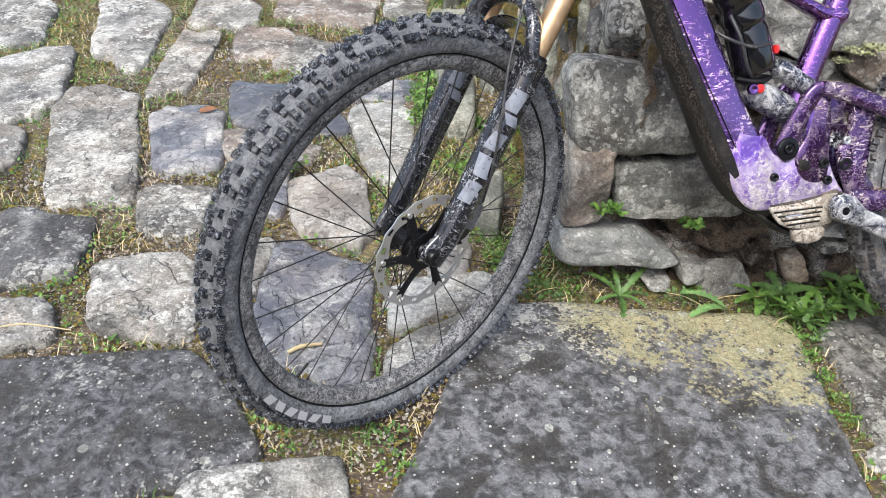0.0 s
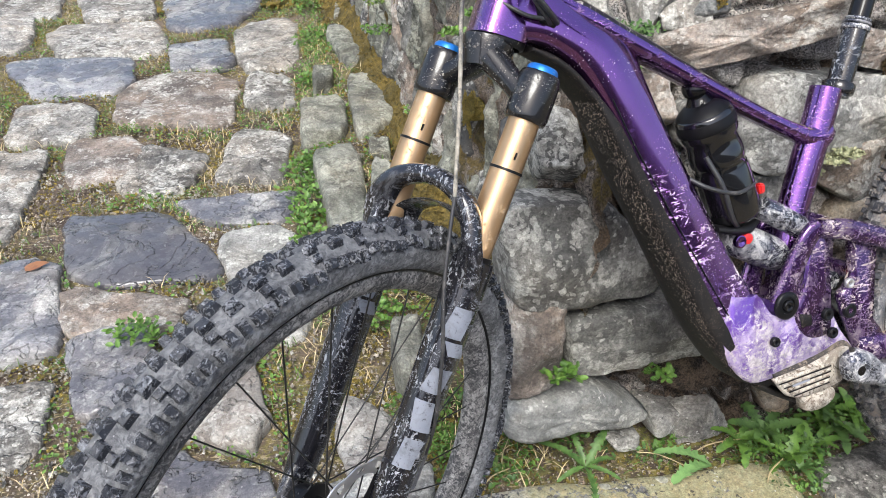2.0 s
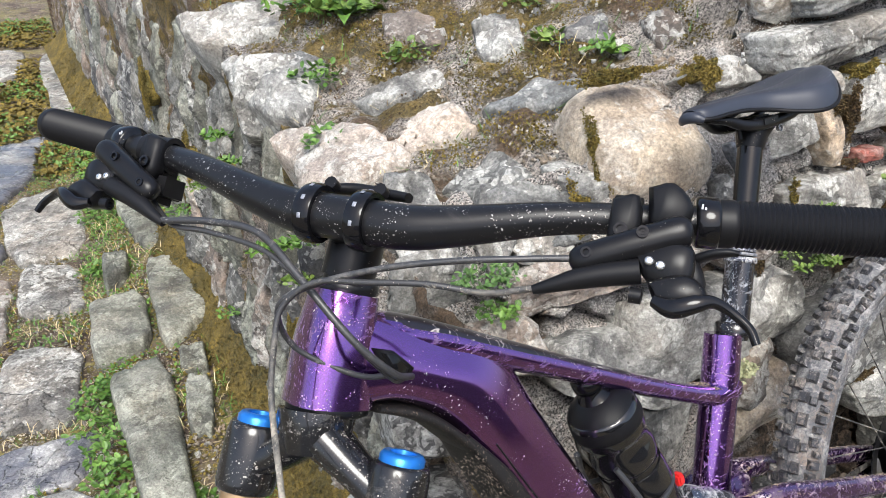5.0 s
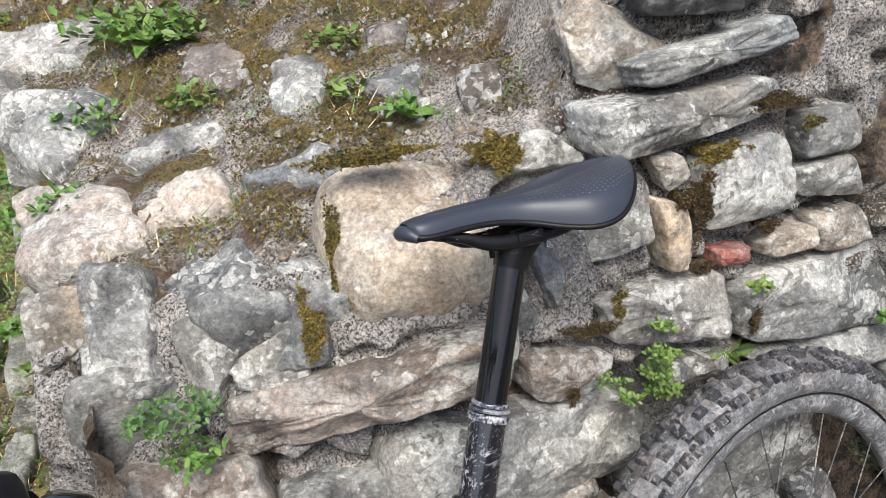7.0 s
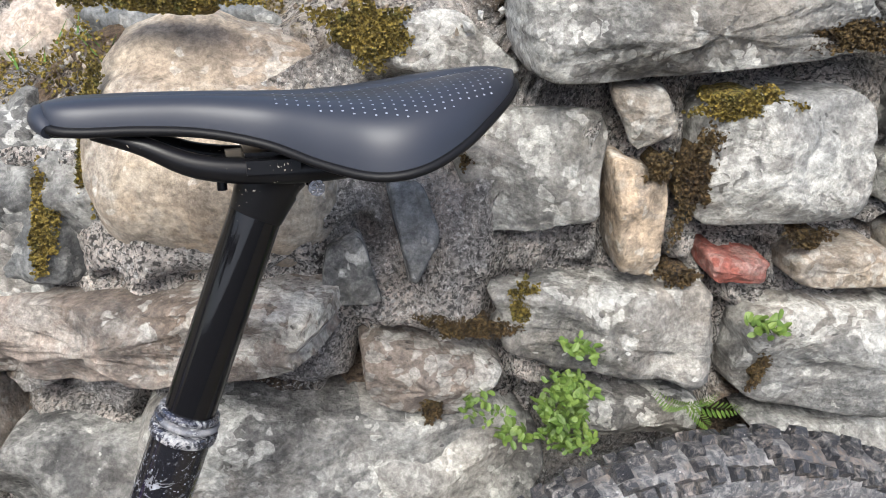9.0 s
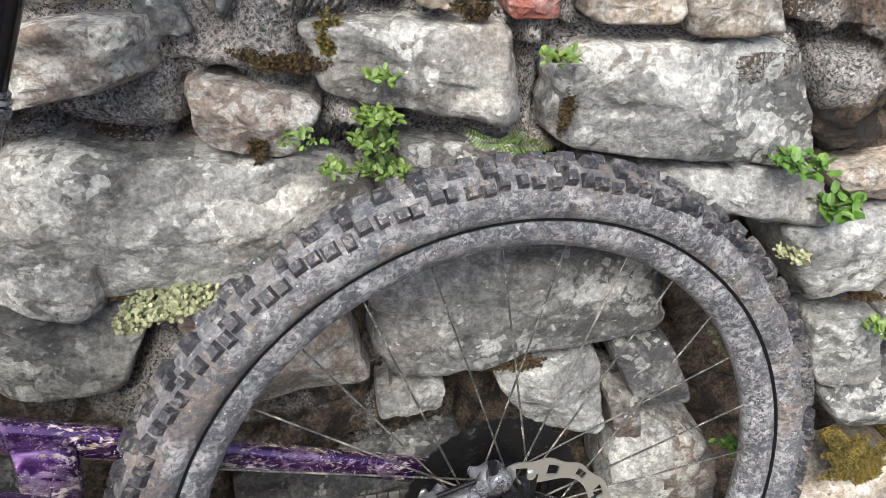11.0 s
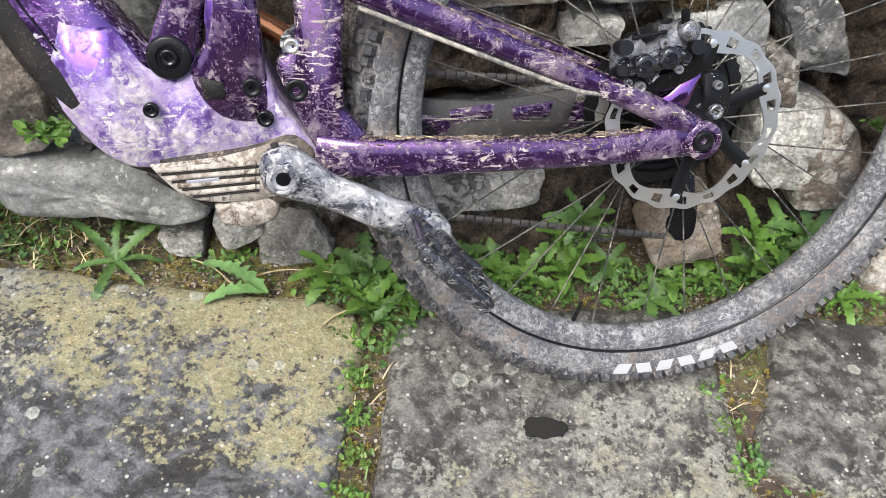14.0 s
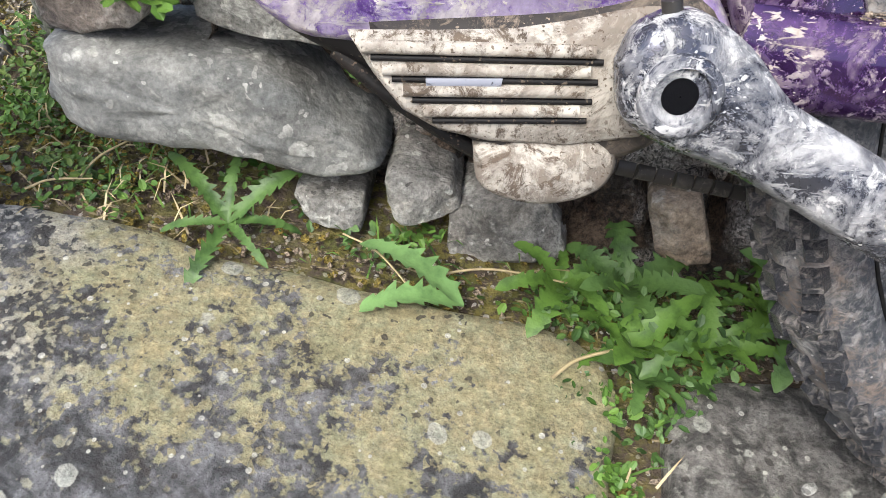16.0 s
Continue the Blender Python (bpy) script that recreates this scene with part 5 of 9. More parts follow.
part("down_tube_guard", sweep([(0.818, 0, 0.418, 0.004, 0.030), (0.794, 0, 0.373, 0.010, 0.0370), (0.778, 0, 0.338, 0.011, 0.0385), (0.757, 0, 0.292, 0.012, 0.0390), (0.721, 0, 0.220, 0.014, 0.0392), (0.686, 0, 0.149, 0.017, 0.0394), (0.651, 0, 0.076, 0.019, 0.0394), (0.602, 0, 0.000, 0.019, 0.037), (0.552, 0, -0.035, 0.014, 0.032)], 24, 4.5), M_GUARD, bike, "black rubber down tube guard crusted with mud")
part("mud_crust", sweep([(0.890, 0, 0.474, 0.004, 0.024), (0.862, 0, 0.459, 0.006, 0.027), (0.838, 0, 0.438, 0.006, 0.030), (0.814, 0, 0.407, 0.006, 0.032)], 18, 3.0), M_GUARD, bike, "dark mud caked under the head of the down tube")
part("film_line", sweep([(0.795, 0.0355, 0.404, 0.0010), (0.769, 0.0376, 0.345, 0.0010), (0.746, 0.0386, 0.299, 0.0010), (0.709, 0.0388, 0.227, 0.0010), (0.671, 0.0390, 0.156, 0.0010), (0.634, 0.0390, 0.088, 0.0010)], 6), M_BLACK, bike)
part("seat_tube", sweep([(0.423, 0, 0.369, 0.0215, 0.021), (0.440, 0, 0.320, 0.0215, 0.021), (0.462, 0, 0.262, 0.023, 0.020), (0.485, 0, 0.20, 0.0225, 0.020), (0.497, 0, 0.150, 0.022, 0.022)], 22, 2.3), M_PURPLESPECK, bike, "purple seat tube")
part("seat_junction", sweep([(0.468, 0, 0.309, 0.013, 0.019), (0.442, 0, 0.305, 0.022, 0.0215), (0.430, 0, 0.315, 0.018, 0.02)], 18, 2.4), M_PURPLESPECK, bike)
part("cable_port_frame", plate([(0.888, 0.529), (0.872, 0.521), (0.857, 0.501), (0.866, 0.493), (0.884, 0.502)], 0.024, 0.0362, 0.002, 1), M_BLACK, bike, "black rubber cable port")
part("cable_port", plate([(0.884, 0.524), (0.872, 0.518), (0.862, 0.502), (0.868, 0.497), (0.881, 0.505)], 0.027, 0.0369, 0.001, 1), M_GLOSS, bike)
part("lower_gusset", plate([(0.630, 0.118), (0.588, 0.104), (0.562, 0.068), (0.527, 0.062), (0.500, 0.100), (0.489, 0.150), (0.470, 0.176), (0.456, 0.150), (0.452, 0.080), (0.432, 0.025), (0.404, -0.015), (0.400, -0.034), (0.470, -0.016), (0.552, -0.030), (0.604, -0.020), (0.650, 0.050)], -0.036, 0.0385, 0.006), M_VIOLETMUD, bike, "mud-splashed violet bottom bracket gusset")
part("rocker_mount", plate([(0.489, 0.150), (0.500, 0.100), (0.520, 0.06), (0.495, 0.02), (0.452, 0.02), (0.450, 0.08), (0.456, 0.16), (0.470, 0.18)], -0.039, 0.0405, 0.004), M_PURPLEMUD, bike)
for s in (1, -1):
    part("rocker_link", sweep([(0.536, 0.034 * s, 0.081, 0.0215, 0.008), (0.520, 0.036 * s, 0.125, 0.0175, 0.008), (0.495, 0.040 * s, 0.172, 0.016, 0.008), (0.478, 0.043 * s, 0.186, 0.013, 0.008)], 16, 2.6), M_PURPLEMUD, bike, "purple rocker link")
part("pivot_ring", lathe([(0.040, 0.0205), (0.0445, 0.0205), (0.046, 0.018), (0.046, 0.012), (0.043, 0.0115), (0.043, 0.0005)], 'y', 28, None, (0.536, 0, 0.081), False), M_BLACK, bike, "black main pivot ring")
for x, z, r, mt in ((0.463, 0.051, 0.0095, M_BLACK), (0.453, 0.020, 0.0085, M_GLOSS), (0.559, 0.032, 0.0075, M_GLOSS), (0.421, 0.047, 0.0115, M_BLACK), (0.423, 0.090, 0.0075, M_STEEL), (0.536, 0.081, 0.0085, M_GLOSS)):
    bolt(x, 0.042, z, r, bike, mt)
part("gusset_badge", plate([(0.512, 0.062), (0.490, 0.056), (0.489, 0.040), (0.508, 0.040)], 0.041, 0.0425, 0.0008, 1), M_GUARD, bike, "dark square badge")

# rear triangle
for s in (1, -1):
    part("seatstay", sweep([(0.482, 0.044 * s, 0.184, 0.0125, 0.009), (0.43, 0.048 * s, 0.172, 0.0155, 0.0095), (0.345, 0.053 * s, 0.139, 0.0145, 0.010), (0.20, 0.058 * s, 0.0815, 0.0125, 0.010), (0.10, 0.062 * s, 0.042, 0.0125, 0.010), (0.02, 0.066 * s, 0.006, 0.0135, 0.010), (-0.005, 0.067 * s, -0.008, 0.012, 0.009)], 18, 3.0), M_PURPLEMUD, bike, "muddy purple seatstay")
    part("chainstay", sweep([(0.405, 0.040 * s, -0.018, 0.020, 0.010), (0.36, 0.047 * s, -0.024, 0.0215, 0.011), (0.25, 0.056 * s, -0.0235, 0.0190, 0.011), (0.12, 0.062 * s, -0.022, 0.0165, 0.011), (0.03, 0.066 * s, -0.014, 0.0185, 0.010), (-0.008, 0.067 * s, -0.010, 0.019, 0.009)], 18, 3.0), M_PURPLEMUD, bike, "muddy purple chainstay")
    part("upright", plate([(0.419, 0.165), (0.372, 0.150), (0.376, 0.080), (0.379, 0.036), (0.352, -0.004), (0.360, -0.044), (0.386, -0.048), (0.405, -0.015), (0.432, 0.048), (0.438, 0.075), (0.420, 0.095)], 0.038 * s - 0.008, 0.038 * s + 0.009, 0.005), M_PURPLEMUD, bike, "muddy purple rear triangle upright")
part("axle_boss", lathe([(0.060, 0.021), (0.0765, 0.021), (0.078, 0.019), (0.078, 0.0135), (0.075, 0.013), (0.075, 0.0005)], 'y', 28, None, (-0.002, 0, -0.012), False), M_PURPLEMUD, bike)
bolt(-0.002, 0.0745, -0.012, 0.0115, bike, M_BLACK, 0.005)
part("stay_bridge", sweep([(0.40, -0.04, 0.10, 0.012, 0.012), (0.40, 0.04, 0.10, 0.012, 0.012)], 12, 2.5, 1, (0, 0, 1)), M_PURPLEMUD, bike)
part("brake_mount", plate([(0.060, 0.030), (0.040, 0.036), (0.026, 0.050), (0.012, 0.060), (0.004, 0.056), (0.010, 0.038), (0.018, 0.014), (0.040, 0.012)], 0.052, 0.063, 0.003), M_PURPLE, bike, "purple brake mount tab")
caliper = part("rear_caliper", plate([(0.102, 0.088), (0.086, 0.092), (0.072, 0.084), (0.052, 0.094), (0.040, 0.108), (0.024, 0.108), (0.017, 0.090), (0.026, 0.070), (0.060, 0.058), (0.098, 0.054), (0.104, 0.072)], 0.044, 0.066, 0.006), M_CALIPER, bike, "silver hydraulic brake caliper spattered with mud")
part("caliper_half", plate([(0.094, 0.078), (0.070, 0.076), (0.046, 0.088), (0.032, 0.084), (0.034, 0.072), (0.060, 0.062), (0.092, 0.060)], 0.064, 0.075, 0.004), M_FORK, caliper, "dark caliper half")
for x, z, r in ((0.076, 0.070, 0.0115), (0.050, 0.077, 0.0115)):
    part("piston_cap", lathe([(0.070, r), (0.078, r), (0.080, r * 0.85), (0.080, r * 0.5), (0.0785, r * 0.45), (0.0785, 0.0004)], 'y', 20, None, (x, 0, z), False), M_FORK, caliper, "dark piston cap")
part("caliper_bracket", plate([(0.108, 0.062), (0.096, 0.056), (0.060, 0.052), (0.022, 0.064), (0.008, 0.086), (-0.002, 0.084), (0.002, 0.060), (0.022, 0.046), (0.052, 0.038), (0.092, 0.042), (0.110, 0.050)], 0.050, 0.064, 0.004), M_BLACK, caliper, "black caliper bracket")
part("bracket_leg", plate([(0.006, 0.054), (-0.012, 0.058), (-0.028, 0.050), (-0.037, 0.020), (-0.028, 0.002), (-0.008, -0.001), (0.004, 0.018), (-0.004, 0.030)], 0.046, 0.058, 0.003), M_BLACK, caliper)
part("hose_banjo", lathe([(0.060, 0.0105), (0.074, 0.0105), (0.076, 0.008), (0.076, 0.0005)], 'y', 20, None, (0.031, 0, 0.102), False), M_CALIPER, caliper, "silver hose fitting")
part("bleed_port", rod((0.034, 0.066, 0.106), (0.038, 0.070, 0.122), 0.0045, 12), M_BLACK, caliper)
part("pad_pin", rod((0.086, 0.060, 0.094), (0.050, 0.060, 0.100), 0.0024, 8), M_BLACK, caliper)
for x, z, r, top in ((0.099, 0.086, 0.0075, 0.084), (0.021, 0.084, 0.0075, 0.080), (0.098, 0.062, 0.0055, 0.078)):
    part("mount_bolt", rod((x, top - 0.022, z), (x + 0.002, top, z + 0.004), r, 14), M_BLACK, caliper, "black mounting bolt")
for x, z, r, y in ((0.055, 0.090, 0.0055, 0.066), (0.074, 0.046, 0.0062, 0.064), (0.088, 0.050, 0.005, 0.064), (-0.019, 0.015, 0.0085, 0.058), (-0.016, 0.044, 0.005, 0.058), (0.040, 0.066, 0.0045, 0.075)):
    bolt(x, y, z, r, caliper, M_CALIPER, 0.006)
for k, (x, z) in enumerate(((0.095, 0.070), (0.064, 0.058), (0.030, 0.076))):
    part("caliper_lug", block(x, 0.068, z, 0.016, 0.012, 0.013, 0.22, None, pose(0, 0, 0, 0, 20 + 30 * k, 0)), M_FORK, caliper)
part("chainstay_guard", plate([(0.300, 0.012), (0.200, 0.004), (0.110, 0.016), (0.100, 0.004), (0.125, -0.040), (0.245, -0.046), (0.300, -0.040)], -0.052, -0.045, 0.002, 2), M_GUARDGREY, bike, "grey rubber chainstay guard with slots")
for x0, x1 in ((0.252, 0.198), (0.178, 0.128)):
    part("guard_slot", plate([(x0, -0.004), (x1, 0.002), (x1 + 0.004, -0.016), (x0 - 0.004, -0.022)], -0.0448, -0.0436, 0.0005, 1), M_PURPLEMUD, bike)
for k in range(9):
    part("guard_rib", rod((0.297 - 0.0, -0.043, -0.040 + 0.0035 * k), (0.262 + 0.002 * k, -0.043, -0.034 + 0.0020 * k), 0.0008, 6), M_BLACK, bike)

# motor, crank and pedal
part("motor", plate([(0.560, -0.020), (0.475, -0.010), (0.425, 0.0), (0.402, -0.036), (0.432, -0.068), (0.470, -0.080), (0.508, -0.072), (0.548, -0.042)], -0.050, 0.046, 0.008), M_SKID, bike, "black electric drive unit")
cover = part("motor_cover", plate([(0.568, -0.022), (0.50, -0.017), (0.462, -0.008), (0.436, -0.004), (0.420, -0.018), (0.440, -0.060), (0.506, -0.066), (0.544, -0.054)], 0.044, 0.0505, 0.003, 2), M_MOTOR, bike, "cream mud-coated motor cover with ribs")
for k in range(4):
    z = -0.0265 - 0.0085 * k
    part("cover_rib", rod((0.562 - 0.009 * k, 0.051, z - 0.001), (0.466 + 0.001 * k, 0.051, z + 0.003), 0.0030, 8), M_MOTOR, cover)
    # dark rod laid on the cover, for the shade in a groove
    part("cover_groove", rod((0.558 - 0.009 * k, 0.0508, z - 0.0052), (0.462 + 0.001 * k, 0.0508, z - 0.0012), 0.0014, 8), M_GUARD, cover)
part("print_bar", plate([(0.535, -0.0385), (0.503, -0.0365), (0.5035, -0.0415), (0.5345, -0.0435)], 0.0512, 0.0526, 0.0004, 1), M_GREYPRINT, cover)
part("motor_foot", plate([(0.512, -0.070), (0.470, -0.060), (0.448, -0.070), (0.452, -0.088), (0.478, -0.097), (0.506, -0.090)], 0.030, 0.048, 0.004), M_MOTOR, bike, "cream mud-coated motor casing foot")
part("skid_plate", sweep([(0.575, 0, -0.036, 0.005, 0.030), (0.545, 0, -0.058, 0.005, 0.032), (0.50, 0, -0.082, 0.005, 0.032), (0.455, 0, -0.086, 0.005, 0.03)], 14, 4), M_GUARD, bike)
crank = part("crank_arm", plate([(0.462, -0.022), (0.456, -0.007), (0.437, 0.0), (0.414, -0.011), (0.391, -0.032), (0.360, -0.047), (0.328, -0.062), (0.297, -0.074), (0.280, -0.083), (0.270, -0.099), (0.276, -0.113), (0.292, -0.117), (0.316, -0.107), (0.348, -0.093), (0.380, -0.076), (0.410, -0.062), (0.440, -0.052), (0.457, -0.042)], 0.060, 0.083, 0.006), M_CRANK, bike, "worn crank arm smeared with grey mud")
part("crank_ring", lathe([(0.080, 0.0165), (0.0855, 0.0165), (0.0865, 0.015), (0.0865, 0.0115), (0.084, 0.011), (0.0838, 0.0072), (0.068, 0.0070)], 'y', 28, None, (0.439, 0, -0.030), False), M_CRANK, crank, "worn crank bolt ring")
# a black disc closes the bore and stands for its shaded inside
part("crank_hole", lathe([(0.0842, 0.0072), (0.0844, 0.0004)], 'y', 20, None, (0.439, 0, -0.030), False), M_GLOSS, crank)
part("pinch_bolt", rod((0.444, 0.072, -0.004), (0.446, 0.072, 0.003), 0.004, 12), M_CHAIN, crank)
part("axle_eye", lathe([(0.078, 0.019), (0.089, 0.018), (0.092, 0.015), (0.092, 0.008), (0.090, 0.0005)], 'y', 24, None, (0.289, 0, -0.098), False), M_CRANK, crank, "mud-smeared pedal eye")
ped = pose(0.281, 0.134, -0.108, 0, 45, 0)
pedal = part("pedal", sweep([(0.288, 0.086, -0.098, 0.009), (0.286, 0.105, -0.100, 0.0125), (0.281, 0.134, -0.106, 0.013), (0.278, 0.168, -0.110, 0.010), (0.277, 0.174, -0.110, 0.006)], 16, 2.0, 4), M_PEDAL, bike, "muddy black platform pedal")
for a, b, wide in (((0, -0.036, 0.047), (0, 0.036, 0.042), 0.008), ((0, -0.036, -0.047), (0, 0.036, -0.042), 0.008), ((0.002, -0.036, 0.050), (-0.002, -0.038, -0.050), 0.0095), ((0, 0.037, 0.046), (0, 0.037, -0.046), 0.0085), ((0, -0.010, 0.046), (0, -0.010, -0.046), 0.006)):
    p, q = ped @ Vector(a), ped @ Vector(b)
    part("pedal_rail", sweep([(*p, wide * 0.8, 0.0055), (*p.lerp(q, 0.12), wide, 0.0065), (*p.lerp(q, 0.88), wide, 0.0065), (*q, wide * 0.8, 0.0055)], 12, 3.5, 2, (0.3, 1.0, 0.2)), M_PEDAL, pedal)
for yy in (-0.032, -0.010, 0.012, 0.034):
    for zz in (0.046, -0.046, 0.016, -0.016):
        for sx in (1, -1):
            p = ped @ Vector((0.007 * sx, yy, zz))
            q = ped @ Vector((0.0125 * sx, yy, zz))
            part("pin", rod(p, q, 0.0016, 6), M_CHAIN, pedal)

# crumbs of dried mud and straw that lie on the upper sides of the frame
def mud_crumbs(name, paths, per_metre, size, mat, seed, lean=0.2):
    rnd = random.Random(seed)
    verts, faces = [], []
    for path in paths:
        pts = [Vector(p[:3]) for p in path]
        for (a, b), (pa, pb) in zip(zip(pts, pts[1:]), zip(path, path[1:])):
            for _ in range(int((b - a).length * per_metre)):
                t = rnd.random()
                turn = rnd.gauss(lean, 0.6 if lean < 1 else 0.25)
                slip = Vector((rnd.uniform(-0.013, 0.013), 0, rnd.uniform(-0.006, 0.006))) if lean > 1 else Vector()
                up = pa[3] + (pb[3] - pa[3]) * t
                out = pa[4] + (pb[4] - pa[4]) * t
                o = a.lerp(b, t) + slip + Vector((0, out * math.sin(turn), up * math.cos(turn) * 1.04))
                r = size * rnd.uniform(0.3, 1.0) ** 1.5
                way = (b - a).normalized() + Vector((rnd.uniform(-0.5, 0.5), rnd.uniform(-0.6, 0.6), rnd.uniform(-0.25, 0.25)))
                m = way.to_track_quat('X', 'Z').to_matrix()
                stretch = rnd.choice((1.0, 1.3, 3.5)) if lean < 1 else 1.1
                base = len(verts)
                for v in ((stretch, 0, 0), (-stretch * 0.9, 0.1, 0), (0, 0.6, 0.1), (0.1, -0.6, 0), (0, 0.1, 0.5), (0.1, 0, -0.5)):
                    verts.append(tuple(o + m @ (Vector(v) * r * rnd.uniform(0.7, 1.2))))
                faces += [(base, base + 2, base + 4), (base + 2, base + 1, base + 4), (base + 1, base + 3, base + 4), (base + 3, base, base + 4), (base + 2, base, base + 5), (base + 1, base + 2, base + 5), (base + 3, base + 1, base + 5), (base, base + 3, base + 5)]
    tagged(mesh_part(name, verts, faces, mat, bike, "dried mud crumbs on the frame", False), kind="stuff")


crumb_paths = []
for s in (1, -1):
    crumb_paths.append([(0.482, 0.044 * s, 0.184, 0.0125, 0.009), (0.43, 0.048 * s, 0.172, 0.0155, 0.0095), (0.345, 0.053 * s, 0.139, 0.0145, 0.010), (0.20, 0.058 * s, 0.0815, 0.0125, 0.010), (0.10, 0.062 * s, 0.042, 0.0125, 0.010), (0.02, 0.066 * s, 0.006, 0.0135, 0.010)])
    crumb_paths.append([(0.36, 0.047 * s, -0.024, 0.0215, 0.011), (0.25, 0.056 * s, -0.0235, 0.0190, 0.011), (0.12, 0.062 * s, -0.022, 0.0165, 0.011), (0.06, 0.065 * s, -0.016, 0.0175, 0.010)])
crumb_paths.append([(0.50, 0.0, 0.324, 0.011, 0.019), (0.44, 0, 0.298, 0.014, 0.018)])
mud_crumbs("mud_crust", crumb_paths, 1500, 0.0034, M_CRUST, 61)
guard_path = [[(0.828, 0.0, 0.404, 0.0, 0.033), (0.793, 0.0, 0.344, 0.0, 0.036), (0.755, 0.0, 0.262, 0.0, 0.037), (0.705, 0.0, 0.160, 0.0, 0.037), (0.655, 0.0, 0.070, 0.0, 0.037), (0.605, 0.0, 0.0, 0.0, 0.036)]]
mud_crumbs("mud_crust", [[(p[0] + d, 0.0, p[2], 0.0, p[4] * 0.985) for p in guard_path[0]] for d in (0.012, 0.004, -0.006, -0.014)], 2600, 0.0017, M_GRIT, 63, 1.5)
mud_crumbs("straw", crumb_paths[:2], 160, 0.0026, M_STRAW, 62)

# chain and derailleur on the far side
for a, b, cnt in (((0.43, -0.048, -0.112), (-0.045, -0.046, -0.186), 40), ((0.43, -0.048, 0.050), (0.06, -0.036, 0.022), 32)):
    for k in range(cnt):
        p, q = Vector(a).lerp(Vector(b), k / cnt), Vector(a).lerp(Vector(b), (k + 0.86) / cnt)
        part("chain_link", sweep([(*p, 0.0048, 0.0014 if k % 2 else 0.0028), (*q, 0.0048, 0.0014 if k % 2 else 0.0028)], 6, 3, 1), M_CHAIN, bike)
der = part("derailleur", sweep([(-0.02, -0.062, -0.035, 0.014, 0.012), (-0.032, -0.064, -0.075, 0.013, 0.012), (-0.045, -0.056, -0.110, 0.011, 0.010)], 12, 2.6), M_BLACK, bike, "black rear derailleur")
part("cage", plate([(-0.062, -0.094), (-0.034, -0.098), (-0.040, -0.150), (-0.050, -0.186), (-0.074, -0.184), (-0.076, -0.150)], -0.040, -0.036, 0.001), M_BLACK, der, "black derailleur cage")
for x, z in ((-0.048, -0.112), (-0.061, -0.168)):
    part("jockey_wheel", lathe([(-0.050, 0.005), (-0.050, 0.0195), (-0.045, 0.0195), (-0.045, 0.014), (-0.043, 0.012), (-0.043, 0.005)], 'y', 22, None, (x, 0, z)), M_COG, der, "black jockey wheel")
part("hanger", plate([(0.082, 0.030), (0.070, 0.032), (0.066, 0.006), (0.074, -0.018), (0.086, -0.016), (0.078, 0.006)], -0.030, -0.024, 0.001), M_STEEL, der, "steel link behind the sprockets")

# shock and bottle
shock = part("shock", sweep([(0.600, 0, 0.186, 0.016), (0.586, 0, 0.180, 0.0245), (0.520, 0, 0.145, 0.0245), (0.512, 0, 0.141, 0.019)], 22, 2.0, 2), M_CRANK, bike, "dusty grey shock body with muddy collar")
part("shock_reservoir", sweep([(0.556, 0.018, 0.224, 0.012), (0.552, 0.018, 0.221, 0.0165), (0.492, 0.018, 0.184, 0.0165), (0.488, 0.018, 0.181, 0.012)], 18, 2.0, 2), M_CRANK, shock, "muddy silver shock reservoir")
part("shock_shaft", rod((0.515, 0, 0.143), (0.425, 0, 0.088), 0.0115, 18), M_COPPER, shock, "copper coloured shock shaft")
part("shock_eyelet", lathe([(-0.014, 0.006), (-0.014, 0.0135), (0.014, 0.0135), (0.014, 0.006)], 'y', 20, None, (0.421, 0, 0.086)), M_CRANK, shock)
part("shock_knob", lathe([(0.020, 0.0075), (0.030, 0.0075), (0.031, 0.005), (0.031, 0.0005)], 'y', 14, None, (0.590, 0, 0.187), False), M_RED, shock, "red shock knob")
part("shock_bolt", lathe([(0.026, 0.009), (0.032, 0.009), (0.033, 0.006), (0.031, 0.004), (0.031, 0.0005)], 'y', 16, None, (0.604, 0, 0.186), False), M_PURPLE, shock)
bx = Vector((-0.060, 0.0, -0.175)).normalized()


def along_bottle(d):
    return tuple(Vector((0.646, 0.0, 0.394)) + bx * d)


bottle = tagged(new("water_bottle"), "black drinking bottle in a cage on the down tube", "bottle")
bottle.matrix_basis = BIKE
prof = ((0.030, 0.034), (0.034, 0.0385), (0.060, 0.0385), (0.066, 0.0360), (0.078, 0.0352), (0.086, 0.0368), (0.100, 0.0368), (0.104, 0.0345), (0.112, 0.0345), (0.118, 0.0368), (0.182, 0.0368), (0.190, 0.030))
bm = sweep([(*along_bottle(d), r) for d, r in prof], 30, 2.0, 2, (0, 1, 0))
part("bottle_body", bm, M_BOTTLE, bottle)
part("bottle_cap", sweep([(*along_bottle(d), r) for d, r in ((0.016, 0.018), (0.022, 0.028), (0.032, 0.0370), (0.044, 0.0395), (0.052, 0.0395), (0.054, 0.0375))], 30, 2.0, 2), M_GRIP, bottle, "ribbed black screw cap")
part("spout", sweep([(*along_bottle(d), r) for d, r in ((-0.012, 0.011), (-0.010, 0.016), (0.002, 0.0165), (0.005, 0.013), (0.012, 0.0155), (0.020, 0.021))], 22, 2.0, 2), M_GLOSS, bottle, "glossy black drinking spout")
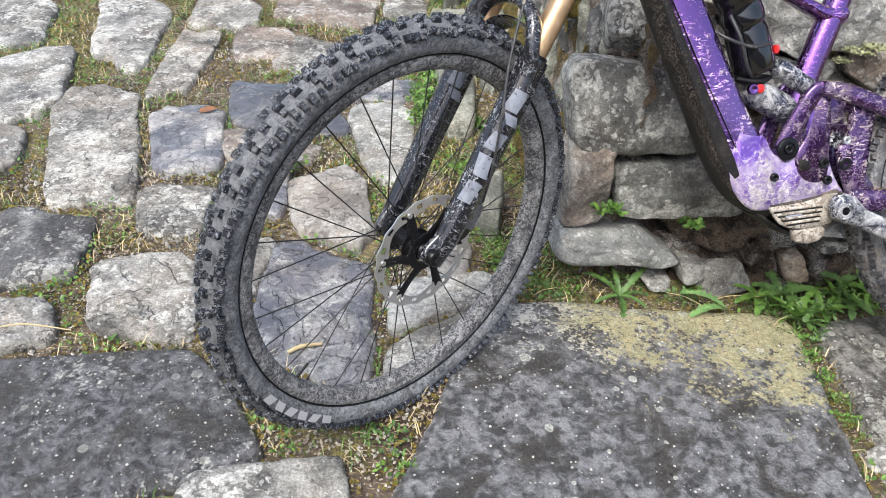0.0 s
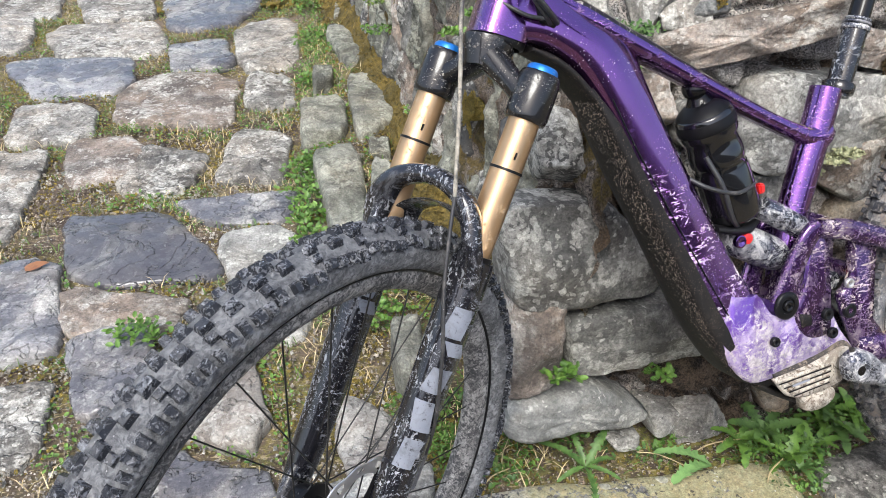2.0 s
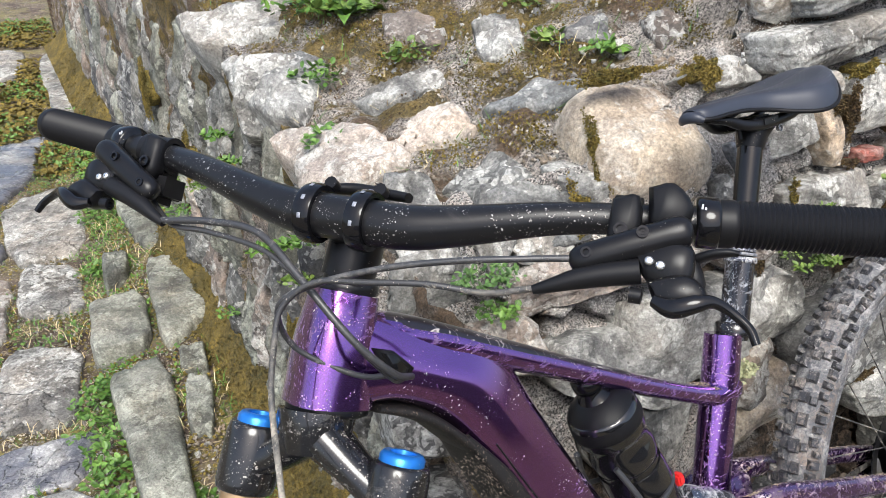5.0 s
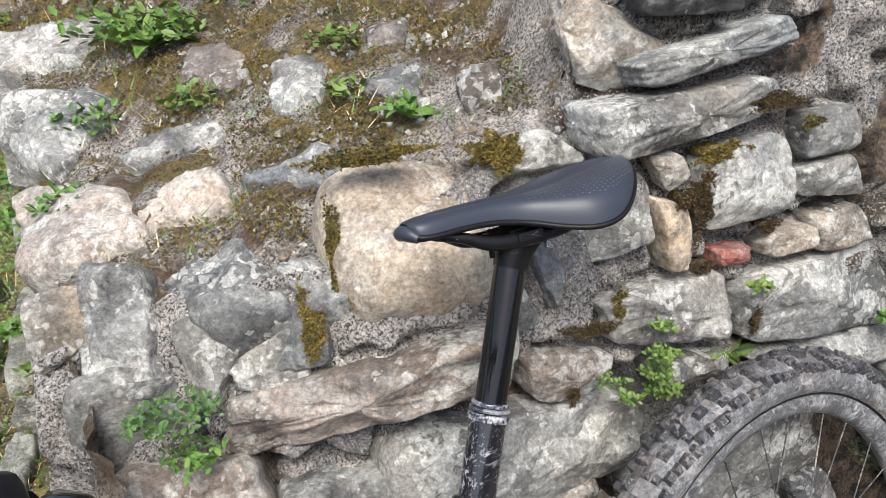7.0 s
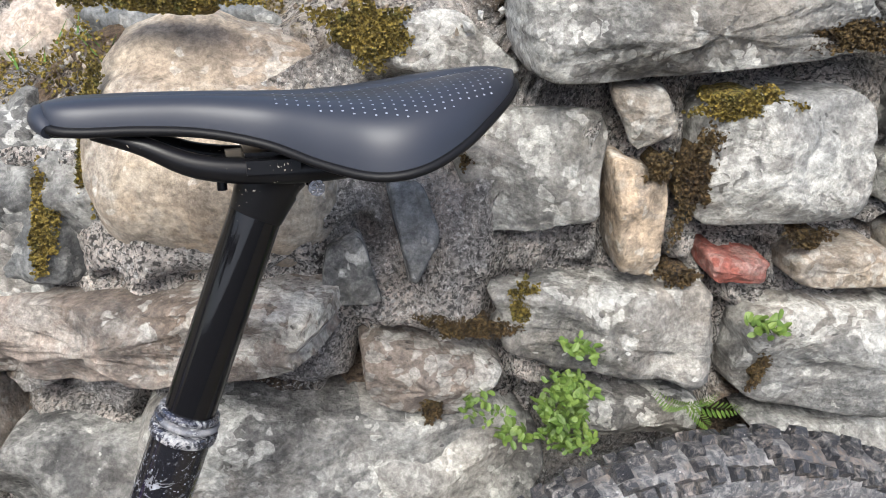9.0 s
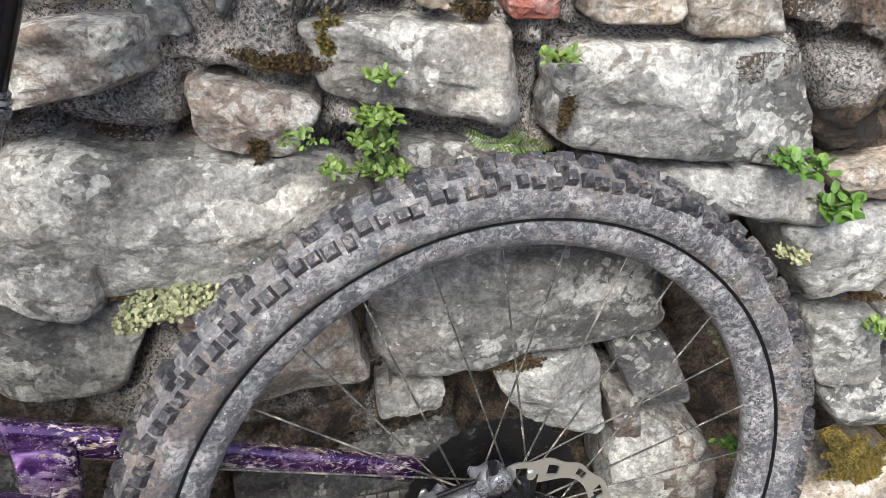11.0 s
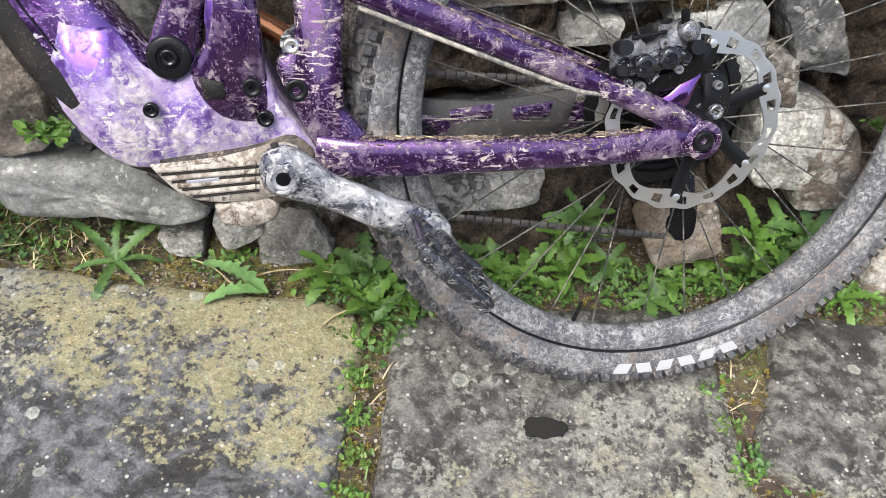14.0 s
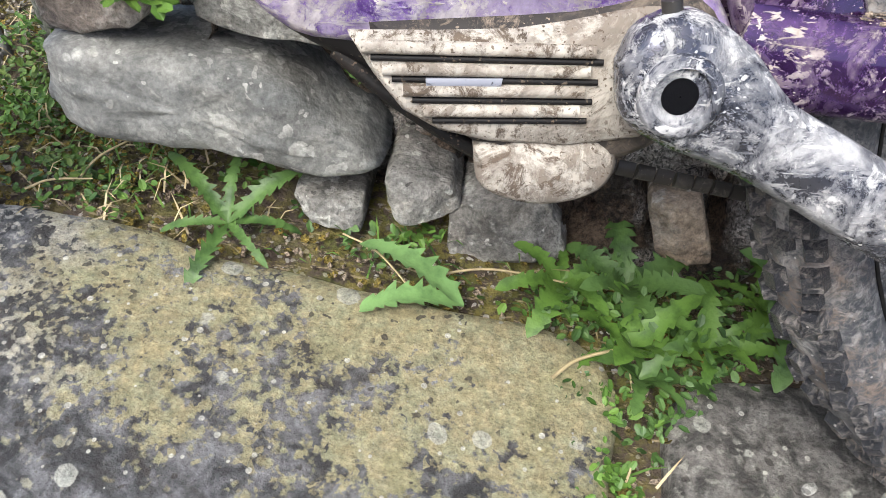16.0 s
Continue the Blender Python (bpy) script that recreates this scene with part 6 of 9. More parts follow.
cage = part("bottle_cage", sweep([(0.690, 0.0, 0.300, 0.003), (0.668, 0.040, 0.275, 0.003), (0.62, 0.042, 0.258, 0.003), (0.580, 0.030, 0.262, 0.003), (0.560, 0.0, 0.262, 0.003), (0.580, -0.030, 0.262, 0.003), (0.62, -0.042, 0.258, 0.003), (0.668, -0.040, 0.275, 0.003)], 8), M_CABLE, bike, "black wire bottle cage")
for s in (1, -1):
    part("cage_wire", sweep([(0.655, 0.028 * s, 0.310, 0.0035), (0.64, 0.041 * s, 0.27, 0.0035), (0.622, 0.036 * s, 0.225, 0.0035), (0.600, 0.020 * s, 0.206, 0.0035), (0.578, 0.0, 0.205, 0.0035)], 8), M_CABLE, cage)
part("cage_foot", sweep([(0.630, 0.0, 0.205, 0.005, 0.02), (0.590, 0.0, 0.198, 0.008, 0.03), (0.562, 0.0, 0.205, 0.004, 0.02)], 12, 3), M_GRIP, cage)
part("cage_clip", block(0.562, 0.022, 0.252, 0.009, 0.012, 0.014, 0.2), M_RED, cage, "small red clip")

# seat post and saddle
post_lo, post_hi = Vector((0.402, 0, 0.366)), Vector((0.318, 0, 0.580))


def on_post(k):
    return tuple(post_lo.lerp(post_hi, k))


post = part("seat_post", rod(on_post(0.38), on_post(0.985), 0.0148, 28), M_GLOSS, bike, "glossy black dropper seat post")
part("post_sleeve", rod(on_post(-0.05), on_post(0.38), 0.0172, 28), M_FORK, post, "muddy black post sleeve")
for k0, k1, r in ((0.355, 0.385, 0.0195), (0.392, 0.408, 0.0190), (0.412, 0.43, 0.0175)):
    part("post_ring", sweep([(*on_post(k0), r * 0.95), (*on_post(k0 + 0.004), r), (*on_post(k1 - 0.004), r), (*on_post(k1), r * 0.95)], 28, 2, 1), M_CRANK, post, "muddy post ring")
part("seat_collar", sweep([(*on_post(-0.03), 0.0215), (*on_post(-0.02), 0.0225), (*on_post(0.03), 0.0225), (*on_post(0.04), 0.0195)], 28, 2, 1), M_CROWN, bike, "black seat collar")
part("post_head", sweep([(*on_post(0.96), 0.0150, 0.0150), (0.312, 0, 0.590, 0.017, 0.019), (0.300, 0, 0.598, 0.012, 0.024)], 18, 2.6), M_BLACK, post, "black seat post clamp")
for s in (1, -1):
    part("clamp_bolt", rod((0.338 if s > 0 else 0.290, 0.0, 0.586), (0.338 if s > 0 else 0.290, 0.0, 0.602), 0.0028, 8), M_BLACK, post)
saddle = tagged(new("saddle"), "slim dark grey saddle with small pale dots", "saddle")
saddle.matrix_basis = BIKE @ Matrix.Translation((0.0, -0.002, 0.004))
outline = ((0.4200, 0.0085, 0.0065, 0.6255), (0.4155, 0.0165, 0.0120, 0.6265), (0.402, 0.0205, 0.0150, 0.6280), (0.375, 0.0215, 0.0160, 0.6290), (0.345, 0.0235, 0.0180, 0.6290), (0.315, 0.0320, 0.0230, 0.6280), (0.290, 0.0500, 0.0310, 0.6275), (0.266, 0.0660, 0.0365, 0.6285), (0.243, 0.0695, 0.0360, 0.6310), (0.220, 0.0620, 0.0300, 0.6345), (0.199, 0.0480, 0.0210, 0.6375), (0.182, 0.0310, 0.0130, 0.6390), (0.1725, 0.0130, 0.0070, 0.6390))
rows = smooth_path(outline, 5)
seg = 30
bm = bmesh.new()
grid = []
for x, hw, drop, zt in rows:
    row = []
    for k in range(seg + 1):
        u = -1 + 2 * k / seg
        y = hw * math.sin(u * math.pi / 2)
        groove = 0.0035 * math.exp(-(y / 0.007) ** 2) * clamp((x - 0.15) / 0.04, 0, 1) * clamp((0.40 - x) / 0.04, 0, 1)
        z = zt + 0.006 - drop * abs(u) ** 3.2 - groove
        row.append(bm.verts.new((x, y, z)))
    grid.append(row)
for r0, r1 in zip(grid, grid[1:]):
    for k in range(seg):
        bm.faces.new((r0[k], r0[k + 1], r1[k + 1], r1[k]))
bmesh.ops.recalc_face_normals(bm, faces=bm.faces)
part("saddle_cover", bm, M_SADDLE, saddle)
bm = bmesh.new()
grid = []
for x, hw, drop, zt in rows:
    row = []
    for k in range(seg + 1):
        u = -1 + 2 * k / seg
        row.append(bm.verts.new((x, hw * 0.985 * math.sin(u * math.pi / 2), zt + 0.0055 - drop * abs(u) ** 3.2 - 0.012 * (1 - abs(u) ** 6) - 0.0015)))
    grid.append(row)
for r0, r1 in zip(grid, grid[1:]):
    for k in range(seg):
        bm.faces.new((r0[k], r1[k], r1[k + 1], r0[k + 1]))
part("saddle_base", bm, M_GRIP, saddle, "black plastic saddle base")
edge = [(x, hw * 1.0, zt + 0.005 - drop, 0.0026) for x, hw, drop, zt in outline]
ring_pts = edge + [(p[0], -p[1], p[2], p[3]) for p in edge[::-1]]
part("saddle_edge", sweep(ring_pts + ring_pts[:1], 8, 2, 5, (0, 0, 1)), M_GRIP, saddle, "black edge band")
part("saddle_nose", sweep([(0.4165, -0.0155, 0.6185, 0.004), (0.4200, -0.0085, 0.6225, 0.0062), (0.4212, 0.0, 0.6240, 0.0068), (0.4200, 0.0085, 0.6225, 0.0062), (0.4165, 0.0155, 0.6185, 0.004)], 12, 2, 4, (0, 0, 1)), M_SADDLE, saddle)
bm = bmesh.new()
for i in range(26):
    x = 0.184 + 0.0050 * i
    here = [r for r in rows if r[0] <= x][0]
    across = max(4, int(here[1] * 1.25 / 0.0047))
    for j in range(-across, across + 1):
        u = (j + 0.5 * (i % 2)) / across
        if abs(u) * here[1] < 0.009 or abs(u) > 0.86 - 0.012 * i:
            continue
        ring = []
        for a in (0, 1.05, 2.09, 3.14, 4.19, 5.24):
            w = u + 0.0007 * math.sin(a) / (here[1] * 1.25)
            ring.append(bm.verts.new((x + 0.0007 * math.cos(a), here[1] * 1.004 * math.sin(w * math.pi / 2), here[3] + 0.0066 - here[2] * abs(w) ** 3.2)))
        bm.faces.new(ring)
dots = part("dots", bm, M_DOTS, saddle, "rows of small pale dots", smooth=False)
tagged(dots, kind="stuff")
for s in (1, -1):
    part("saddle_rail", sweep([(0.398, 0.006 * s, 0.616, 0.004, 0.005), (0.376, 0.014 * s, 0.610, 0.005, 0.006), (0.350, 0.020 * s, 0.599, 0.0065, 0.006), (0.318, 0.022 * s, 0.595, 0.007, 0.006), (0.28, 0.022 * s, 0.595, 0.007, 0.006), (0.25, 0.026 * s, 0.600, 0.0055, 0.005), (0.228, 0.032 * s, 0.616, 0.0045, 0.0045)], 12, 2.6), M_BLACK, saddle, "black saddle rail")
part("rail_clamp", block(0.312, 0.0, 0.598, 0.046, 0.058, 0.012, 0.2), M_BLACK, saddle, "black two-bolt rail clamp")
part("clamp_nut", lathe([(0.022, 0.0045), (0.026, 0.0045), (0.026, 0.003), (0.024, 0.0028), (0.024, 0.0004)], 'y', 16, None, (0.290, 0, 0.585), False), M_CALIPER, saddle, "small steel clamp nut")

# ---- fork, front wheel and handlebar: their own frame at the front axle ----
fork_up = Vector((0.40431, 0.43202, 0.80616)).normalized()
fork_left = Vector((0.67358, -0.73691, 0.05709)).normalized()
fork_fwd = fork_left.cross(fork_up).normalized()
FORK = Matrix(((fork_fwd.x, fork_left.x, fork_up.x, -0.931), (fork_fwd.y, fork_left.y, fork_up.y, 0.0697), (fork_fwd.z, fork_left.z, fork_up.z, 0.3494), (0, 0, 0, 1)))
FORK_IN_BIKE = BIKE.inverted() @ FORK


def fork_part(name, bm, mat, label="", parent=None, smooth=True):
    ob = part(name, bm, mat, parent or bike, label, smooth)
    if parent is None:
        ob.matrix_basis = FORK_IN_BIKE
    return ob


front = wheel("front_wheel", M_TYRE, M_KNOB, M_SPOKEDARK, 0.047, "dusty black front rim", -90, -98, 0.054, M_RIM, 0.0)
front.matrix_basis = FORK_IN_BIKE
for s in (1, -1):
    fork_part("stanchion", rod((-0.004, 0.0655 * s, 0.30), (-0.004, 0.0655 * s, 0.53), 0.0182, 32), M_GOLD, "gold coated fork stanchion")
    fork_part("stanchion_mark", plate([(0.0, 0.470), (0.004, 0.470), (0.004, 0.478), (0.0, 0.478)], 0.0, 0.0004, 0.0001, 1), M_BLACK).matrix_basis = FORK_IN_BIKE @ Matrix.Translation((0.0085, 0.0655 * s + 0.0135, 0.0))
    fork_part("travel_ring", lathe([(0.456, 0.0180), (0.456, 0.0196), (0.459, 0.0196), (0.459, 0.0180)], 'z', 28, None, (-0.004, 0.0655 * s, 0)), M_BLACK, "thin black travel ring")
    leg = fork_part("fork_lower", sweep([(-0.006, 0.066 * s, 0.352, 0.0235, 0.0235), (-0.006, 0.066 * s, 0.330, 0.0245, 0.0245), (-0.008, 0.066 * s, 0.22, 0.0235, 0.0235), (-0.012, 0.066 * s, 0.10, 0.0215, 0.0215), (-0.012, 0.066 * s, 0.035, 0.020, 0.019), (-0.010, 0.066 * s, -0.012, 0.014, 0.013)], 24, 2.2), M_FORK, "muddy black fork lower leg")
    fork_part("dropout", sweep([(-0.01, 0.062 * s, 0.03, 0.020, 0.010), (0.0, 0.060 * s, 0.0, 0.0205, 0.010), (0.004, 0.060 * s, -0.016, 0.012, 0.008)], 16, 2.4), M_FORK)
    fork_part("fork_seal", rod((-0.004, 0.0655 * s, 0.350), (-0.004, 0.0655 * s, 0.358), 0.0215, 28), M_BLACK)
    fork_part("crown_leg", sweep([(-0.004, 0.0655 * s, 0.515, 0.0225), (-0.004, 0.0655 * s, 0.522, 0.0248), (-0.004, 0.0655 * s, 0.562, 0.0242), (-0.004, 0.0655 * s, 0.570, 0.0215)], 28, 2, 2), M_CROWN, "mud-speckled black fork crown")
    fork_part("top_cap", lathe([(0.568, 0.0180), (0.575, 0.0180), (0.578, 0.0155), (0.578, 0.0105), (0.574, 0.0100), (0.574, 0.0005)], 'z', 24, None, (-0.004, 0.0655 * s, 0), False), M_BLUE, "blue anodised top cap")


def leg_patch(s, z0, z1, a0, a1, name="print_bar", label="", lean=0.0):
    """A thin printed patch that follows the round of a fork leg; angles from the front towards the left."""
    bm = bmesh.new()
    grid = []
    for i in range(7):
        row = []
        for j in range(7):
            z = z0 + (z1 - z0) * i / 6
            a = radians(a0 + (a1 - a0) * j / 6 + lean * (i / 6 - 0.5))
            r = (0.0258 if z > 0.2 else 0.0247 if z > 0.13 else 0.0236)
            row.append(bm.verts.new((-0.007 - (0.30 - z) * 0.02 + r * math.cos(a), 0.066 * s + r * math.sin(a), z)))
        grid.append(row)
    for r0, r1 in zip(grid, grid[1:]):
        for j in range(6):
            bm.faces.new((r0[j], r0[j + 1], r1[j + 1], r1[j]))
    fork_part(name, bm, M_DECAL, label)


for s in (1, -1):
    leg_patch(s, 0.262, 0.298, 20, 78, "decal", "grey fork decal", 14)
    leg_patch(s, 0.242, 0.258, 40, 92, "decal", "grey fork decal", -20)
for z0, z1, a0, a1, ln in ((0.196, 0.226, 18, 74, 16), (0.150, 0.186, 14, 72, -14), (0.104, 0.140, 12, 70, 12)):
    leg_patch(1, z0, z1, a0, a1, "print_bar", "", ln)
fork_part("axle_nut", lathe([(0.068, 0.014), (0.077, 0.014), (0.079, 0.011), (0.079, 0.006), (0.072, 0.0055), (0.072, 0.0004)], 'y', 20, None, (0, 0, 0), False), M_BLACK, "black front axle bolt")
fork_part("fork_arch", sweep([(0.002, 0.070, 0.325, 0.022, 0.013), (0.018, 0.069, 0.370, 0.018, 0.012), (0.026, 0.050, 0.408, 0.016, 0.011), (0.028, 0.0, 0.425, 0.015, 0.011), (0.026, -0.050, 0.408, 0.016, 0.011), (0.018, -0.069, 0.370, 0.018, 0.012), (0.002, -0.070, 0.325, 0.022, 0.013)], 14, 2.8, 6, (0, 0.2, 1)), M_FORK, "muddy black fork arch")
fork_part("mudguard", sweep([(-0.015, 0.055, 0.355, 0.020, 0.002), (-0.012, 0.040, 0.385, 0.022, 0.002), (-0.010, 0.0, 0.398, 0.024, 0.002), (-0.012, -0.040, 0.385, 0.022, 0.002), (-0.015, -0.055, 0.355, 0.020, 0.002)], 10, 3, 5, (0, 0.1, 1)), M_FORK)
for s in (1, -1):
    fork_part("crown_arm", sweep([(-0.004, 0.060 * s, 0.540, 0.019, 0.016), (-0.002, 0.036 * s, 0.553, 0.019, 0.014), (0.0, 0.010 * s - 0.008, 0.572, 0.022, 0.018)], 16, 2.6, 6, (0, 0, 1)), M_CROWN, "mud-speckled black crown arm")
fork_part("crown_core", sweep([(-0.004, -0.010, 0.560, 0.026, 0.026), (-0.003, -0.013, 0.582, 0.031, 0.031), (-0.003, -0.014, 0.592, 0.032, 0.032)], 24, 2, 2, (0, 1, 0)), M_CROWN)
front_caliper = fork_part("front_caliper", block(-0.052, 0.052, 0.085, 0.030, 0.036, 0.075, 0.2), M_CALIPER, "dusty front brake caliper")
fork_part("caliper_plate", plate([(-0.03, 0.12), (-0.062, 0.10), (-0.058, 0.045), (-0.026, 0.04)], 0.058, 0.066, 0.002), M_BLACK)

# cockpit
def front_plate(outline, x0, x1, bevel):
    """A plate that faces forward: an outline of (y, z), from x0 to x1."""
    bm = plate([(y, z) for y, z in outline], x0, x1, bevel, 3)
    for v in bm.verts:
        v.co = Vector((v.co.y, v.co.x, v.co.z))
    bmesh.ops.recalc_face_normals(bm, faces=bm.faces)
    return bm


fork_part("spacer", sweep([(-0.001, -0.014, 0.695, 0.0185), (0.0, -0.012, 0.715, 0.0185)], 24, 2, 1), M_BLACK)
stem = fork_part("stem", sweep([(0.0, -0.012, 0.700, 0.021, 0.021), (0.0, -0.010, 0.722, 0.022, 0.022), (0.0, -0.009, 0.752, 0.022, 0.021), (0.0, -0.009, 0.762, 0.018, 0.018)], 24, 2.3, 3), M_BLACK, "short black stem")
fork_part("stem_body", sweep([(0.0, -0.009, 0.738, 0.018, 0.022), (0.022, -0.008, 0.742, 0.016, 0.024), (0.034, -0.008, 0.744, 0.017, 0.026)], 16, 3, 3, (0, 1, 0)), M_BLACK, "", stem)
for y in (-0.030, 0.014):
    fork_part("stem_clamp", lathe([(y - 0.007, 0.0185), (y - 0.007, 0.0228), (y - 0.004, 0.0238), (y + 0.004, 0.0238), (y + 0.007, 0.0228), (y + 0.007, 0.0185)], 'y', 32, None, (0.040, 0, 0.744)), M_GLOSS, "black stem clamp ring", stem)
    for a in (20, 55, 90, 125):
        th = radians(a - 35)
        fork_part("print_bar", plate([(-0.0015, -0.002), (0.0015, -0.002), (0.0015, 0.002), (-0.0015, 0.002)], 0, 0.0003, 0.0001, 1), M_GREYPRINT, "", stem).matrix_basis = Matrix.Translation((0.040 + 0.0240 * math.cos(th), y, 0.744 + 0.0240 * math.sin(th))) @ pose(0, 0, 0, 0, 90 - math.degrees(th), 0) @ pose(0, 0, 0, 90, 0, 90)
    fork_part("stem_bolt", rod((0.020, y, 0.770), (0.028, y, 0.772), 0.0055, 10), M_BLACK, "", stem)
bar_half = ((0.040, 0.0, 0.744, 0.0175), (0.040, 0.045, 0.744, 0.0175), (0.037, 0.085, 0.751, 0.0155), (0.031, 0.150, 0.767, 0.0122), (0.022, 0.200, 0.776, 0.0111), (0.010, 0.270, 0.785, 0.0111), (-0.012, 0.388, 0.799, 0.0111))
fork_part("handlebar", sweep([(p[0], -p[1], p[2], p[3]) for p in bar_half[:0:-1]] + list(bar_half), 24, 2, 6, (0, 0, 1)), M_BAR, "wide black handlebar with mud specks")


def bar_at(y):
    a = abs(y)
    for p, q in zip(bar_half, bar_half[1:]):
        if a <= q[1]:
            k = (a - p[1]) / (q[1] - p[1])
            return Vector((p[0] + (q[0] - p[0]) * k, y, p[2] + (q[2] - p[2]) * k))
    return Vector((bar_half[-1][0], y, bar_half[-1][2]))


for s in (1, -1):
    rings = []
    y = 0.262
    while y < 0.384:
        deep = 0.0006 if (int((y - 0.262) / 0.0016) % 2) else -0.0006
        core = 0.0158 + deep if 0.270 < y < 0.378 else 0.0165
        rings.append((*bar_at(s * y), core))
        y += 0.0016
    rings.append((*bar_at(s * 0.3855), 0.0160))
    rings.append((*bar_at(s * 0.3875), 0.012))
    grip = fork_part("grip", sweep(rings, 28, 2, 1, (0, 0, 1)), M_GRIP, "ribbed black rubber grip")
    fork_part("grip_clamp", sweep([(*bar_at(s * 0.247), 0.0165), (*bar_at(s * 0.249), 0.0178), (*bar_at(s * 0.260), 0.0178), (*bar_at(s * 0.262), 0.0168)], 26, 2, 1, (0, 0, 1)), M_GLOSS, "black lock-on grip clamp", grip)
    for k in range(4):
        b = bar_at(s * (0.2515 + 0.0022 * k))
        fork_part("print_bar", block(b.x + 0.0165, b.y, b.z + 0.0075 - 0.002 * k, 0.001, 0.0014, 0.0035, 0.1), M_WHITE, "", grip)
    lever = fork_part("brake_lever", sweep([(0.050, s * 0.178, 0.737, 0.006), (0.052, s * 0.184, 0.740, 0.0098), (0.052, s * 0.205, 0.750, 0.0102), (0.050, s * 0.228, 0.761, 0.0108), (0.048, s * 0.243, 0.768, 0.0108), (0.047, s * 0.248, 0.770, 0.007)], 18, 2.3, 5, (0, 0, 1)), M_BLACK, "black hydraulic brake lever")
    c = bar_at(s * 0.203)
    fork_part("lever_clamp", lathe([(c.y - 0.009, 0.0115), (c.y - 0.009, 0.0162), (c.y + 0.009, 0.0162), (c.y + 0.009, 0.0115)], 'y', 24, None, (c.x, 0, c.z)), M_GRIP, "black lever clamp", lever)
    fork_part("clamp_plate", front_plate([(s * 0.194, 0.786), (s * 0.211, 0.790), (s * 0.214, 0.762), (s * 0.196, 0.754)], c.x + 0.004, c.x + 0.022, 0.004), M_GRIP, "", lever)
    for y, z, r, x in ((0.2035, 0.765, 0.0048, c.x + 0.022), (0.2200, 0.7625, 0.0040, 0.060), (0.1870, 0.7440, 0.0036, 0.060)):
        fork_part("lever_bolt", lathe([(x, r), (x + 0.003, r), (x + 0.003, r * 0.6), (x + 0.001, r * 0.55), (x + 0.001, 0.0003)], 'x', 16, None, (0, s * y, z), False), M_GLOSS, "", lever)
    fork_part("hose_boot", sweep([(0.055, s * 0.222, 0.738, 0.0085), (0.056, s * 0.200, 0.732, 0.0080), (0.057, s * 0.183, 0.726, 0.0070), (0.058, s * 0.170, 0.720, 0.0052), (0.058, s * 0.156, 0.714, 0.0032)], 14, 2, 4, (0, 0, 1)), M_GRIP, "tapered rubber hose boot", lever)
    fork_part("lever_body", front_plate([(s * 0.216, 0.748), (s * 0.238, 0.760), (s * 0.252, 0.756), (s * 0.254, 0.738), (s * 0.246, 0.730), (s * 0.226, 0.733)], 0.038, 0.058, 0.004), M_BLACK, "", lever)
    fork_part("lever_bridge", front_plate([(s * 0.238, 0.770), (s * 0.250, 0.760), (s * 0.262, 0.738), (s * 0.258, 0.728), (s * 0.248, 0.738), (s * 0.240, 0.752)], 0.034, 0.050, 0.004), M_GRIP, "", lever)
    for y, z, mt in ((0.2266, 0.7450, M_BLACK), (0.2339, 0.7432, M_STEEL)):
        fork_part("lever_screw", lathe([(0.0575, 0.0030), (0.0595, 0.0030), (0.0605, 0.0022), (0.0605, 0.0003)], 'x', 14, None, (0, s * y, z), False), M_STEEL, "small steel screw", lever)
    fork_part("lever_knuckle", front_plate([(s * 0.227, 0.732), (s * 0.250, 0.740), (s * 0.265, 0.729), (s * 0.252, 0.717), (s * 0.236, 0.718)], 0.042, 0.062, 0.004), M_BLACK, "", lever)
    fork_part("lever_blade", sweep([(0.062, s * 0.234, 0.7200, 0.0040, 0.004), (0.066, s * 0.246, 0.7170, 0.0062, 0.0045), (0.066, s * 0.258, 0.7220, 0.0058, 0.0045), (0.062, s * 0.268, 0.7255, 0.0040, 0.0042), (0.058, s * 0.279, 0.7220, 0.0032, 0.0036), (0.056, s * 0.291, 0.7140, 0.0030, 0.0034), (0.056, s * 0.2965, 0.7050, 0.0026, 0.003)], 12, 2.3, 5, (1, 0, 0)), M_GLOSS, "black one-finger lever blade", lever)
    fork_part("reach_knob", lathe([(s * 0.2175, 0.0030), (s * 0.2180, 0.0052), (s * 0.2255, 0.0052), (s * 0.2260, 0.0030)], 'y', 14, None, (0.056, 0, 0.722)), M_BLACK, "", lever)
remote_y = bar_at(0.226)
remote = fork_part("dropper_remote", lathe([(remote_y.y - 0.006, 0.0115), (remote_y.y - 0.006, 0.0160), (remote_y.y + 0.006, 0.0160), (remote_y.y + 0.006, 0.0115)], 'y', 22, None, (remote_y.x, 0, remote_y.z)), M_GRIP, "black dropper remote on the handlebar")
fork_part("remote_body", front_plate([(0.216, 0.797), (0.232, 0.802), (0.246, 0.788), (0.240, 0.772), (0.222, 0.770)], 0.016, 0.042, 0.005), M_GRIP, "", remote)
fork_part("remote_paddle", sweep([(0.040, 0.248, 0.750, 0.0035, 0.006), (0.046, 0.262, 0.7565, 0.0030, 0.007), (0.048, 0.272, 0.7590, 0.0026, 0.006), (0.048, 0.2785, 0.7590, 0.0014, 0.004)], 12, 2.5, 4, (1, 0, 0)), M_GRIP, "", remote)
shifter = fork_part("shifter", lathe([(-0.226, 0.0115), (-0.226, 0.0160), (-0.214, 0.0160), (-0.214, 0.0115)], 'y', 22, None, (bar_at(-0.22).x, 0, bar_at(-0.22).z)), M_GRIP, "black shifter on the handlebar")
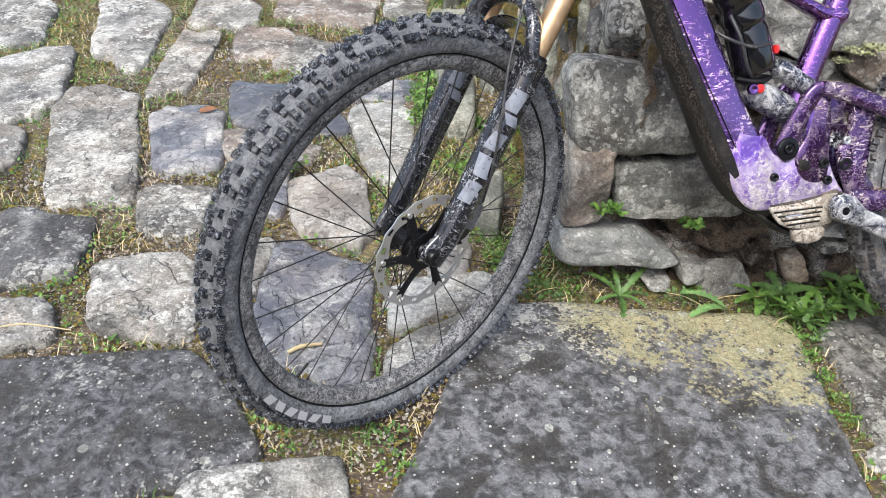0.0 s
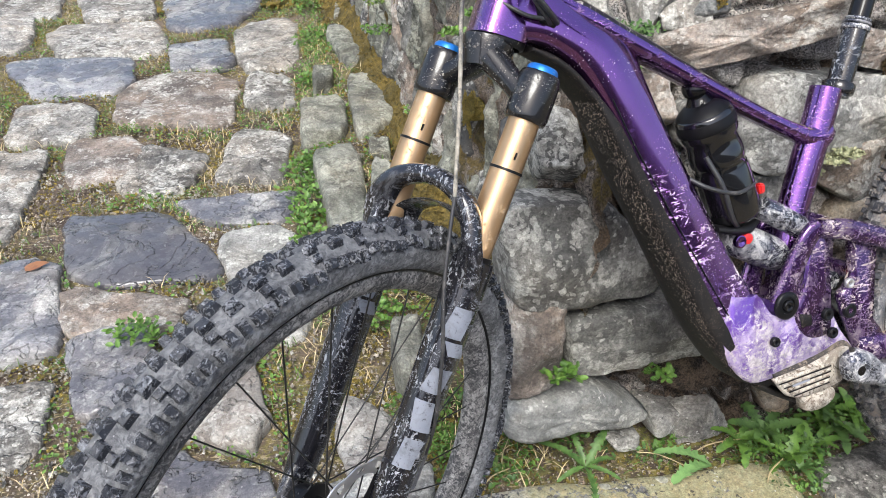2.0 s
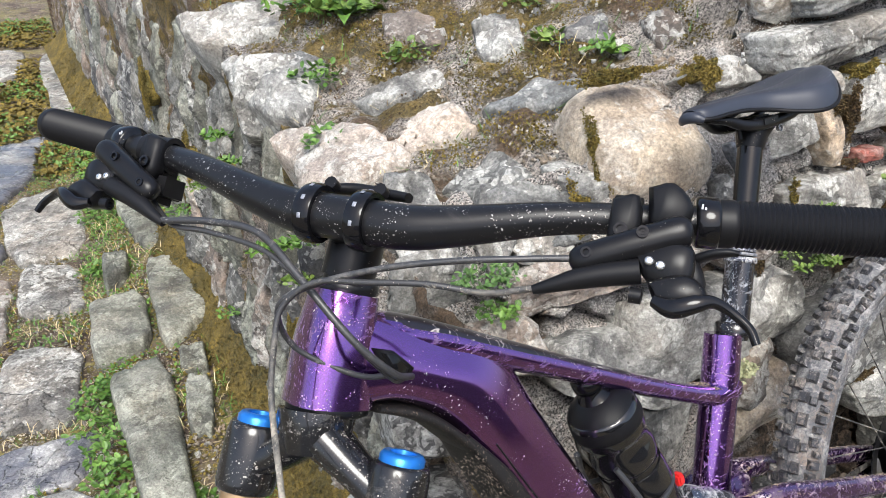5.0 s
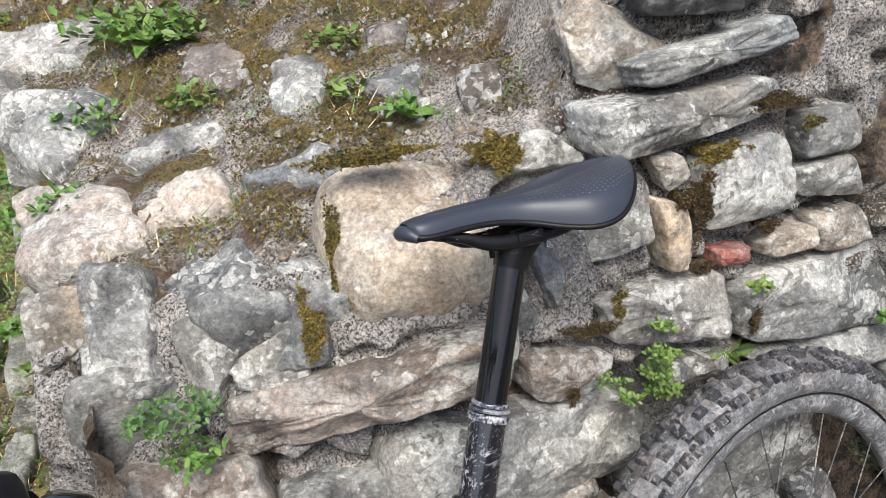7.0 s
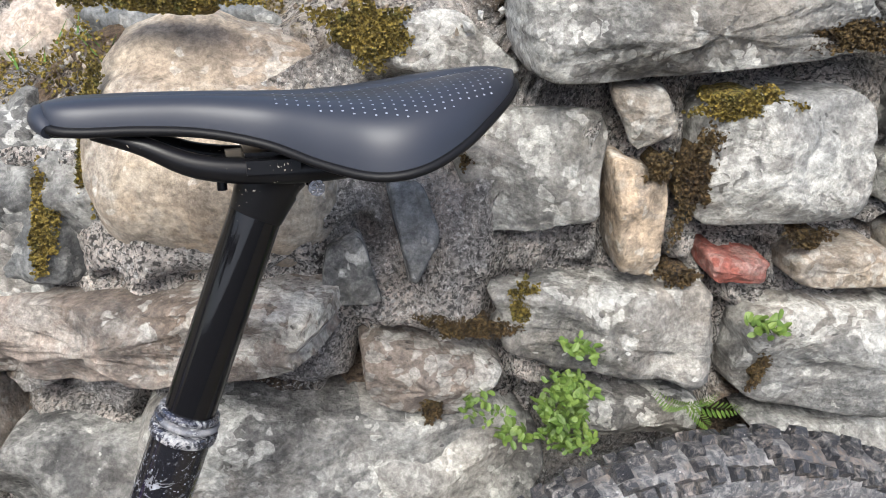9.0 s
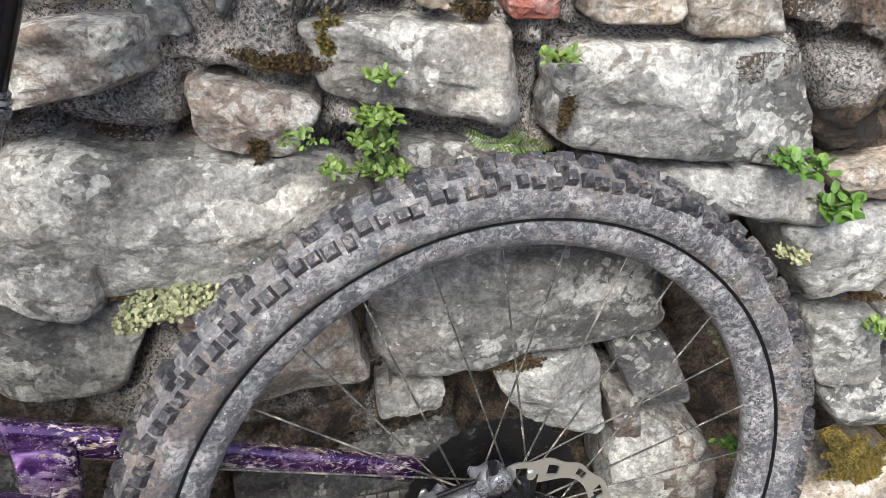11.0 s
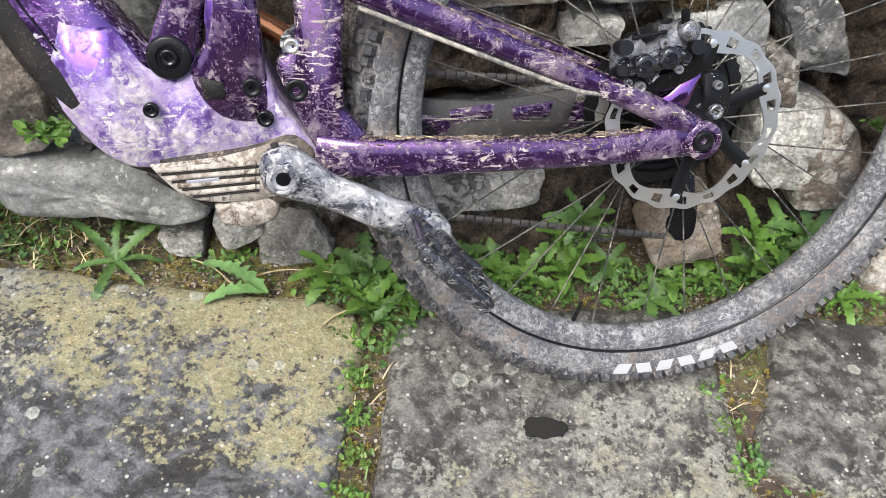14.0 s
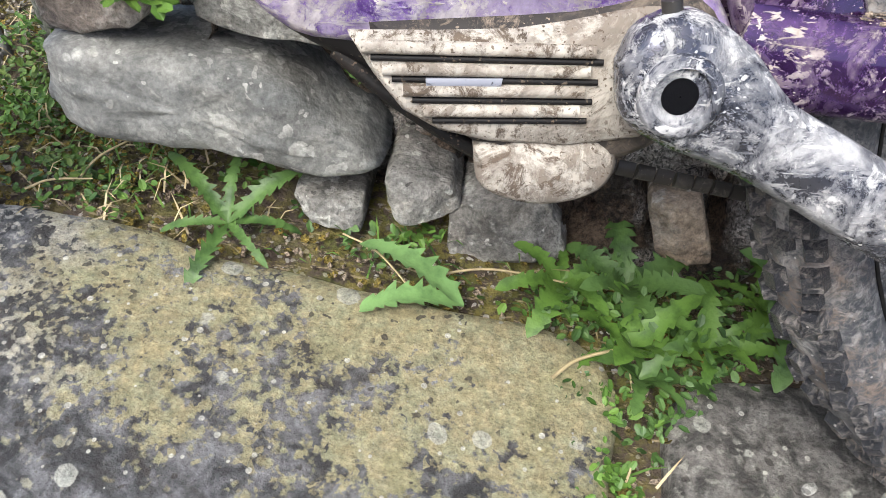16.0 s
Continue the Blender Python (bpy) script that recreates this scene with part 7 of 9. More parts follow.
fork_part("shifter_body", block(0.020, -0.212, 0.748, 0.045, 0.05, 0.03, 0.22), M_GRIP, "", shifter)
# small display behind the stem
fork_part("display_mount", sweep([(0.010, -0.050, 0.768, 0.006, 0.004), (0.000, -0.020, 0.774, 0.008, 0.005), (0.006, 0.030, 0.772, 0.006, 0.004)], 10, 2.5, 4, (0, 0, 1)), M_GRIP, "black clamp plate on the stem", stem)


def hose(pts, r, mat, label):
    return fork_part("brake_hose", sweep([(*p, r) for p in pts], 8, 2, 7, (0.3, 0.2, 0.9)), mat, label)


hose([(0.058, 0.160, 0.716), (0.060, 0.125, 0.706), (0.068, 0.085, 0.704), (0.072, 0.040, 0.697), (0.074, 0.002, 0.690), (0.073, -0.020, 0.668), (0.072, -0.020, 0.640), (0.071, -0.012, 0.600), (0.070, 0.012, 0.540), (0.068, 0.036, 0.475), (0.062, 0.056, 0.410)], 0.0024, M_FRONTHOSE, "thin dusty brake hose")
hose([(0.062, 0.056, 0.410), (0.056, 0.064, 0.365), (0.045, 0.074, 0.310), (0.028, 0.088, 0.25), (-0.005, 0.092, 0.17), (-0.040, 0.078, 0.115)], 0.0022, M_CABLE, "dark brake hose along the fork leg")
hose([(0.050, 0.190, 0.742), (0.064, 0.150, 0.733), (0.072, 0.100, 0.722), (0.074, 0.050, 0.708), (0.072, 0.002, 0.689), (0.070, -0.025, 0.668), (0.040, -0.022, 0.640), (0.012, 0.02, 0.628), (-0.01, 0.040, 0.632)], 0.0024, M_CABLE, "thin black control cable")
hose([(0.058, -0.160, 0.716), (0.058, -0.110, 0.722), (0.060, -0.062, 0.719), (0.062, -0.012, 0.688), (0.050, 0.030, 0.655), (0.020, 0.055, 0.636), (-0.022, 0.052, 0.634)], 0.0030, M_CABLE, "black brake hose into the frame")
hose([(0.030, -0.200, 0.735), (0.050, -0.154, 0.715), (0.054, -0.114, 0.714), (0.056, -0.057, 0.707), (0.056, -0.014, 0.686), (0.040, 0.028, 0.652), (0.012, 0.05, 0.632), (-0.018, 0.046, 0.630)], 0.0024, M_CABLE, "thin black shift cable")
part("brake_hose", sweep([(0.36, 0.066, 0.128, 0.0024), (0.24, 0.072, 0.082, 0.0024), (0.15, 0.073, 0.048, 0.0024), (0.115, 0.068, 0.040, 0.0024)], 8), M_PALEHOSE, bike, "mud-coated hose along the seatstay")
# ---- plants ----
def leaf_shape(length, width, lobes, curl, rnd, tip=0.0):
    """Vertices and faces of one blade along +x that rises and bends; lobes make the jagged edge of a dandelion."""
    rows = []
    if lobes:
        rows.append((0.0, 0.10, 0.0))
        for k in range(lobes):
            for part_of, wide, back in ((0.05, 0.52, 0.0), (0.55, 0.98, 0.06), (0.80, 0.66, 0.01)):
                t = 0.10 + 0.74 * (k + part_of) / lobes
                rows.append((t, wide * (0.45 + 0.6 * math.sin(math.pi * min(1.0, 0.15 + 0.85 * t))) * rnd.uniform(0.75, 1.15), back))
        rows += [(0.86, 0.62, 0.03), (0.93, 0.42, 0.0), (1.0, 0.02, 0.0)]
    else:
        rows = [(k / 8, math.sin(math.pi * min(1, 0.10 + 0.90 * k / 8) ** 0.8) ** 0.9 if k < 8 else 0.02, 0.0) for k in range(9)]
    verts, faces = [], []
    for t, wide, back in rows:
        w = width * wide
        x = length * t * (1 - 0.12 * curl * t)
        z = length * (0.24 * math.sin(t * 2.1) - 0.30 * curl * t * t) * 0.8
        xb = x - length * back
        verts += [(xb, -w / 2, z + 0.16 * w), (x, 0, z), (xb, w / 2 * rnd.uniform(0.8, 1.1), z + 0.16 * w)]
    for i in range(len(rows) - 1):
        a, b = 3 * i, 3 * (i + 1)
        faces += [(a, b, b + 1, a + 1), (a + 1, b + 1, b + 2, a + 2)]
    return verts, faces


def rosette(x, y, z, size, count, seed, mat, label, lobes=5, lean=0.0, name="dandelion", spread=360, turn=0, tilt=(0, 0), wide=(0.26, 0.38)):
    """A weed with separate leaves round one root."""
    rnd = random.Random(seed)
    root = tagged(new(name), label, "weed", "weeds at the foot of the wall")
    root.matrix_basis = Matrix.Translation((x, y, z)) @ pose(0, 0, 0, tilt[0], tilt[1], 0)
    for i in range(count):
        ln = size * rnd.uniform(0.65, 1.15)
        verts, faces = leaf_shape(ln, ln * rnd.uniform(*wide), lobes, rnd.uniform(0.6, 1.25), rnd)
        ob = mesh_part("leaf", verts, faces, mat, root)
        ob.matrix_basis = pose(0, 0, 0.002, rnd.uniform(-15, 15), rnd.uniform(-20, 10) - lean * rnd.random(), turn + spread * i / count + rnd.uniform(-14, 14))
    return root


def sprig(verts, faces, origin, m, rnd, size, wide=0.55):
    """Adds a small oval leaflet."""
    base = len(verts)
    for px, py, pz in ((0, 0, 0), (0.35, wide / 2, 0.06), (0.8, wide * 0.42, 0.1), (1.0, 0, 0.05), (0.8, -wide * 0.42, 0.1), (0.35, -wide / 2, 0.06), (0.5, 0, 0.02)):
        verts.append(tuple(origin + m @ Vector((px * size, py * size, pz * size))))
    faces += [(base, base + 1, base + 6), (base + 1, base + 2, base + 6), (base + 2, base + 3, base + 6), (base + 3, base + 4, base + 6), (base + 4, base + 5, base + 6), (base + 5, base, base + 6)]


def bush(name, x, y, z, spread, count, size, seed, mat, label, category="weed", height=1.0, out=(0, 0, 1), group="", wide=0.55):
    """A clump of many small leaflets on thin stems; one object of stuff."""
    rnd = random.Random(seed)
    verts, faces = [], []
    outv = Vector(out)
    for i in range(count):
        a, r = rnd.uniform(0, 2 * math.pi), spread * math.sqrt(rnd.random())
        h = rnd.random() ** 1.3 * height * spread * (1.1 - 0.6 * r / spread)
        o = Vector((x + r * math.cos(a), y + 0.7 * r * math.sin(a), z)) + outv * h
        m = Euler((rnd.uniform(-0.7, 0.7), rnd.uniform(-0.9, 0.5), rnd.uniform(0, 6.28))).to_matrix()
        sprig(verts, faces, o, m, rnd, size * rnd.uniform(0.6, 1.3), wide)
    return tagged(mesh_part(name, verts, faces, mat, None, "", False), label, category, kind="stuff")


def scatter_green(name, boxes, count, size, seed, mat, label, thresh, f=5.0, gap=0.004, zmax=0.02, wide=0.6, blade=False):
    """Small leaves or blades in the joints of the paving, thick where the noise is high."""
    rnd = random.Random(seed)
    verts, faces = [], []
    made = tries = 0
    area = [(b[1] - b[0]) * (b[3] - b[2]) * b[4] for b in boxes]
    while made < count and tries < count * 14:
        tries += 1
        b = rnd.choices(boxes, area)[0]
        x, y = rnd.uniform(b[0], b[1]), rnd.uniform(b[2], b[3])
        if noise.noise(Vector((x * f, y * f, seed))) < thresh or not is_free(x, y, gap):
            continue
        if y > wall_y(x, 0.02) - 0.0 and x > wall_side(y) - 0.0:
            continue
        made += 1
        z0 = -0.008 + 0.075 * clamp((x + 1.02) / 0.25, 0, 1) * clamp((y - 0.85) / 0.3, 0, 1)
        o = Vector((x, y, z0 + rnd.random() * zmax))
        if blade:
            a, ln, w = rnd.uniform(0, 6.28), size * rnd.uniform(0.5, 1.4), 0.0011
            d = Vector((math.cos(a), math.sin(a), rnd.uniform(0.4, 2.2))).normalized()
            q = Vector((-math.sin(a), math.cos(a), 0)) * w
            base = len(verts)
            verts += [tuple(o - q), tuple(o + q), tuple(o + d * ln * 0.6 + q * 0.8), tuple(o + d * ln * 0.6 - q * 0.8), tuple(o + d * ln + Vector((0, 0, -ln * 0.25)) + Vector((math.cos(a), math.sin(a), 0)) * ln * 0.2)]
            faces += [(base, base + 1, base + 2, base + 3), (base + 3, base + 2, base + 4)]
        else:
            m = Euler((rnd.uniform(-0.5, 0.5), rnd.uniform(-0.8, 0.3), rnd.uniform(0, 6.28))).to_matrix()
            sprig(verts, faces, o, m, rnd, size * rnd.uniform(0.5, 1.4), wide)
    return tagged(mesh_part(name, verts, faces, mat, None, "", False), label, "ground cover", kind="stuff")


JOINTS = [(-2.5, -0.85, -0.25, 3.2, 1.0), (-0.95, -0.55, 0.3, 2.6, 1.2), (-0.72, 1.05, -0.2, 0.52, 0.5)]
scatter_green("grass", JOINTS, 4200, 0.026, 5, M_LEAF, "short green grass in the paving joints", -0.05, 4.0, 0.004, 0.004, blade=True)
scatter_green("clover", JOINTS, 8500, 0.0095, 6, M_LEAF, "tiny green weeds in the paving joints", 0.02, 4.0, 0.002, 0.02)
scatter_green("dry_grass", JOINTS, 3000, 0.035, 7, M_STRAW, "dry straw coloured grass in the joints", 0.0, 3.0, 0.0, 0.004, blade=True)
scatter_green("moss", JOINTS, 17000, 0.008, 8, M_MOSS, "low olive moss in the paving joints", -0.15, 6.0, -0.004, 0.006, 0.9)

FAR = [(-1.9, -0.78, 3.0, 6.0, 1.0)]
scatter_green("moss", FAR, 7000, 0.020, 9, M_MOSS, "olive moss on the far paving", -0.2, 3.0, -0.02, 0.012, 0.9)
scatter_green("clover", FAR, 2500, 0.018, 10, M_LEAF, "green weeds on the far paving", 0.0, 2.0, 0.0, 0.03)


def gravel(count, seed, boxes, size, mat, label, lift=0.0):
    rnd = random.Random(seed)
    verts, faces = [], []
    for i in range(count):
        b = rnd.choice(boxes)
        x, y = rnd.uniform(b[0], b[1]), rnd.uniform(b[2], b[3])
        if not is_free(x, y, -0.004) or (y > wall_y(x, 0.02) and x > wall_side(y)):
            continue
        r = size * rnd.uniform(0.4, 1.3)
        z = -0.012 + lift + 0.075 * clamp((x + 1.02) / 0.25, 0, 1) * clamp((y - 0.85) / 0.3, 0, 1)
        base = len(verts)
        m = Euler((rnd.uniform(0, 6), rnd.uniform(0, 6), rnd.uniform(0, 6))).to_matrix()
        for v in ((1, 0, 0), (-0.9, 0.1, 0), (0, 0.8, 0.1), (0.1, -0.85, 0), (0, 0.1, 0.65), (0.1, 0, -0.6)):
            verts.append(tuple(Vector((x, y, z)) + m @ (Vector(v) * r * rnd.uniform(0.75, 1.2))))
        faces += [(base + 0, base + 2, base + 4), (base + 2, base + 1, base + 4), (base + 1, base + 3, base + 4), (base + 3, base, base + 4), (base + 2, base, base + 5), (base + 1, base + 2, base + 5), (base + 3, base + 1, base + 5), (base, base + 3, base + 5)]
    return tagged(mesh_part("gravel", verts, faces, mat, None, "", False), label, "gravel", kind="stuff")


gravel(24000, 11, [(-2.5, -0.8, -0.3, 3.2), (-2.0, -0.7, -0.2, 1.6)], 0.0052, STONE["tan"], "small tan grit in the paving joints", 0.006)
gravel(900, 12, [(-2.0, -0.7, -0.2, 2.0)], 0.010, STONE["pale"], "pale pebbles among the paving stones")

gravel(5000, 13, [(-0.7, 1.0, -0.1, 0.5)], 0.0045, M_CRUST, "brown crumbs of earth along the wall foot", 0.006)

# weeds at the foot of the wall
rosette(-0.466, 0.345, 0.006, 0.105, 7, 21, M_LEAFDARK, "green dandelion rosette on bare soil by the slab", 7, 4, wide=(0.16, 0.22))
rosette(-0.235, 0.310, 0.010, 0.105, 2, 22, M_LEAFPALE, "pale toothed dandelion leaves lying over the slab", 6, 0, "dandelion", 50, 165)
rnd = random.Random(33)
for i, (x, y, size) in enumerate(((-0.10, 0.375, 0.09), (-0.03, 0.350, 0.085), (-0.11, 0.285, 0.075), (-0.05, 0.270, 0.07), (-0.16, 0.370, 0.075), (0.02, 0.40, 0.075), (0.08, 0.375, 0.07), (0.15, 0.385, 0.08), (0.235, 0.395, 0.08), (0.32, 0.385, 0.085), (0.37, 0.405, 0.08), (0.43, 0.42, 0.075), (0.50, 0.43, 0.08), (0.55, 0.405, 0.07), (0.64, 0.405, 0.07), (0.79, 0.40, 0.065), (0.86, 0.385, 0.06), (0.93, 0.36, 0.06))):
    rosette(x + rnd.uniform(-0.03, 0.03), y + rnd.uniform(-0.025, 0.015), 0.004, size * rnd.uniform(0.7, 1.1), 7, 40 + 2 * i, M_LEAF if i % 3 else M_LEAFDARK, "lush green toothed weed between wall and slab", rnd.choice((4, 5, 6, 5)), rnd.uniform(10, 45), tilt=(rnd.uniform(-14, 14), rnd.uniform(-14, 14)))
    for k in range(2):
        bush("weed", x + rnd.uniform(-0.045, 0.045), y + rnd.uniform(-0.035, 0.012), -0.004, size * rnd.uniform(0.25, 0.5), 34, rnd.uniform(0.006, 0.011), 500 + 2 * i + k, M_LEAF if (i + k) % 2 else M_LEAFDARK, "leafy green weed clump between wall and slab", "weed", 0.7, (0, 0, 1), "", 0.5)
for i, (x, y, s, c) in enumerate(((-0.33, 0.360, 0.030, 60), (-0.295, 0.375, 0.035, 70), (-0.04, 0.31, 0.06, 220), (-0.09, 0.34, 0.055, 200), (-0.01, 0.36, 0.05, 160), (-0.10, 0.205, 0.024, 40), (-0.105, 0.12, 0.02, 26), (-0.11, 0.03, 0.02, 26), (-0.635, 0.35, 0.04, 80), (-0.72, 0.45, 0.05, 120), (-0.70, 0.55, 0.05, 110), (0.405, 0.225, 0.025, 50), (0.44, 0.12, 0.028, 55), (0.42, 0.03, 0.03, 60), (0.28, 0.405, 0.05, 110), (0.60, 0.42, 0.04, 80), (-0.955, -0.07, 0.045, 90), (-0.93, -0.13, 0.04, 70), (-1.0, -0.05, 0.035, 60), (-0.47, 0.42, 0.035, 60), (-0.13, 0.33, 0.05, 170), (0.05, 0.385, 0.045, 130), (0.12, 0.40, 0.045, 130), (0.20, 0.41, 0.045, 130), (0.36, 0.40, 0.045, 130), (0.46, 0.42, 0.045, 120), (0.53, 0.42, 0.04, 100), (0.70, 0.42, 0.045, 110), (0.83, 0.40, 0.05, 130), (0.90, 0.375, 0.05, 130), (-0.07, 0.235, 0.026, 60), (-0.115, 0.16, 0.02, 30), (-0.39, 0.40, 0.03, 50))):
    bush("weed", x, y, -0.006, s, int(c * 0.62), 0.0105, 70 + i, M_LEAF if i % 2 else M_LEAFDARK, "small bright green weed clump in a joint", "weed", 0.75, (0, 0, 1), "weed clumps in the joints")
for i, (x, y, s) in enumerate(((-0.905, 2.49, 0.07), (-0.89, 1.78, 0.06), (-0.93, 1.27, 0.07), (-0.92, 1.05, 0.06), (-0.80, 1.05, 0.05), (-0.66, 1.04, 0.05), (-0.63, 2.60, 0.08), (-0.94, 1.5, 0.05), (-0.93, 2.1, 0.05), (-0.80, 0.80, 0.05), (-0.895, 3.05, 0.09), (-0.865, 2.55, 0.07), (-0.855, 2.08, 0.06), (-0.86, 1.76, 0.07), (-0.95, 1.46, 0.07), (-0.955, 1.35, 0.07), (-0.94, 1.20, 0.06), (-0.945, 1.10, 0.05), (-0.64, 1.02, 0.05), (-0.815, 1.06, 0.05), (-0.99, 3.55, 0.1), (-0.91, 2.9, 0.07), (-1.31, 0.80, 0.06))):
    bush("weed", x, y, 0.03, s, 130, 0.016, 110 + i, M_LEAF, "green weed growing along the kerb stones", "weed", 0.9, (0, 0, 1), "weeds along the kerb")

for i, (x, y, z, size) in enumerate(((0.22, 0.455, 0.075, 0.06), (0.19, 0.445, 0.05, 0.06), (0.06, 0.42, 0.01, 0.07), (0.10, 0.39, 0.01, 0.06), (0.27, 0.42, 0.02, 0.06), (0.49, 0.455, 0.07, 0.08), (0.53, 0.45, 0.06, 0.09), (0.50, 0.44, 0.02, 0.08), (0.57, 0.46, 0.08, 0.08))):
    rosette(x, y, z, size, 6, 600 + i, M_LEAF if i % 2 else M_LEAFDARK, "green toothed weed at the wall foot", 5, 35, tilt=(20, 0))
    bush("weed", x + 0.02, y - 0.01, z - 0.01, size * 0.55, 70, 0.010, 620 + i, M_LEAF, "leafy green weed at the wall foot", "weed", 0.9)
for i, (x, y, s, c) in enumerate(((-0.735, 0.48, 0.045, 170), (-0.77, 0.54, 0.045, 150), (-0.70, 0.425, 0.04, 150), (-0.64, 0.375, 0.03, 90), (-0.615, 0.56, 0.03, 60), (-0.084, 0.13, 0.022, 60), (-0.08, 0.075, 0.022, 60), (-0.09, 0.185, 0.022, 55), (-0.075, 0.02, 0.02, 50), (0.413, 0.165, 0.024, 60), (0.392, 0.215, 0.022, 55), (0.425, 0.10, 0.022, 50))):
    bush("weed", x, y, 0.0, s, c, 0.0085, 640 + i, M_LIME if i % 3 == 0 else M_LEAF, "small bright green weed clump in a joint", "weed", 0.8)

# plants on the wall
wall_out = (0.0, -0.9, 0.35)
for i, (x, y, z, s, c, sz, mt, lab) in enumerate((
        (0.056, 0.535, 0.700, 0.020, 60, 0.007, M_LIME, "lime green leafy plant in a wall joint"),
        (0.120, 0.535, 0.725, 0.020, 150, 0.0072, M_LIME, "lime green leafy plant in a wall joint"),
        (0.128, 0.530, 0.675, 0.022, 190, 0.0072, M_LIME, "lime green leafy plant in a wall joint"),
        (0.124, 0.545, 0.757, 0.014, 70, 0.0075, M_LIME, "lime green leafy plant in a wall joint"),
        (0.119, 0.535, 0.700, 0.020, 150, 0.0078, M_LIME, "lime green leafy plant in a wall joint"),
        (0.085, 0.530, 0.672, 0.013, 45, 0.009, M_LIME, "lime green leafy plant in a wall joint"),
        (0.275, 0.560, 0.772, 0.016, 55, 0.009, M_LIME, "small green plant under the red stone"),
        (0.533, 0.555, 0.672, 0.030, 60, 0.015, M_LEAF, "small green plant in a wall joint"),
        (0.600, 0.550, 0.625, 0.026, 45, 0.020, M_LEAF, "small green plant in a wall joint"),
        (0.712, 0.515, 0.470, 0.022, 45, 0.012, M_LIME, "small lime plant in a wall joint"),
        (0.575, 0.480, 0.290, 0.020, 30, 0.014, M_LEAF, "small green plant in a wall joint"),
        (-0.335, 0.400, 0.180, 0.022, 45, 0.016, M_LEAF, "small green plant between wall stones"),
        (-0.520, 0.400, 0.210, 0.030, 60, 0.018, M_LEAF, "green leafy plant between wall stones"),
        (-0.415, 0.600, 0.735, 0.045, 200, 0.009, M_LEAFDARK, "thyme-like plant hanging on the wall"),
        (-0.40, 0.585, 0.690, 0.032, 130, 0.009, M_LEAF, "thyme-like plant hanging on the wall"))):
    bush("wall_plant", x, y, z, s, c, sz, 150 + i, mt, lab, "plant", 1.2, wall_out, "plants on the wall")
fern = tagged(new("fern"), "small green fern frond in a wall joint", "fern", "plants on the wall")
fern.matrix_basis = Matrix.Translation((0.232, 0.546, 0.690)) @ pose(0, 0, 0, 82, 0, 0)
for turn, length in ((12, 0.052), (-28, 0.036), (165, 0.040), (48, 0.030)):
    verts, faces = [], []
    for k in range(13):
        for side in (1, -1):
            t = k / 13
            size = length * 0.21 * math.sin(math.pi * (0.22 + 0.75 * t))
            sprig(verts, faces, Vector((length * t, -0.25 * length * t * t, 0.006 * math.sin(3 * t))), Euler((0.15, -0.2, side * 1.15)).to_matrix(), random, size, 0.27)
    frond = mesh_part("frond", verts, faces, M_LIME, fern, "", False)
    frond.matrix_basis = pose(0, 0, 0, 0, 0, turn)
for i, (x, y, z, s, c) in enumerate(((-0.075, 0.490, 0.545, 0.030, 150), (-0.045, 0.488, 0.555, 0.026, 120), (-0.100, 0.485, 0.525, 0.018, 70), (0.525, 0.510, 0.470, 0.030, 110), (0.548, 0.505, 0.440, 0.022, 80), (0.570, 0.535, 0.565, 0.018, 60), (0.72, 0.445, 0.140, 0.024, 90))):
    bush("sedum", x, y, z, s, c * 3, 0.0052, 180 + i, M_SEDUM, "pale yellowish sedum cushion on the wall", "plant", 0.9, wall_out, "sedum on the wall", 0.8)

# moss cushions in joints of the wall
def cushion(x, y, z, w, h, seed, mat, face="front", label="brown moss cushion in a wall joint"):
    """A low pad under a pile of tiny leaflets, ragged at its rim."""
    rnd = random.Random(seed)
    depth = min(0.008, 0.16 * min(w, h))
    verts, faces = stone_mesh(square(w * 0.5, h * 0.5), depth * 0.6, 0.02, seed, 2.4, 28, 2.2, 2.2)
    for k in range(int(clamp(w * h * 700000, 300, 6000))):
        t, r = rnd.uniform(0, 6.28), math.sqrt(rnd.random()) * rnd.uniform(0.8, 1.12)
        r *= 0.8 + 0.9 * noise.noise(Vector((math.cos(t) * 1.7, math.sin(t) * 1.7, seed * 0.7)))
        o = Vector((w / 2 * r * math.cos(t), h / 2 * r * math.sin(t), depth * (1.0 - 0.8 * min(1, r) ** 2) * rnd.uniform(0.5, 1.2)))
        m = Euler((rnd.uniform(-0.9, 0.9), rnd.uniform(-1.4, 0.2), rnd.uniform(0, 6.28))).to_matrix()
        sprig(verts, faces, o, m, rnd, 0.0031 * rnd.uniform(0.6, 1.4), 0.7)
    ob = tagged(mesh_part("moss", verts, faces, mat, None, "", False), label, "moss", kind="stuff")
    ob.matrix_basis = face_of(face, x, y, z)
    return ob


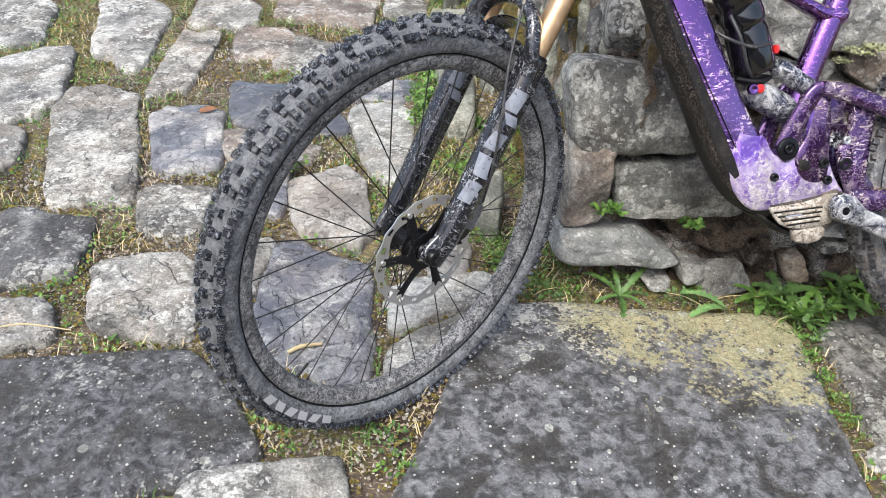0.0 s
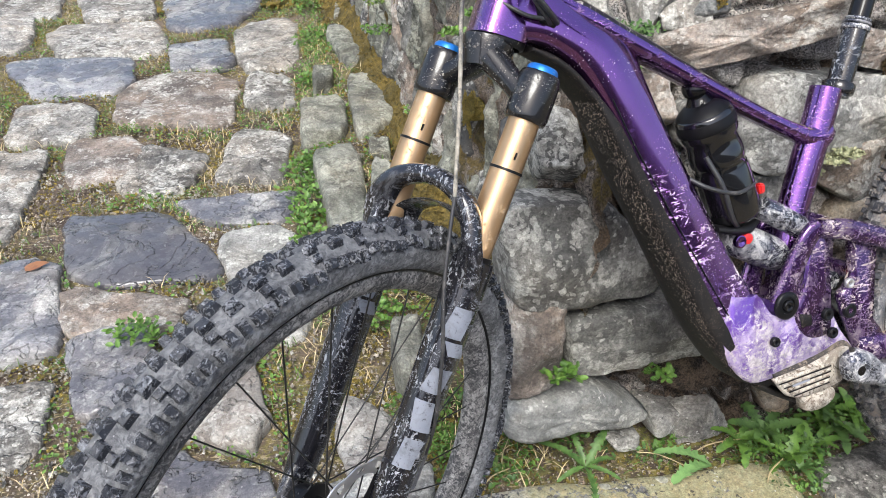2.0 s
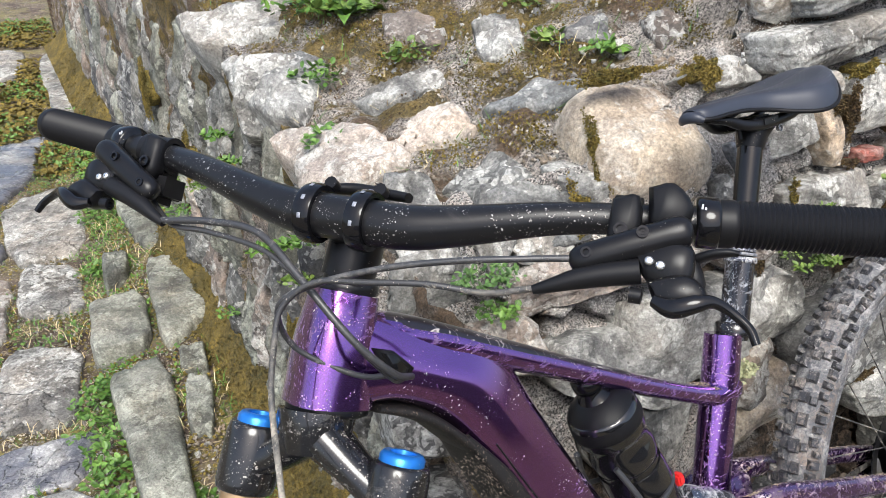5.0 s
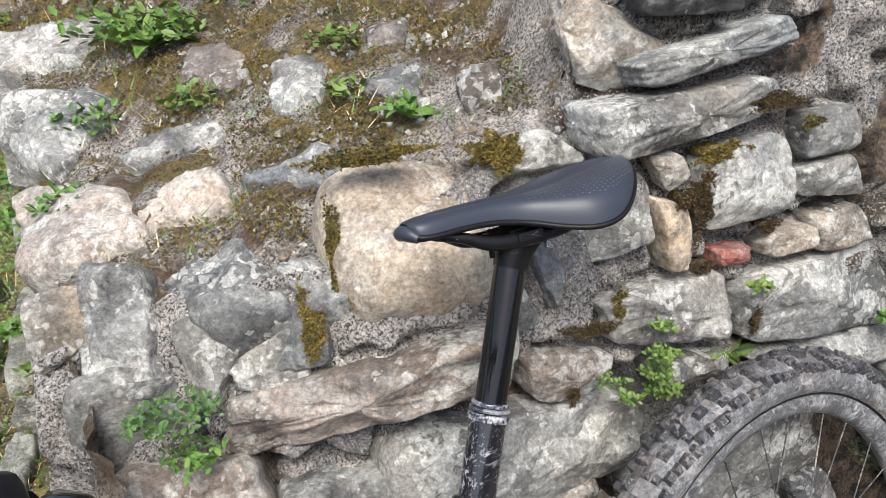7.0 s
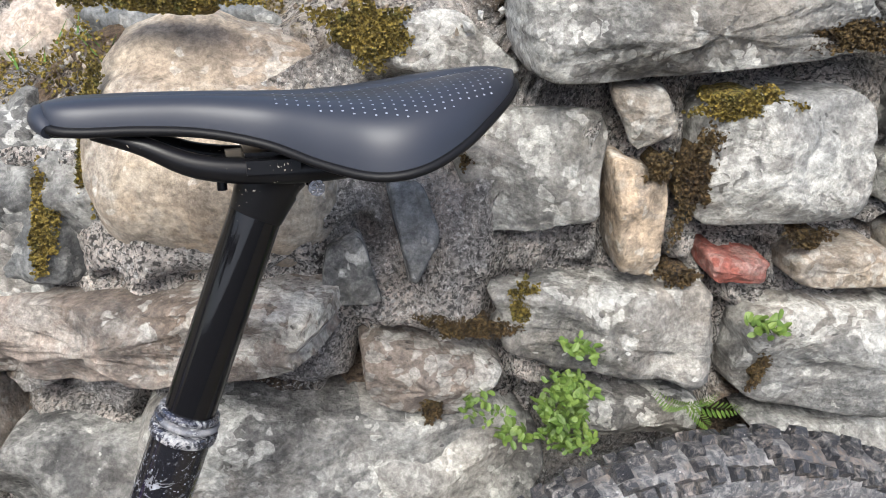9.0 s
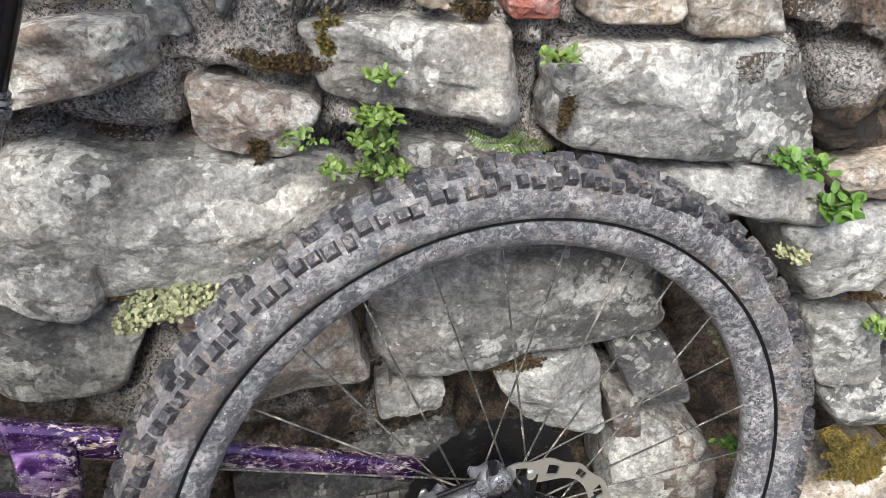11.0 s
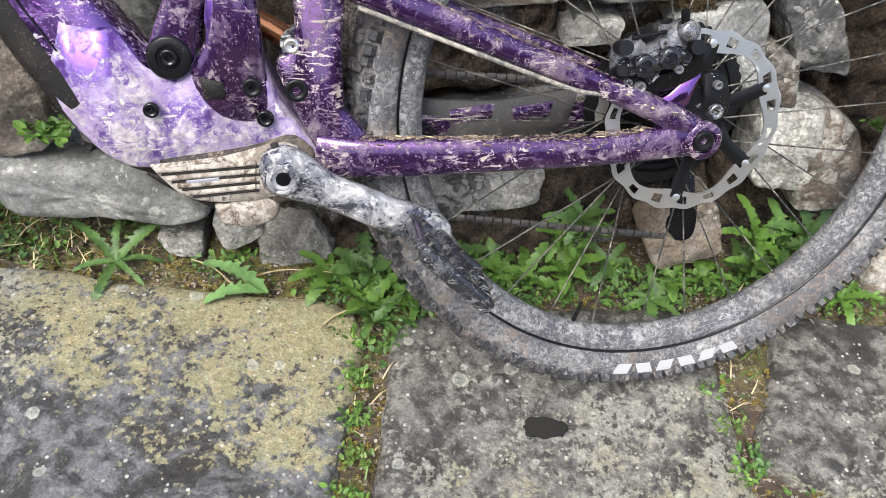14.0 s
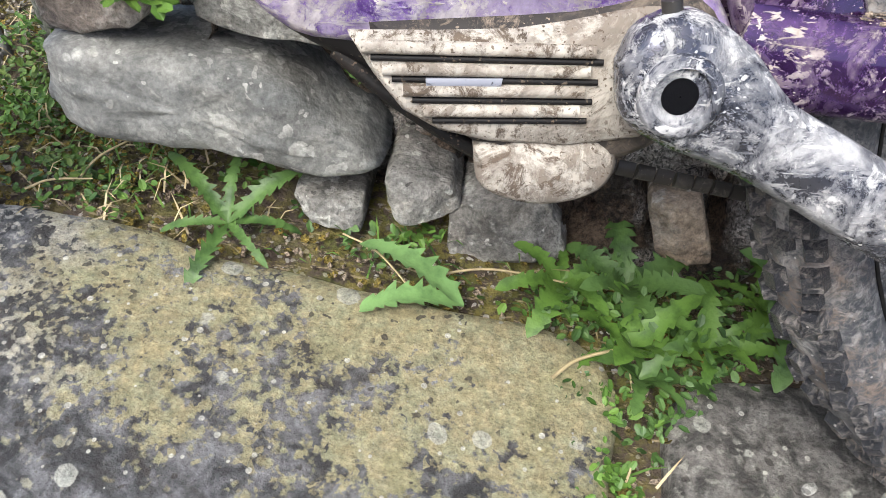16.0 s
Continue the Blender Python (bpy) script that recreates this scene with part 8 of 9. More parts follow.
for i, (x, z, w, h) in enumerate(((0.080, 0.775, 0.035, 0.055), (0.040, 0.755, 0.095, 0.026), (0.030, 0.885, 0.028, 0.085), (0.195, 0.880, 0.045, 0.10), (0.215, 0.935, 0.11, 0.040), (0.165, 0.888, 0.030, 0.030), (0.30, 0.835, 0.05, 0.025), (0.205, 0.800, 0.05, 0.02), (-0.055, 0.640, 0.06, 0.018), (0.02, 0.685, 0.025, 0.05), (0.28, 0.425, 0.13, 0.022), (-0.12, 0.535, 0.05, 0.018), (0.37, 0.955, 0.10, 0.025), (0.28, 0.985, 0.16, 0.03), (0.295, 0.720, 0.022, 0.09), (0.70, 0.49, 0.09, 0.02), (0.62, 0.44, 0.03, 0.06))):
    cushion(x, wall_y(x, z) - 0.001, z, w * 0.8, h * 0.85, 300 + i, M_BROWNMOSS if i % 4 else M_MOSS)
for i, (x, z, w, h) in enumerate(((0.80, 0.215, 0.10, 0.09), (0.76, 0.25, 0.06, 0.05), (0.84, 0.26, 0.06, 0.04), (-0.27, 0.80, 0.03, 0.07), (-0.235, 0.865, 0.03, 0.10), (-0.19, 0.955, 0.14, 0.02), (-0.05, 0.945, 0.08, 0.05))):
    cushion(x, wall_y(x, z) - 0.004, z, w, h, 330 + i, M_MOSS, "front", "olive moss cushion on the wall")
for i, (y, z, w, h) in enumerate(((1.00, 0.42, 0.09, 0.10), (1.35, 0.60, 0.08, 0.12), (1.72, 0.50, 0.12, 0.14), (2.2, 0.55, 0.2, 0.2), (0.78, 0.36, 0.07, 0.10))):
    cushion(wall_side(y) + 0.004, y, z, w, h, 350 + i, M_MOSS, "side", "olive moss spread over the wall end")


def moss_bank():
    """A bank of ochre moss heaped between the kerb stones and the wall end."""
    rnd = random.Random(356)
    verts, faces = [], []

    def height(u, y):
        return 0.035 + (0.13 + 0.06 * noise.noise(Vector((3, y * 5, 1)))) * clamp(u, 0, 1) ** 1.3 + 0.018 * noise.noise(Vector((u * 3, y * 14, 4)))
    nu, nv = 8, 150
    for j in range(nv + 1):
        y = 0.72 + 4.3 * (j / nv) ** 1.5
        for k in range(nu + 1):
            u = k / nu
            verts.append((wall_side(y) - 0.105 * (1 - u) + 0.03 * u, y, height(u, y)))
    for j in range(nv):
        for k in range(nu):
            a = j * (nu + 1) + k
            faces.append((a, a + 1, a + nu + 2, a + nu + 1))
    for k in range(12000):
        u, y = rnd.random(), 0.72 + 3.9 * rnd.random() ** 2.0
        if noise.noise(Vector((u * 2, y * 9, 8))) < -0.32:
            continue
        o = Vector((wall_side(y) - 0.105 * (1 - u) + 0.03 * u, y, height(u, y) + rnd.uniform(-0.002, 0.004)))
        sprig(verts, faces, o, Euler((rnd.uniform(-0.9, 0.9), rnd.uniform(-1.4, 0.2), rnd.uniform(0, 6.28))).to_matrix(), rnd, 0.0065 * rnd.uniform(0.6, 1.5), 0.7)
    tagged(mesh_part("moss_bank", verts, faces, M_OCHREMOSS, None, "", False), "ochre moss heaped along the foot of the wall end", "moss", kind="stuff")


moss_bank()
for i, (y, z, s, c) in enumerate(((1.09, 0.56, 0.030, 90), (1.12, 0.64, 0.026, 70), (0.91, 0.66, 0.032, 100), (0.93, 0.58, 0.024, 70), (1.27, 0.66, 0.03, 80), (1.52, 0.55, 0.03, 70), (1.90, 0.28, 0.060, 150), (1.95, 0.36, 0.05, 110), (1.35, 0.69, 0.028, 80), (1.55, 0.50, 0.03, 70), (1.45, 0.21, 0.03, 50), (2.5, 0.3, 0.06, 110))):
    bush("wall_plant", wall_side(y) - 0.004, y, z, s, c, 0.0125, 370 + i, M_LIME if i % 2 else M_LEAF, "small green plant on the wall end", "plant", 0.9, (-0.9, -0.1, 0.4), "plants on the wall end")

# greenery on the mossy wall top
for i, (x, y, s, c) in enumerate(((-0.365, 1.28, 0.09, 160), (-0.41, 1.34, 0.10, 160), (-0.15, 0.91, 0.035, 60), (-0.10, 0.82, 0.03, 50), (-0.13, 1.03, 0.04, 60), (-0.47, 1.12, 0.05, 90), (-0.33, 1.05, 0.05, 80), (-0.50, 0.95, 0.05, 90), (-0.25, 1.30, 0.07, 90))):
    bush("top_weed", x, y, wall_top(x, y), s, c, 0.020 if i < 2 else 0.014, 210 + i, M_LEAF if i % 2 else M_LIME, "green weed on the mossy wall top", "weed", 0.6, (0, 0, 1), "weeds on the wall top")
rosette(-0.10, 0.80, wall_top(-0.10, 0.80), 0.07, 5, 230, M_LEAF, "broad-leaved plantain on the wall top", 0, 14, "plantain")
rosette(-0.37, 1.25, wall_top(-0.37, 1.25), 0.10, 7, 231, M_LEAF, "broad-leaved plantain on the wall top", 0, 14, "plantain")
def on_stone(x, y):
    """Whether a stone of the wall's crown lies at this place."""
    for sx, sy, corners in CROWN:
        dx, dy = x - sx, y - sy
        if abs(dx) < 0.25 and abs(dy) < 0.25 and all((q[0] - p[0]) * (dy - p[1]) - (q[1] - p[1]) * (dx - p[0]) < 0 for p, q in zip(corners, corners[1:] + corners[:1])):
            return True
    return False


def top_grass(count, seed, mat, label):
    rnd = random.Random(seed)
    verts, faces = [], []
    for i in range(count):
        x, y = rnd.uniform(-0.65, 0.05), rnd.uniform(0.75, 2.0)
        if x < wall_side(y) + 0.05 or noise.noise(Vector((x * 6, y * 6, seed))) < -0.05 or on_stone(x, y):
            continue
        o = Vector((x, y, wall_top(x, y)))
        a, ln, w = rnd.uniform(0, 6.28), rnd.uniform(0.012, 0.04), 0.001
        d = Vector((math.cos(a), math.sin(a), rnd.uniform(0.1, 1.1))).normalized() * ln
        q = Vector((-math.sin(a), math.cos(a), 0)) * w
        b = len(verts)
        verts += [tuple(o - q), tuple(o + q), tuple(o + d)]
        faces.append((b, b + 1, b + 2))
    tagged(mesh_part("wall_grass", verts, faces, mat, None, "", False), label, "grass", kind="stuff")


def top_moss(count, seed, mat, label):
    """Tiny moss leaflets over the earthy wall top."""
    rnd = random.Random(seed)
    verts, faces = [], []
    for i in range(count):
        x, y = rnd.uniform(-0.62, 0.05), 0.70 + 1.3 * rnd.random() ** 1.6
        if x < wall_side(y) + 0.04 or noise.noise(Vector((x * 8, y * 8, seed))) < -0.06 or on_stone(x, y) or y < wall_y(x, 0.8) + 0.10:
            continue
        o = Vector((x, y, wall_top(x, y) + wob(x, y, 1, 9, 0.025) + wob(x, y, 4, 30, 0.012) + rnd.uniform(-0.014, 0.002)))
        sprig(verts, faces, o, Euler((rnd.uniform(-0.8, 0.8), rnd.uniform(-1.3, 0.2), rnd.uniform(0, 6.28))).to_matrix(), rnd, 0.0036 * rnd.uniform(0.6, 1.5), 0.7)
    tagged(mesh_part("wall_moss", verts, faces, mat, None, "", False), label, "moss", kind="stuff")



# loose bits
dead = tagged(mesh_part("dead_leaf", *leaf_shape(0.06, 0.030, 0, 0.75, random), M_TWIG), "orange-brown dead leaf on the paving", "leaf")
dead.matrix_basis = Matrix.Translation((-1.62, 1.09, 0.020)) @ pose(0, 0, 0, 5, -4, 20) @ Matrix.Diagonal((1, 1, 0.35, 1))


def twig(x, y, ln, turn, r, mat, label):
    ob = part("twig", sweep([(0, 0, 0.003, r), (ln * 0.4, ln * 0.06, 0.006, r), (ln, -ln * 0.03, 0.004, r * 0.7)], 6), mat)
    tagged(ob, label, "twig", "twigs on the ground")
    ob.matrix_basis = Matrix.Translation((x, y, 0.008)) @ pose(0, 0, 0, 0, 0, turn)


for x, y, ln, turn, r in ((-0.27, 0.335, 0.14, 12, 0.0012), (-0.15, 0.26, 0.07, 40, 0.0018), (-0.62, 0.355, 0.08, 70, 0.0012), (-0.66, 0.33, 0.06, 30, 0.0012), (-1.78, 0.15, 0.16, 3, 0.002), (-1.17, 0.12, 0.07, 25, 0.005), (-0.36, 0.36, 0.10, -30, 0.001), (0.60, 0.43, 0.09, 20, 0.0015)):
    twig(x, y, ln, turn, r, M_STRAW, "thin dry twig on the ground")
for i, (x, y, r) in enumerate(((0.10, 0.200, 0.011), (0.055, 0.215, 0.006), (0.20, 0.43, 0.008), (-0.22, 0.40, 0.01), (0.33, 0.245, 0.007))):
    v, f = stone_mesh(square(2 * r, 1.5 * r), r * 0.8, r * 0.5, 400 + i, 2.4, 18, 0.7, 2.2)
    ob = tagged(mesh_part("pebble", v, f, STONE["pale"]), "small pale pebble on the slab", "pebble", "loose pebbles")
    ob.matrix_basis = Matrix.Translation((x, y, 0.014)) @ pose(0, 0, 0, 0, 0, 40 * i)

# a little rain water left in hollows of the slab
for i, (x, y, w, h) in enumerate(((0.165, 0.132, 0.058, 0.030),)):
    n = 40
    ring = [(w / 2 * math.cos(a) * (1 + 0.35 * noise.noise(Vector((2 * math.cos(a), 2 * math.sin(a), 5 + i)))), h / 2 * math.sin(a) * (1 + 0.5 * noise.noise(Vector((2 * math.cos(a), 2 * math.sin(a), 9 + i))))) for a in [2 * math.pi * k / n for k in range(n)]]
    v = [(px, py, 0.0) for px, py in ring] + [(px * 1.05, py * 1.05, -0.004) for px, py in ring]
    f = [tuple(range(n))] + [(k, n + k, n + (k + 1) % n, (k + 1) % n) for k in range(n)]
    ob = tagged(mesh_part("puddle", v, f, M_WATER, None, "", False), "thin puddle of rain water on the slab", "puddle", "puddles on the slab")
    ob.matrix_basis = Matrix.Translation((x, y, 0.0165)) @ pose(0, 0, 0, 0, 0, 12 * i)


# rounded boulder and a large weed at the foot of the wall
def boulder(x, y, z, rx, ry, rz, mat, label, seed):
    bm = bmesh.new()
    bmesh.ops.create_icosphere(bm, subdivisions=5, radius=1.0)
    off = Vector((seed * 3.1, seed * 1.7, 0.0))
    for v in bm.verts:
        n = v.co.normalized()
        k = 1 + 0.10 * noise.noise(n * 1.3 + off) + 0.03 * noise.noise(n * 4 + off)
        v.co = Vector((n.x * rx, n.y * ry, n.z * rz)) * k
    ob = tagged(part("boulder", bm, mat), label, "stone")
    ob.matrix_basis = Matrix.Translation((x, y, z)) @ pose(0, 0, 0, 0, 0, 14)
    return ob


boulder(0.962, 0.412, 0.058, 0.098, 0.075, 0.076, STONE["tan"], "smooth tan boulder lying against the wall foot", 3)
rosette(0.835, 0.372, 0.008, 0.125, 9, 233, M_LEAF, "large green dandelion rosette beside the boulder", 7, 6, wide=(0.17, 0.25))

# ---- stones of the wall ----
wall_stone("front", "darkgrey", -0.504, 0.447, 0.417, (-0.134, 0.091, 0.068, 0.086, 0.174, -0.095, -0.100, -0.092))
wall_stone("front", "darkgrey", -0.372, 0.426, 0.241, (-0.139, 0.061, 0.101, 0.063, 0.156, -0.058, -0.113, -0.071))
wall_stone("front", "brown", -0.566, 0.409, 0.274, (-0.039, 0.090, 0.050, 0.099, 0.042, -0.099, -0.054, -0.116))
wall_stone("front", "greysmooth", -0.499, 0.384, 0.115, (-0.115, 0.045, 0.059, 0.042, 0.183, -0.051, -0.119, -0.042))
wall_stone("front", "grey", -0.294, 0.393, 0.045, (-0.037, 0.024, 0.024, 0.020, 0.038, -0.010, -0.024, -0.036))
wall_stone("front", "grey", -0.217, 0.398, 0.018, (-0.052, 0.014, 0.027, 0.052, 0.069, -0.018, -0.044, -0.050))
wall_stone("front", "grey", -0.376, 0.378, 0.016, (-0.040, 0.015, 0.028, 0.018, 0.030, -0.018, -0.017, -0.015))
wall_stone("front", "grey", 0.061, 0.437, 0.133, (-0.092, 0.015, 0.086, 0.039, 0.082, -0.012, -0.078, -0.044))
wall_stone("front", "pale", 0.166, 0.491, 0.370, (-0.030, 0.006, 0.030, 0.016, 0.030, -0.006, -0.031, -0.017))
wall_stone("front", "tan", 0.378, 0.439, 0.070, (-0.065, 0.002, 0.032, 0.070, 0.066, -0.020, -0.035, -0.056))
wall_stone("front", "darkgrey", -0.523, 0.548, 0.584, (-0.038, 0.069, 0.033, 0.037, 0.040, -0.060, -0.035, -0.044))
wall_stone("front", "cream", -0.408, 0.574, 0.636, (-0.075, 0.046, 0.065, 0.032, 0.082, -0.049, -0.069, -0.029))
wall_stone("front", "grey", -0.230, 0.521, 0.586, (-0.088, 0.058, 0.113, 0.038, 0.090, -0.086, -0.104, -0.016))
wall_stone("front", "grey", 0.025, 0.534, 0.607, (-0.080, 0.069, 0.097, 0.034, 0.088, -0.053, -0.092, -0.054))
wall_stone("front", "brown", -0.009, 0.512, 0.511, (-0.055, 0.041, 0.078, 0.057, 0.040, -0.076, -0.059, -0.025))
wall_stone("top", "cream", -0.494, 0.915, 0.800, (-0.087, 0.129, 0.064, 0.054, 0.088, -0.095, -0.075, -0.062))
wall_stone("top", "cream", -0.369, 0.867, 0.841, (-0.056, 0.068, 0.062, 0.016, 0.053, -0.054, -0.062, -0.023))
wall_stone("front", "tan", -0.515, 0.733, 0.770, (-0.035, 0.039, 0.036, 0.040, 0.032, -0.029, -0.034, -0.048))
wall_stone("top", "grey", -0.457, 0.728, 0.775, (-0.038, 0.083, 0.043, 0.044, 0.042, -0.037, -0.046, -0.076))
wall_stone("top", "grey", -0.343, 0.682, 0.812, (-0.075, 0.063, 0.032, 0.076, 0.062, -0.063, -0.024, -0.059))
wall_stone("front", "pale", -0.370, 0.648, 0.764, (-0.039, 0.032, 0.018, 0.046, 0.032, -0.005, -0.012, -0.074))
wall_stone("front", "grey", -0.316, 0.612, 0.753, (-0.042, 0.007, 0.032, 0.045, 0.042, -0.032, -0.034, -0.021))
wall_stone("top", "grey", -0.261, 0.638, 0.837, (-0.035, 0.045, 0.007, 0.042, 0.038, -0.040, -0.012, -0.039))
wall_stone("front", "slate", -0.280, 0.613, 0.788, (-0.026, 0.026, 0.031, 0.043, 0.027, -0.035, -0.035, -0.037))
wall_stone("top", "slate", -0.218, 0.800, 0.890, (-0.095, 0.032, 0.008, 0.051, 0.113, -0.051, -0.033, -0.025))
wall_stone("front", "grey", -0.004, 0.664, 0.937, (-0.075, 0.008, 0.022, 0.028, 0.073, -0.014, -0.015, -0.022))
wall_stone("front", "grey", 0.173, 0.620, 0.982, (-0.122, 0.017, 0.108, 0.037, 0.139, -0.006, -0.105, -0.047))
wall_stone("front", "slate", 0.204, 0.636, 1.047, (-0.106, -0.006, 0.093, 0.039, 0.117, 0.005, -0.091, -0.037))
wall_stone("front", "dark", 0.160, 0.645, 1.105, (-0.067, 0.019, 0.057, 0.020, 0.058, -0.018, -0.049, -0.021))
wall_stone("front", "pale", 0.076, 0.615, 0.868, (-0.075, 0.041, 0.054, 0.046, 0.053, -0.038, -0.034, -0.052))
wall_stone("front", "tan", 0.148, 0.608, 0.922, (-0.030, 0.016, 0.010, 0.018, 0.025, -0.008, -0.004, -0.027))
wall_stone("front", "tan", 0.160, 0.591, 0.844, (-0.028, 0.046, 0.015, 0.037, 0.025, -0.048, -0.010, -0.042))
wall_stone("front", "grey", 0.264, 0.607, 0.896, (-0.070, 0.037, 0.055, 0.055, 0.083, -0.045, -0.063, -0.056))
wall_stone("front", "pale", 0.403, 0.610, 0.881, (-0.050, 0.019, 0.037, 0.029, 0.063, -0.030, -0.047, -0.020))
wall_stone("front", "grey", 0.395, 0.623, 0.940, (-0.051, 0.025, 0.039, 0.032, 0.057, -0.028, -0.042, -0.033))
wall_stone("front", "slate", -0.006, 0.593, 0.831, (-0.024, 0.032, 0.003, 0.028, 0.020, -0.009, 0.001, -0.052))
wall_stone("front", "grey", -0.054, 0.570, 0.799, (-0.015, 0.018, 0.008, 0.028, 0.028, -0.023, -0.020, -0.025))
wall_stone("front", "red", 0.253, 0.586, 0.804, (-0.026, 0.010, 0.023, 0.010, 0.023, -0.009, -0.019, -0.011))
wall_stone("front", "beige", 0.346, 0.592, 0.808, (-0.049, 0.009, 0.039, 0.025, 0.051, -0.016, -0.040, -0.019))
wall_stone("front", "tan", 0.438, 0.597, 0.809, (-0.052, 0.023, 0.031, 0.030, 0.058, -0.025, -0.034, -0.030))
wall_stone("front", "grey", 0.153, 0.571, 0.751, (-0.099, 0.033, 0.085, 0.042, 0.102, -0.055, -0.076, -0.026))
wall_stone("front", "grey", 0.409, 0.577, 0.722, (-0.130, 0.049, 0.115, 0.058, 0.162, -0.070, -0.126, -0.048))
wall_stone("front", "brown", 0.012, 0.553, 0.703, (-0.055, 0.040, 0.068, 0.017, 0.035, -0.036, -0.043, -0.025))
wall_stone("front", "brown", -0.218, 0.558, 0.736, (-0.159, 0.002, 0.153, 0.063, 0.138, 0.003, -0.162, -0.077))
wall_stone("front", "grey", -0.077, 0.528, 0.603, (-0.125, 0.074, 0.194, 0.059, 0.103, -0.063, -0.155, -0.083))
wall_stone("front", "grey", 0.200, 0.555, 0.662, (-0.059, 0.018, 0.055, 0.019, 0.057, -0.019, -0.050, -0.019))
wall_stone("front", "pale", 0.470, 0.560, 0.627, (-0.170, 0.021, 0.114, 0.027, 0.146, -0.044, -0.070, -0.007))
wall_stone("front", "darkgrey", -0.185, 0.495, 0.469, (-0.070, 0.052, 0.098, 0.049, 0.056, -0.054, -0.079, -0.053))
wall_stone("front", "tan", 0.052, 0.502, 0.447, (-0.039, 0.023, 0.036, 0.070, 0.079, -0.040, -0.076, -0.058))
wall_stone("front", "grey", 0.282, 0.524, 0.501, (-0.170, 0.042, 0.152, 0.087, 0.168, -0.042, -0.136, -0.097))
wall_stone("front", "pale", 0.343, 0.500, 0.368, (-0.080, 0.034, 0.044, 0.063, 0.069, -0.062, -0.029, -0.041))
wall_stone("front", "dark", 0.457, 0.511, 0.394, (-0.065, 0.046, 0.012, 0.045, 0.066, -0.050, -0.009, -0.047))
wall_stone("front", "brown", 0.436, 0.497, 0.331, (-0.030, 0.039, 0.013, 0.029, 0.027, -0.036, -0.009, -0.035))
wall_stone("front", "grey", 0.477, 0.479, 0.236, (-0.049, 0.055, 0.031, 0.071, 0.056, -0.071, -0.035, -0.064))
wall_stone("front", "brown", 0.548, 0.478, 0.215, (-0.050, 0.091, 0.022, 0.053, 0.062, -0.076, -0.030, -0.080))
wall_stone("front", "grey", 0.674, 0.555, 0.555, (-0.118, 0.029, 0.070, 0.062, 0.109, -0.025, -0.056, -0.072))
wall_stone("front", "pale", 0.708, 0.527, 0.409, (-0.062, 0.041, 0.027, 0.056, 0.058, -0.048, -0.020, -0.055))
wall_stone("front", "pale", 0.787, 0.537, 0.441, (-0.049, 0.021, 0.022, 0.032, 0.052, -0.034, -0.023, -0.022))
wall_stone("front", "tan", 0.827, 0.476, 0.139, (-0.096, 0.011, 0.060, 0.070, 0.106, -0.037, -0.066, -0.047))
wall_stone("front", "grey", 0.798, 0.513, 0.319, (-0.106, 0.028, 0.061, 0.045, 0.098, -0.036, -0.048, -0.041))
wall_stone("front", "grey", 0.540, 0.564, 0.624, (-0.059, 0.032, 0.033, 0.024, 0.042, -0.022, -0.013, -0.037))
wall_stone("front", "tan", 0.673, 0.572, 0.634, (-0.068, 0.013, 0.049, 0.029, 0.072, -0.022, -0.049, -0.020))
wall_stone("front", "pale", 0.179, 0.493, 0.376, (-0.026, 0.013, 0.031, 0.017, 0.027, -0.014, -0.032, -0.016))
wall_stone("front", "tan", 0.703, 0.445, 0.023, (-0.023, 0.026, 0.015, 0.058, 0.032, -0.046, -0.024, -0.040))
wall_stone("top", "grey", -0.532, 1.161, 0.836, (-0.081, 0.196, 0.110, 0.034, 0.016, -0.133, -0.051, -0.058))
wall_stone("top", "grey", -0.543, 1.436, 0.891, (-0.117, 0.157, 0.131, -0.009, 0.058, -0.106, -0.086, -0.021))
wall_stone("top", "grey", -0.371, 0.991, 0.867, (-0.078, 0.040, 0.060, 0.025, 0.073, -0.040, -0.058, -0.022))
wall_stone("top", "brown", -0.294, 1.144, 0.931, (-0.021, 0.072, 0.057, -0.003, 0.012, -0.053, -0.049, -0.011))
wall_stone("top", "grey", -0.197, 0.985, 0.938, (-0.024, 0.058, 0.049, 0.052, 0.025, -0.062, -0.049, -0.040))
wall_stone("top", "dark", -0.095, 0.885, 0.959, (-0.030, 0.024, 0.051, 0.024, 0.020, -0.048, -0.042, 0.004))
wall_stone("top", "brown", -0.065, 0.999, 0.995, (-0.020, 0.051, 0.036, 0.009, 0.016, -0.043, -0.034, -0.014))
wall_stone("top", "brown", -0.284, 1.075, 0.921, (-0.027, 0.039, 0.041, 0.009, 0.014, -0.037, -0.028, -0.009))
wall_stone("front", "grey", 1.011, 0.510, 0.260, (-0.109, 0.057, 0.045, 0.075, 0.115, -0.059, -0.051, -0.073))
wall_stone("front", "grey", -0.456, 0.700, 0.771, (-0.037, 0.082, 0.032, 0.066, 0.034, -0.075, -0.029, -0.074))
wall_stone("front", "dark", 0.106, 0.464, 0.254, (-0.137, 0.002, 0.131, 0.046, 0.134, 0.006, -0.128, -0.054))
wall_stone("front", "tan", -0.060, 0.413, 0.051, (-0.036, 0.026, 0.007, 0.040, 0.040, -0.030, -0.011, -0.036))
wall_stone("top", "brown", -0.008, 0.804, 0.978, (-0.020, 0.040, 0.039, 0.035, 0.016, -0.037, -0.035, -0.038))
rnd = random.Random(77)
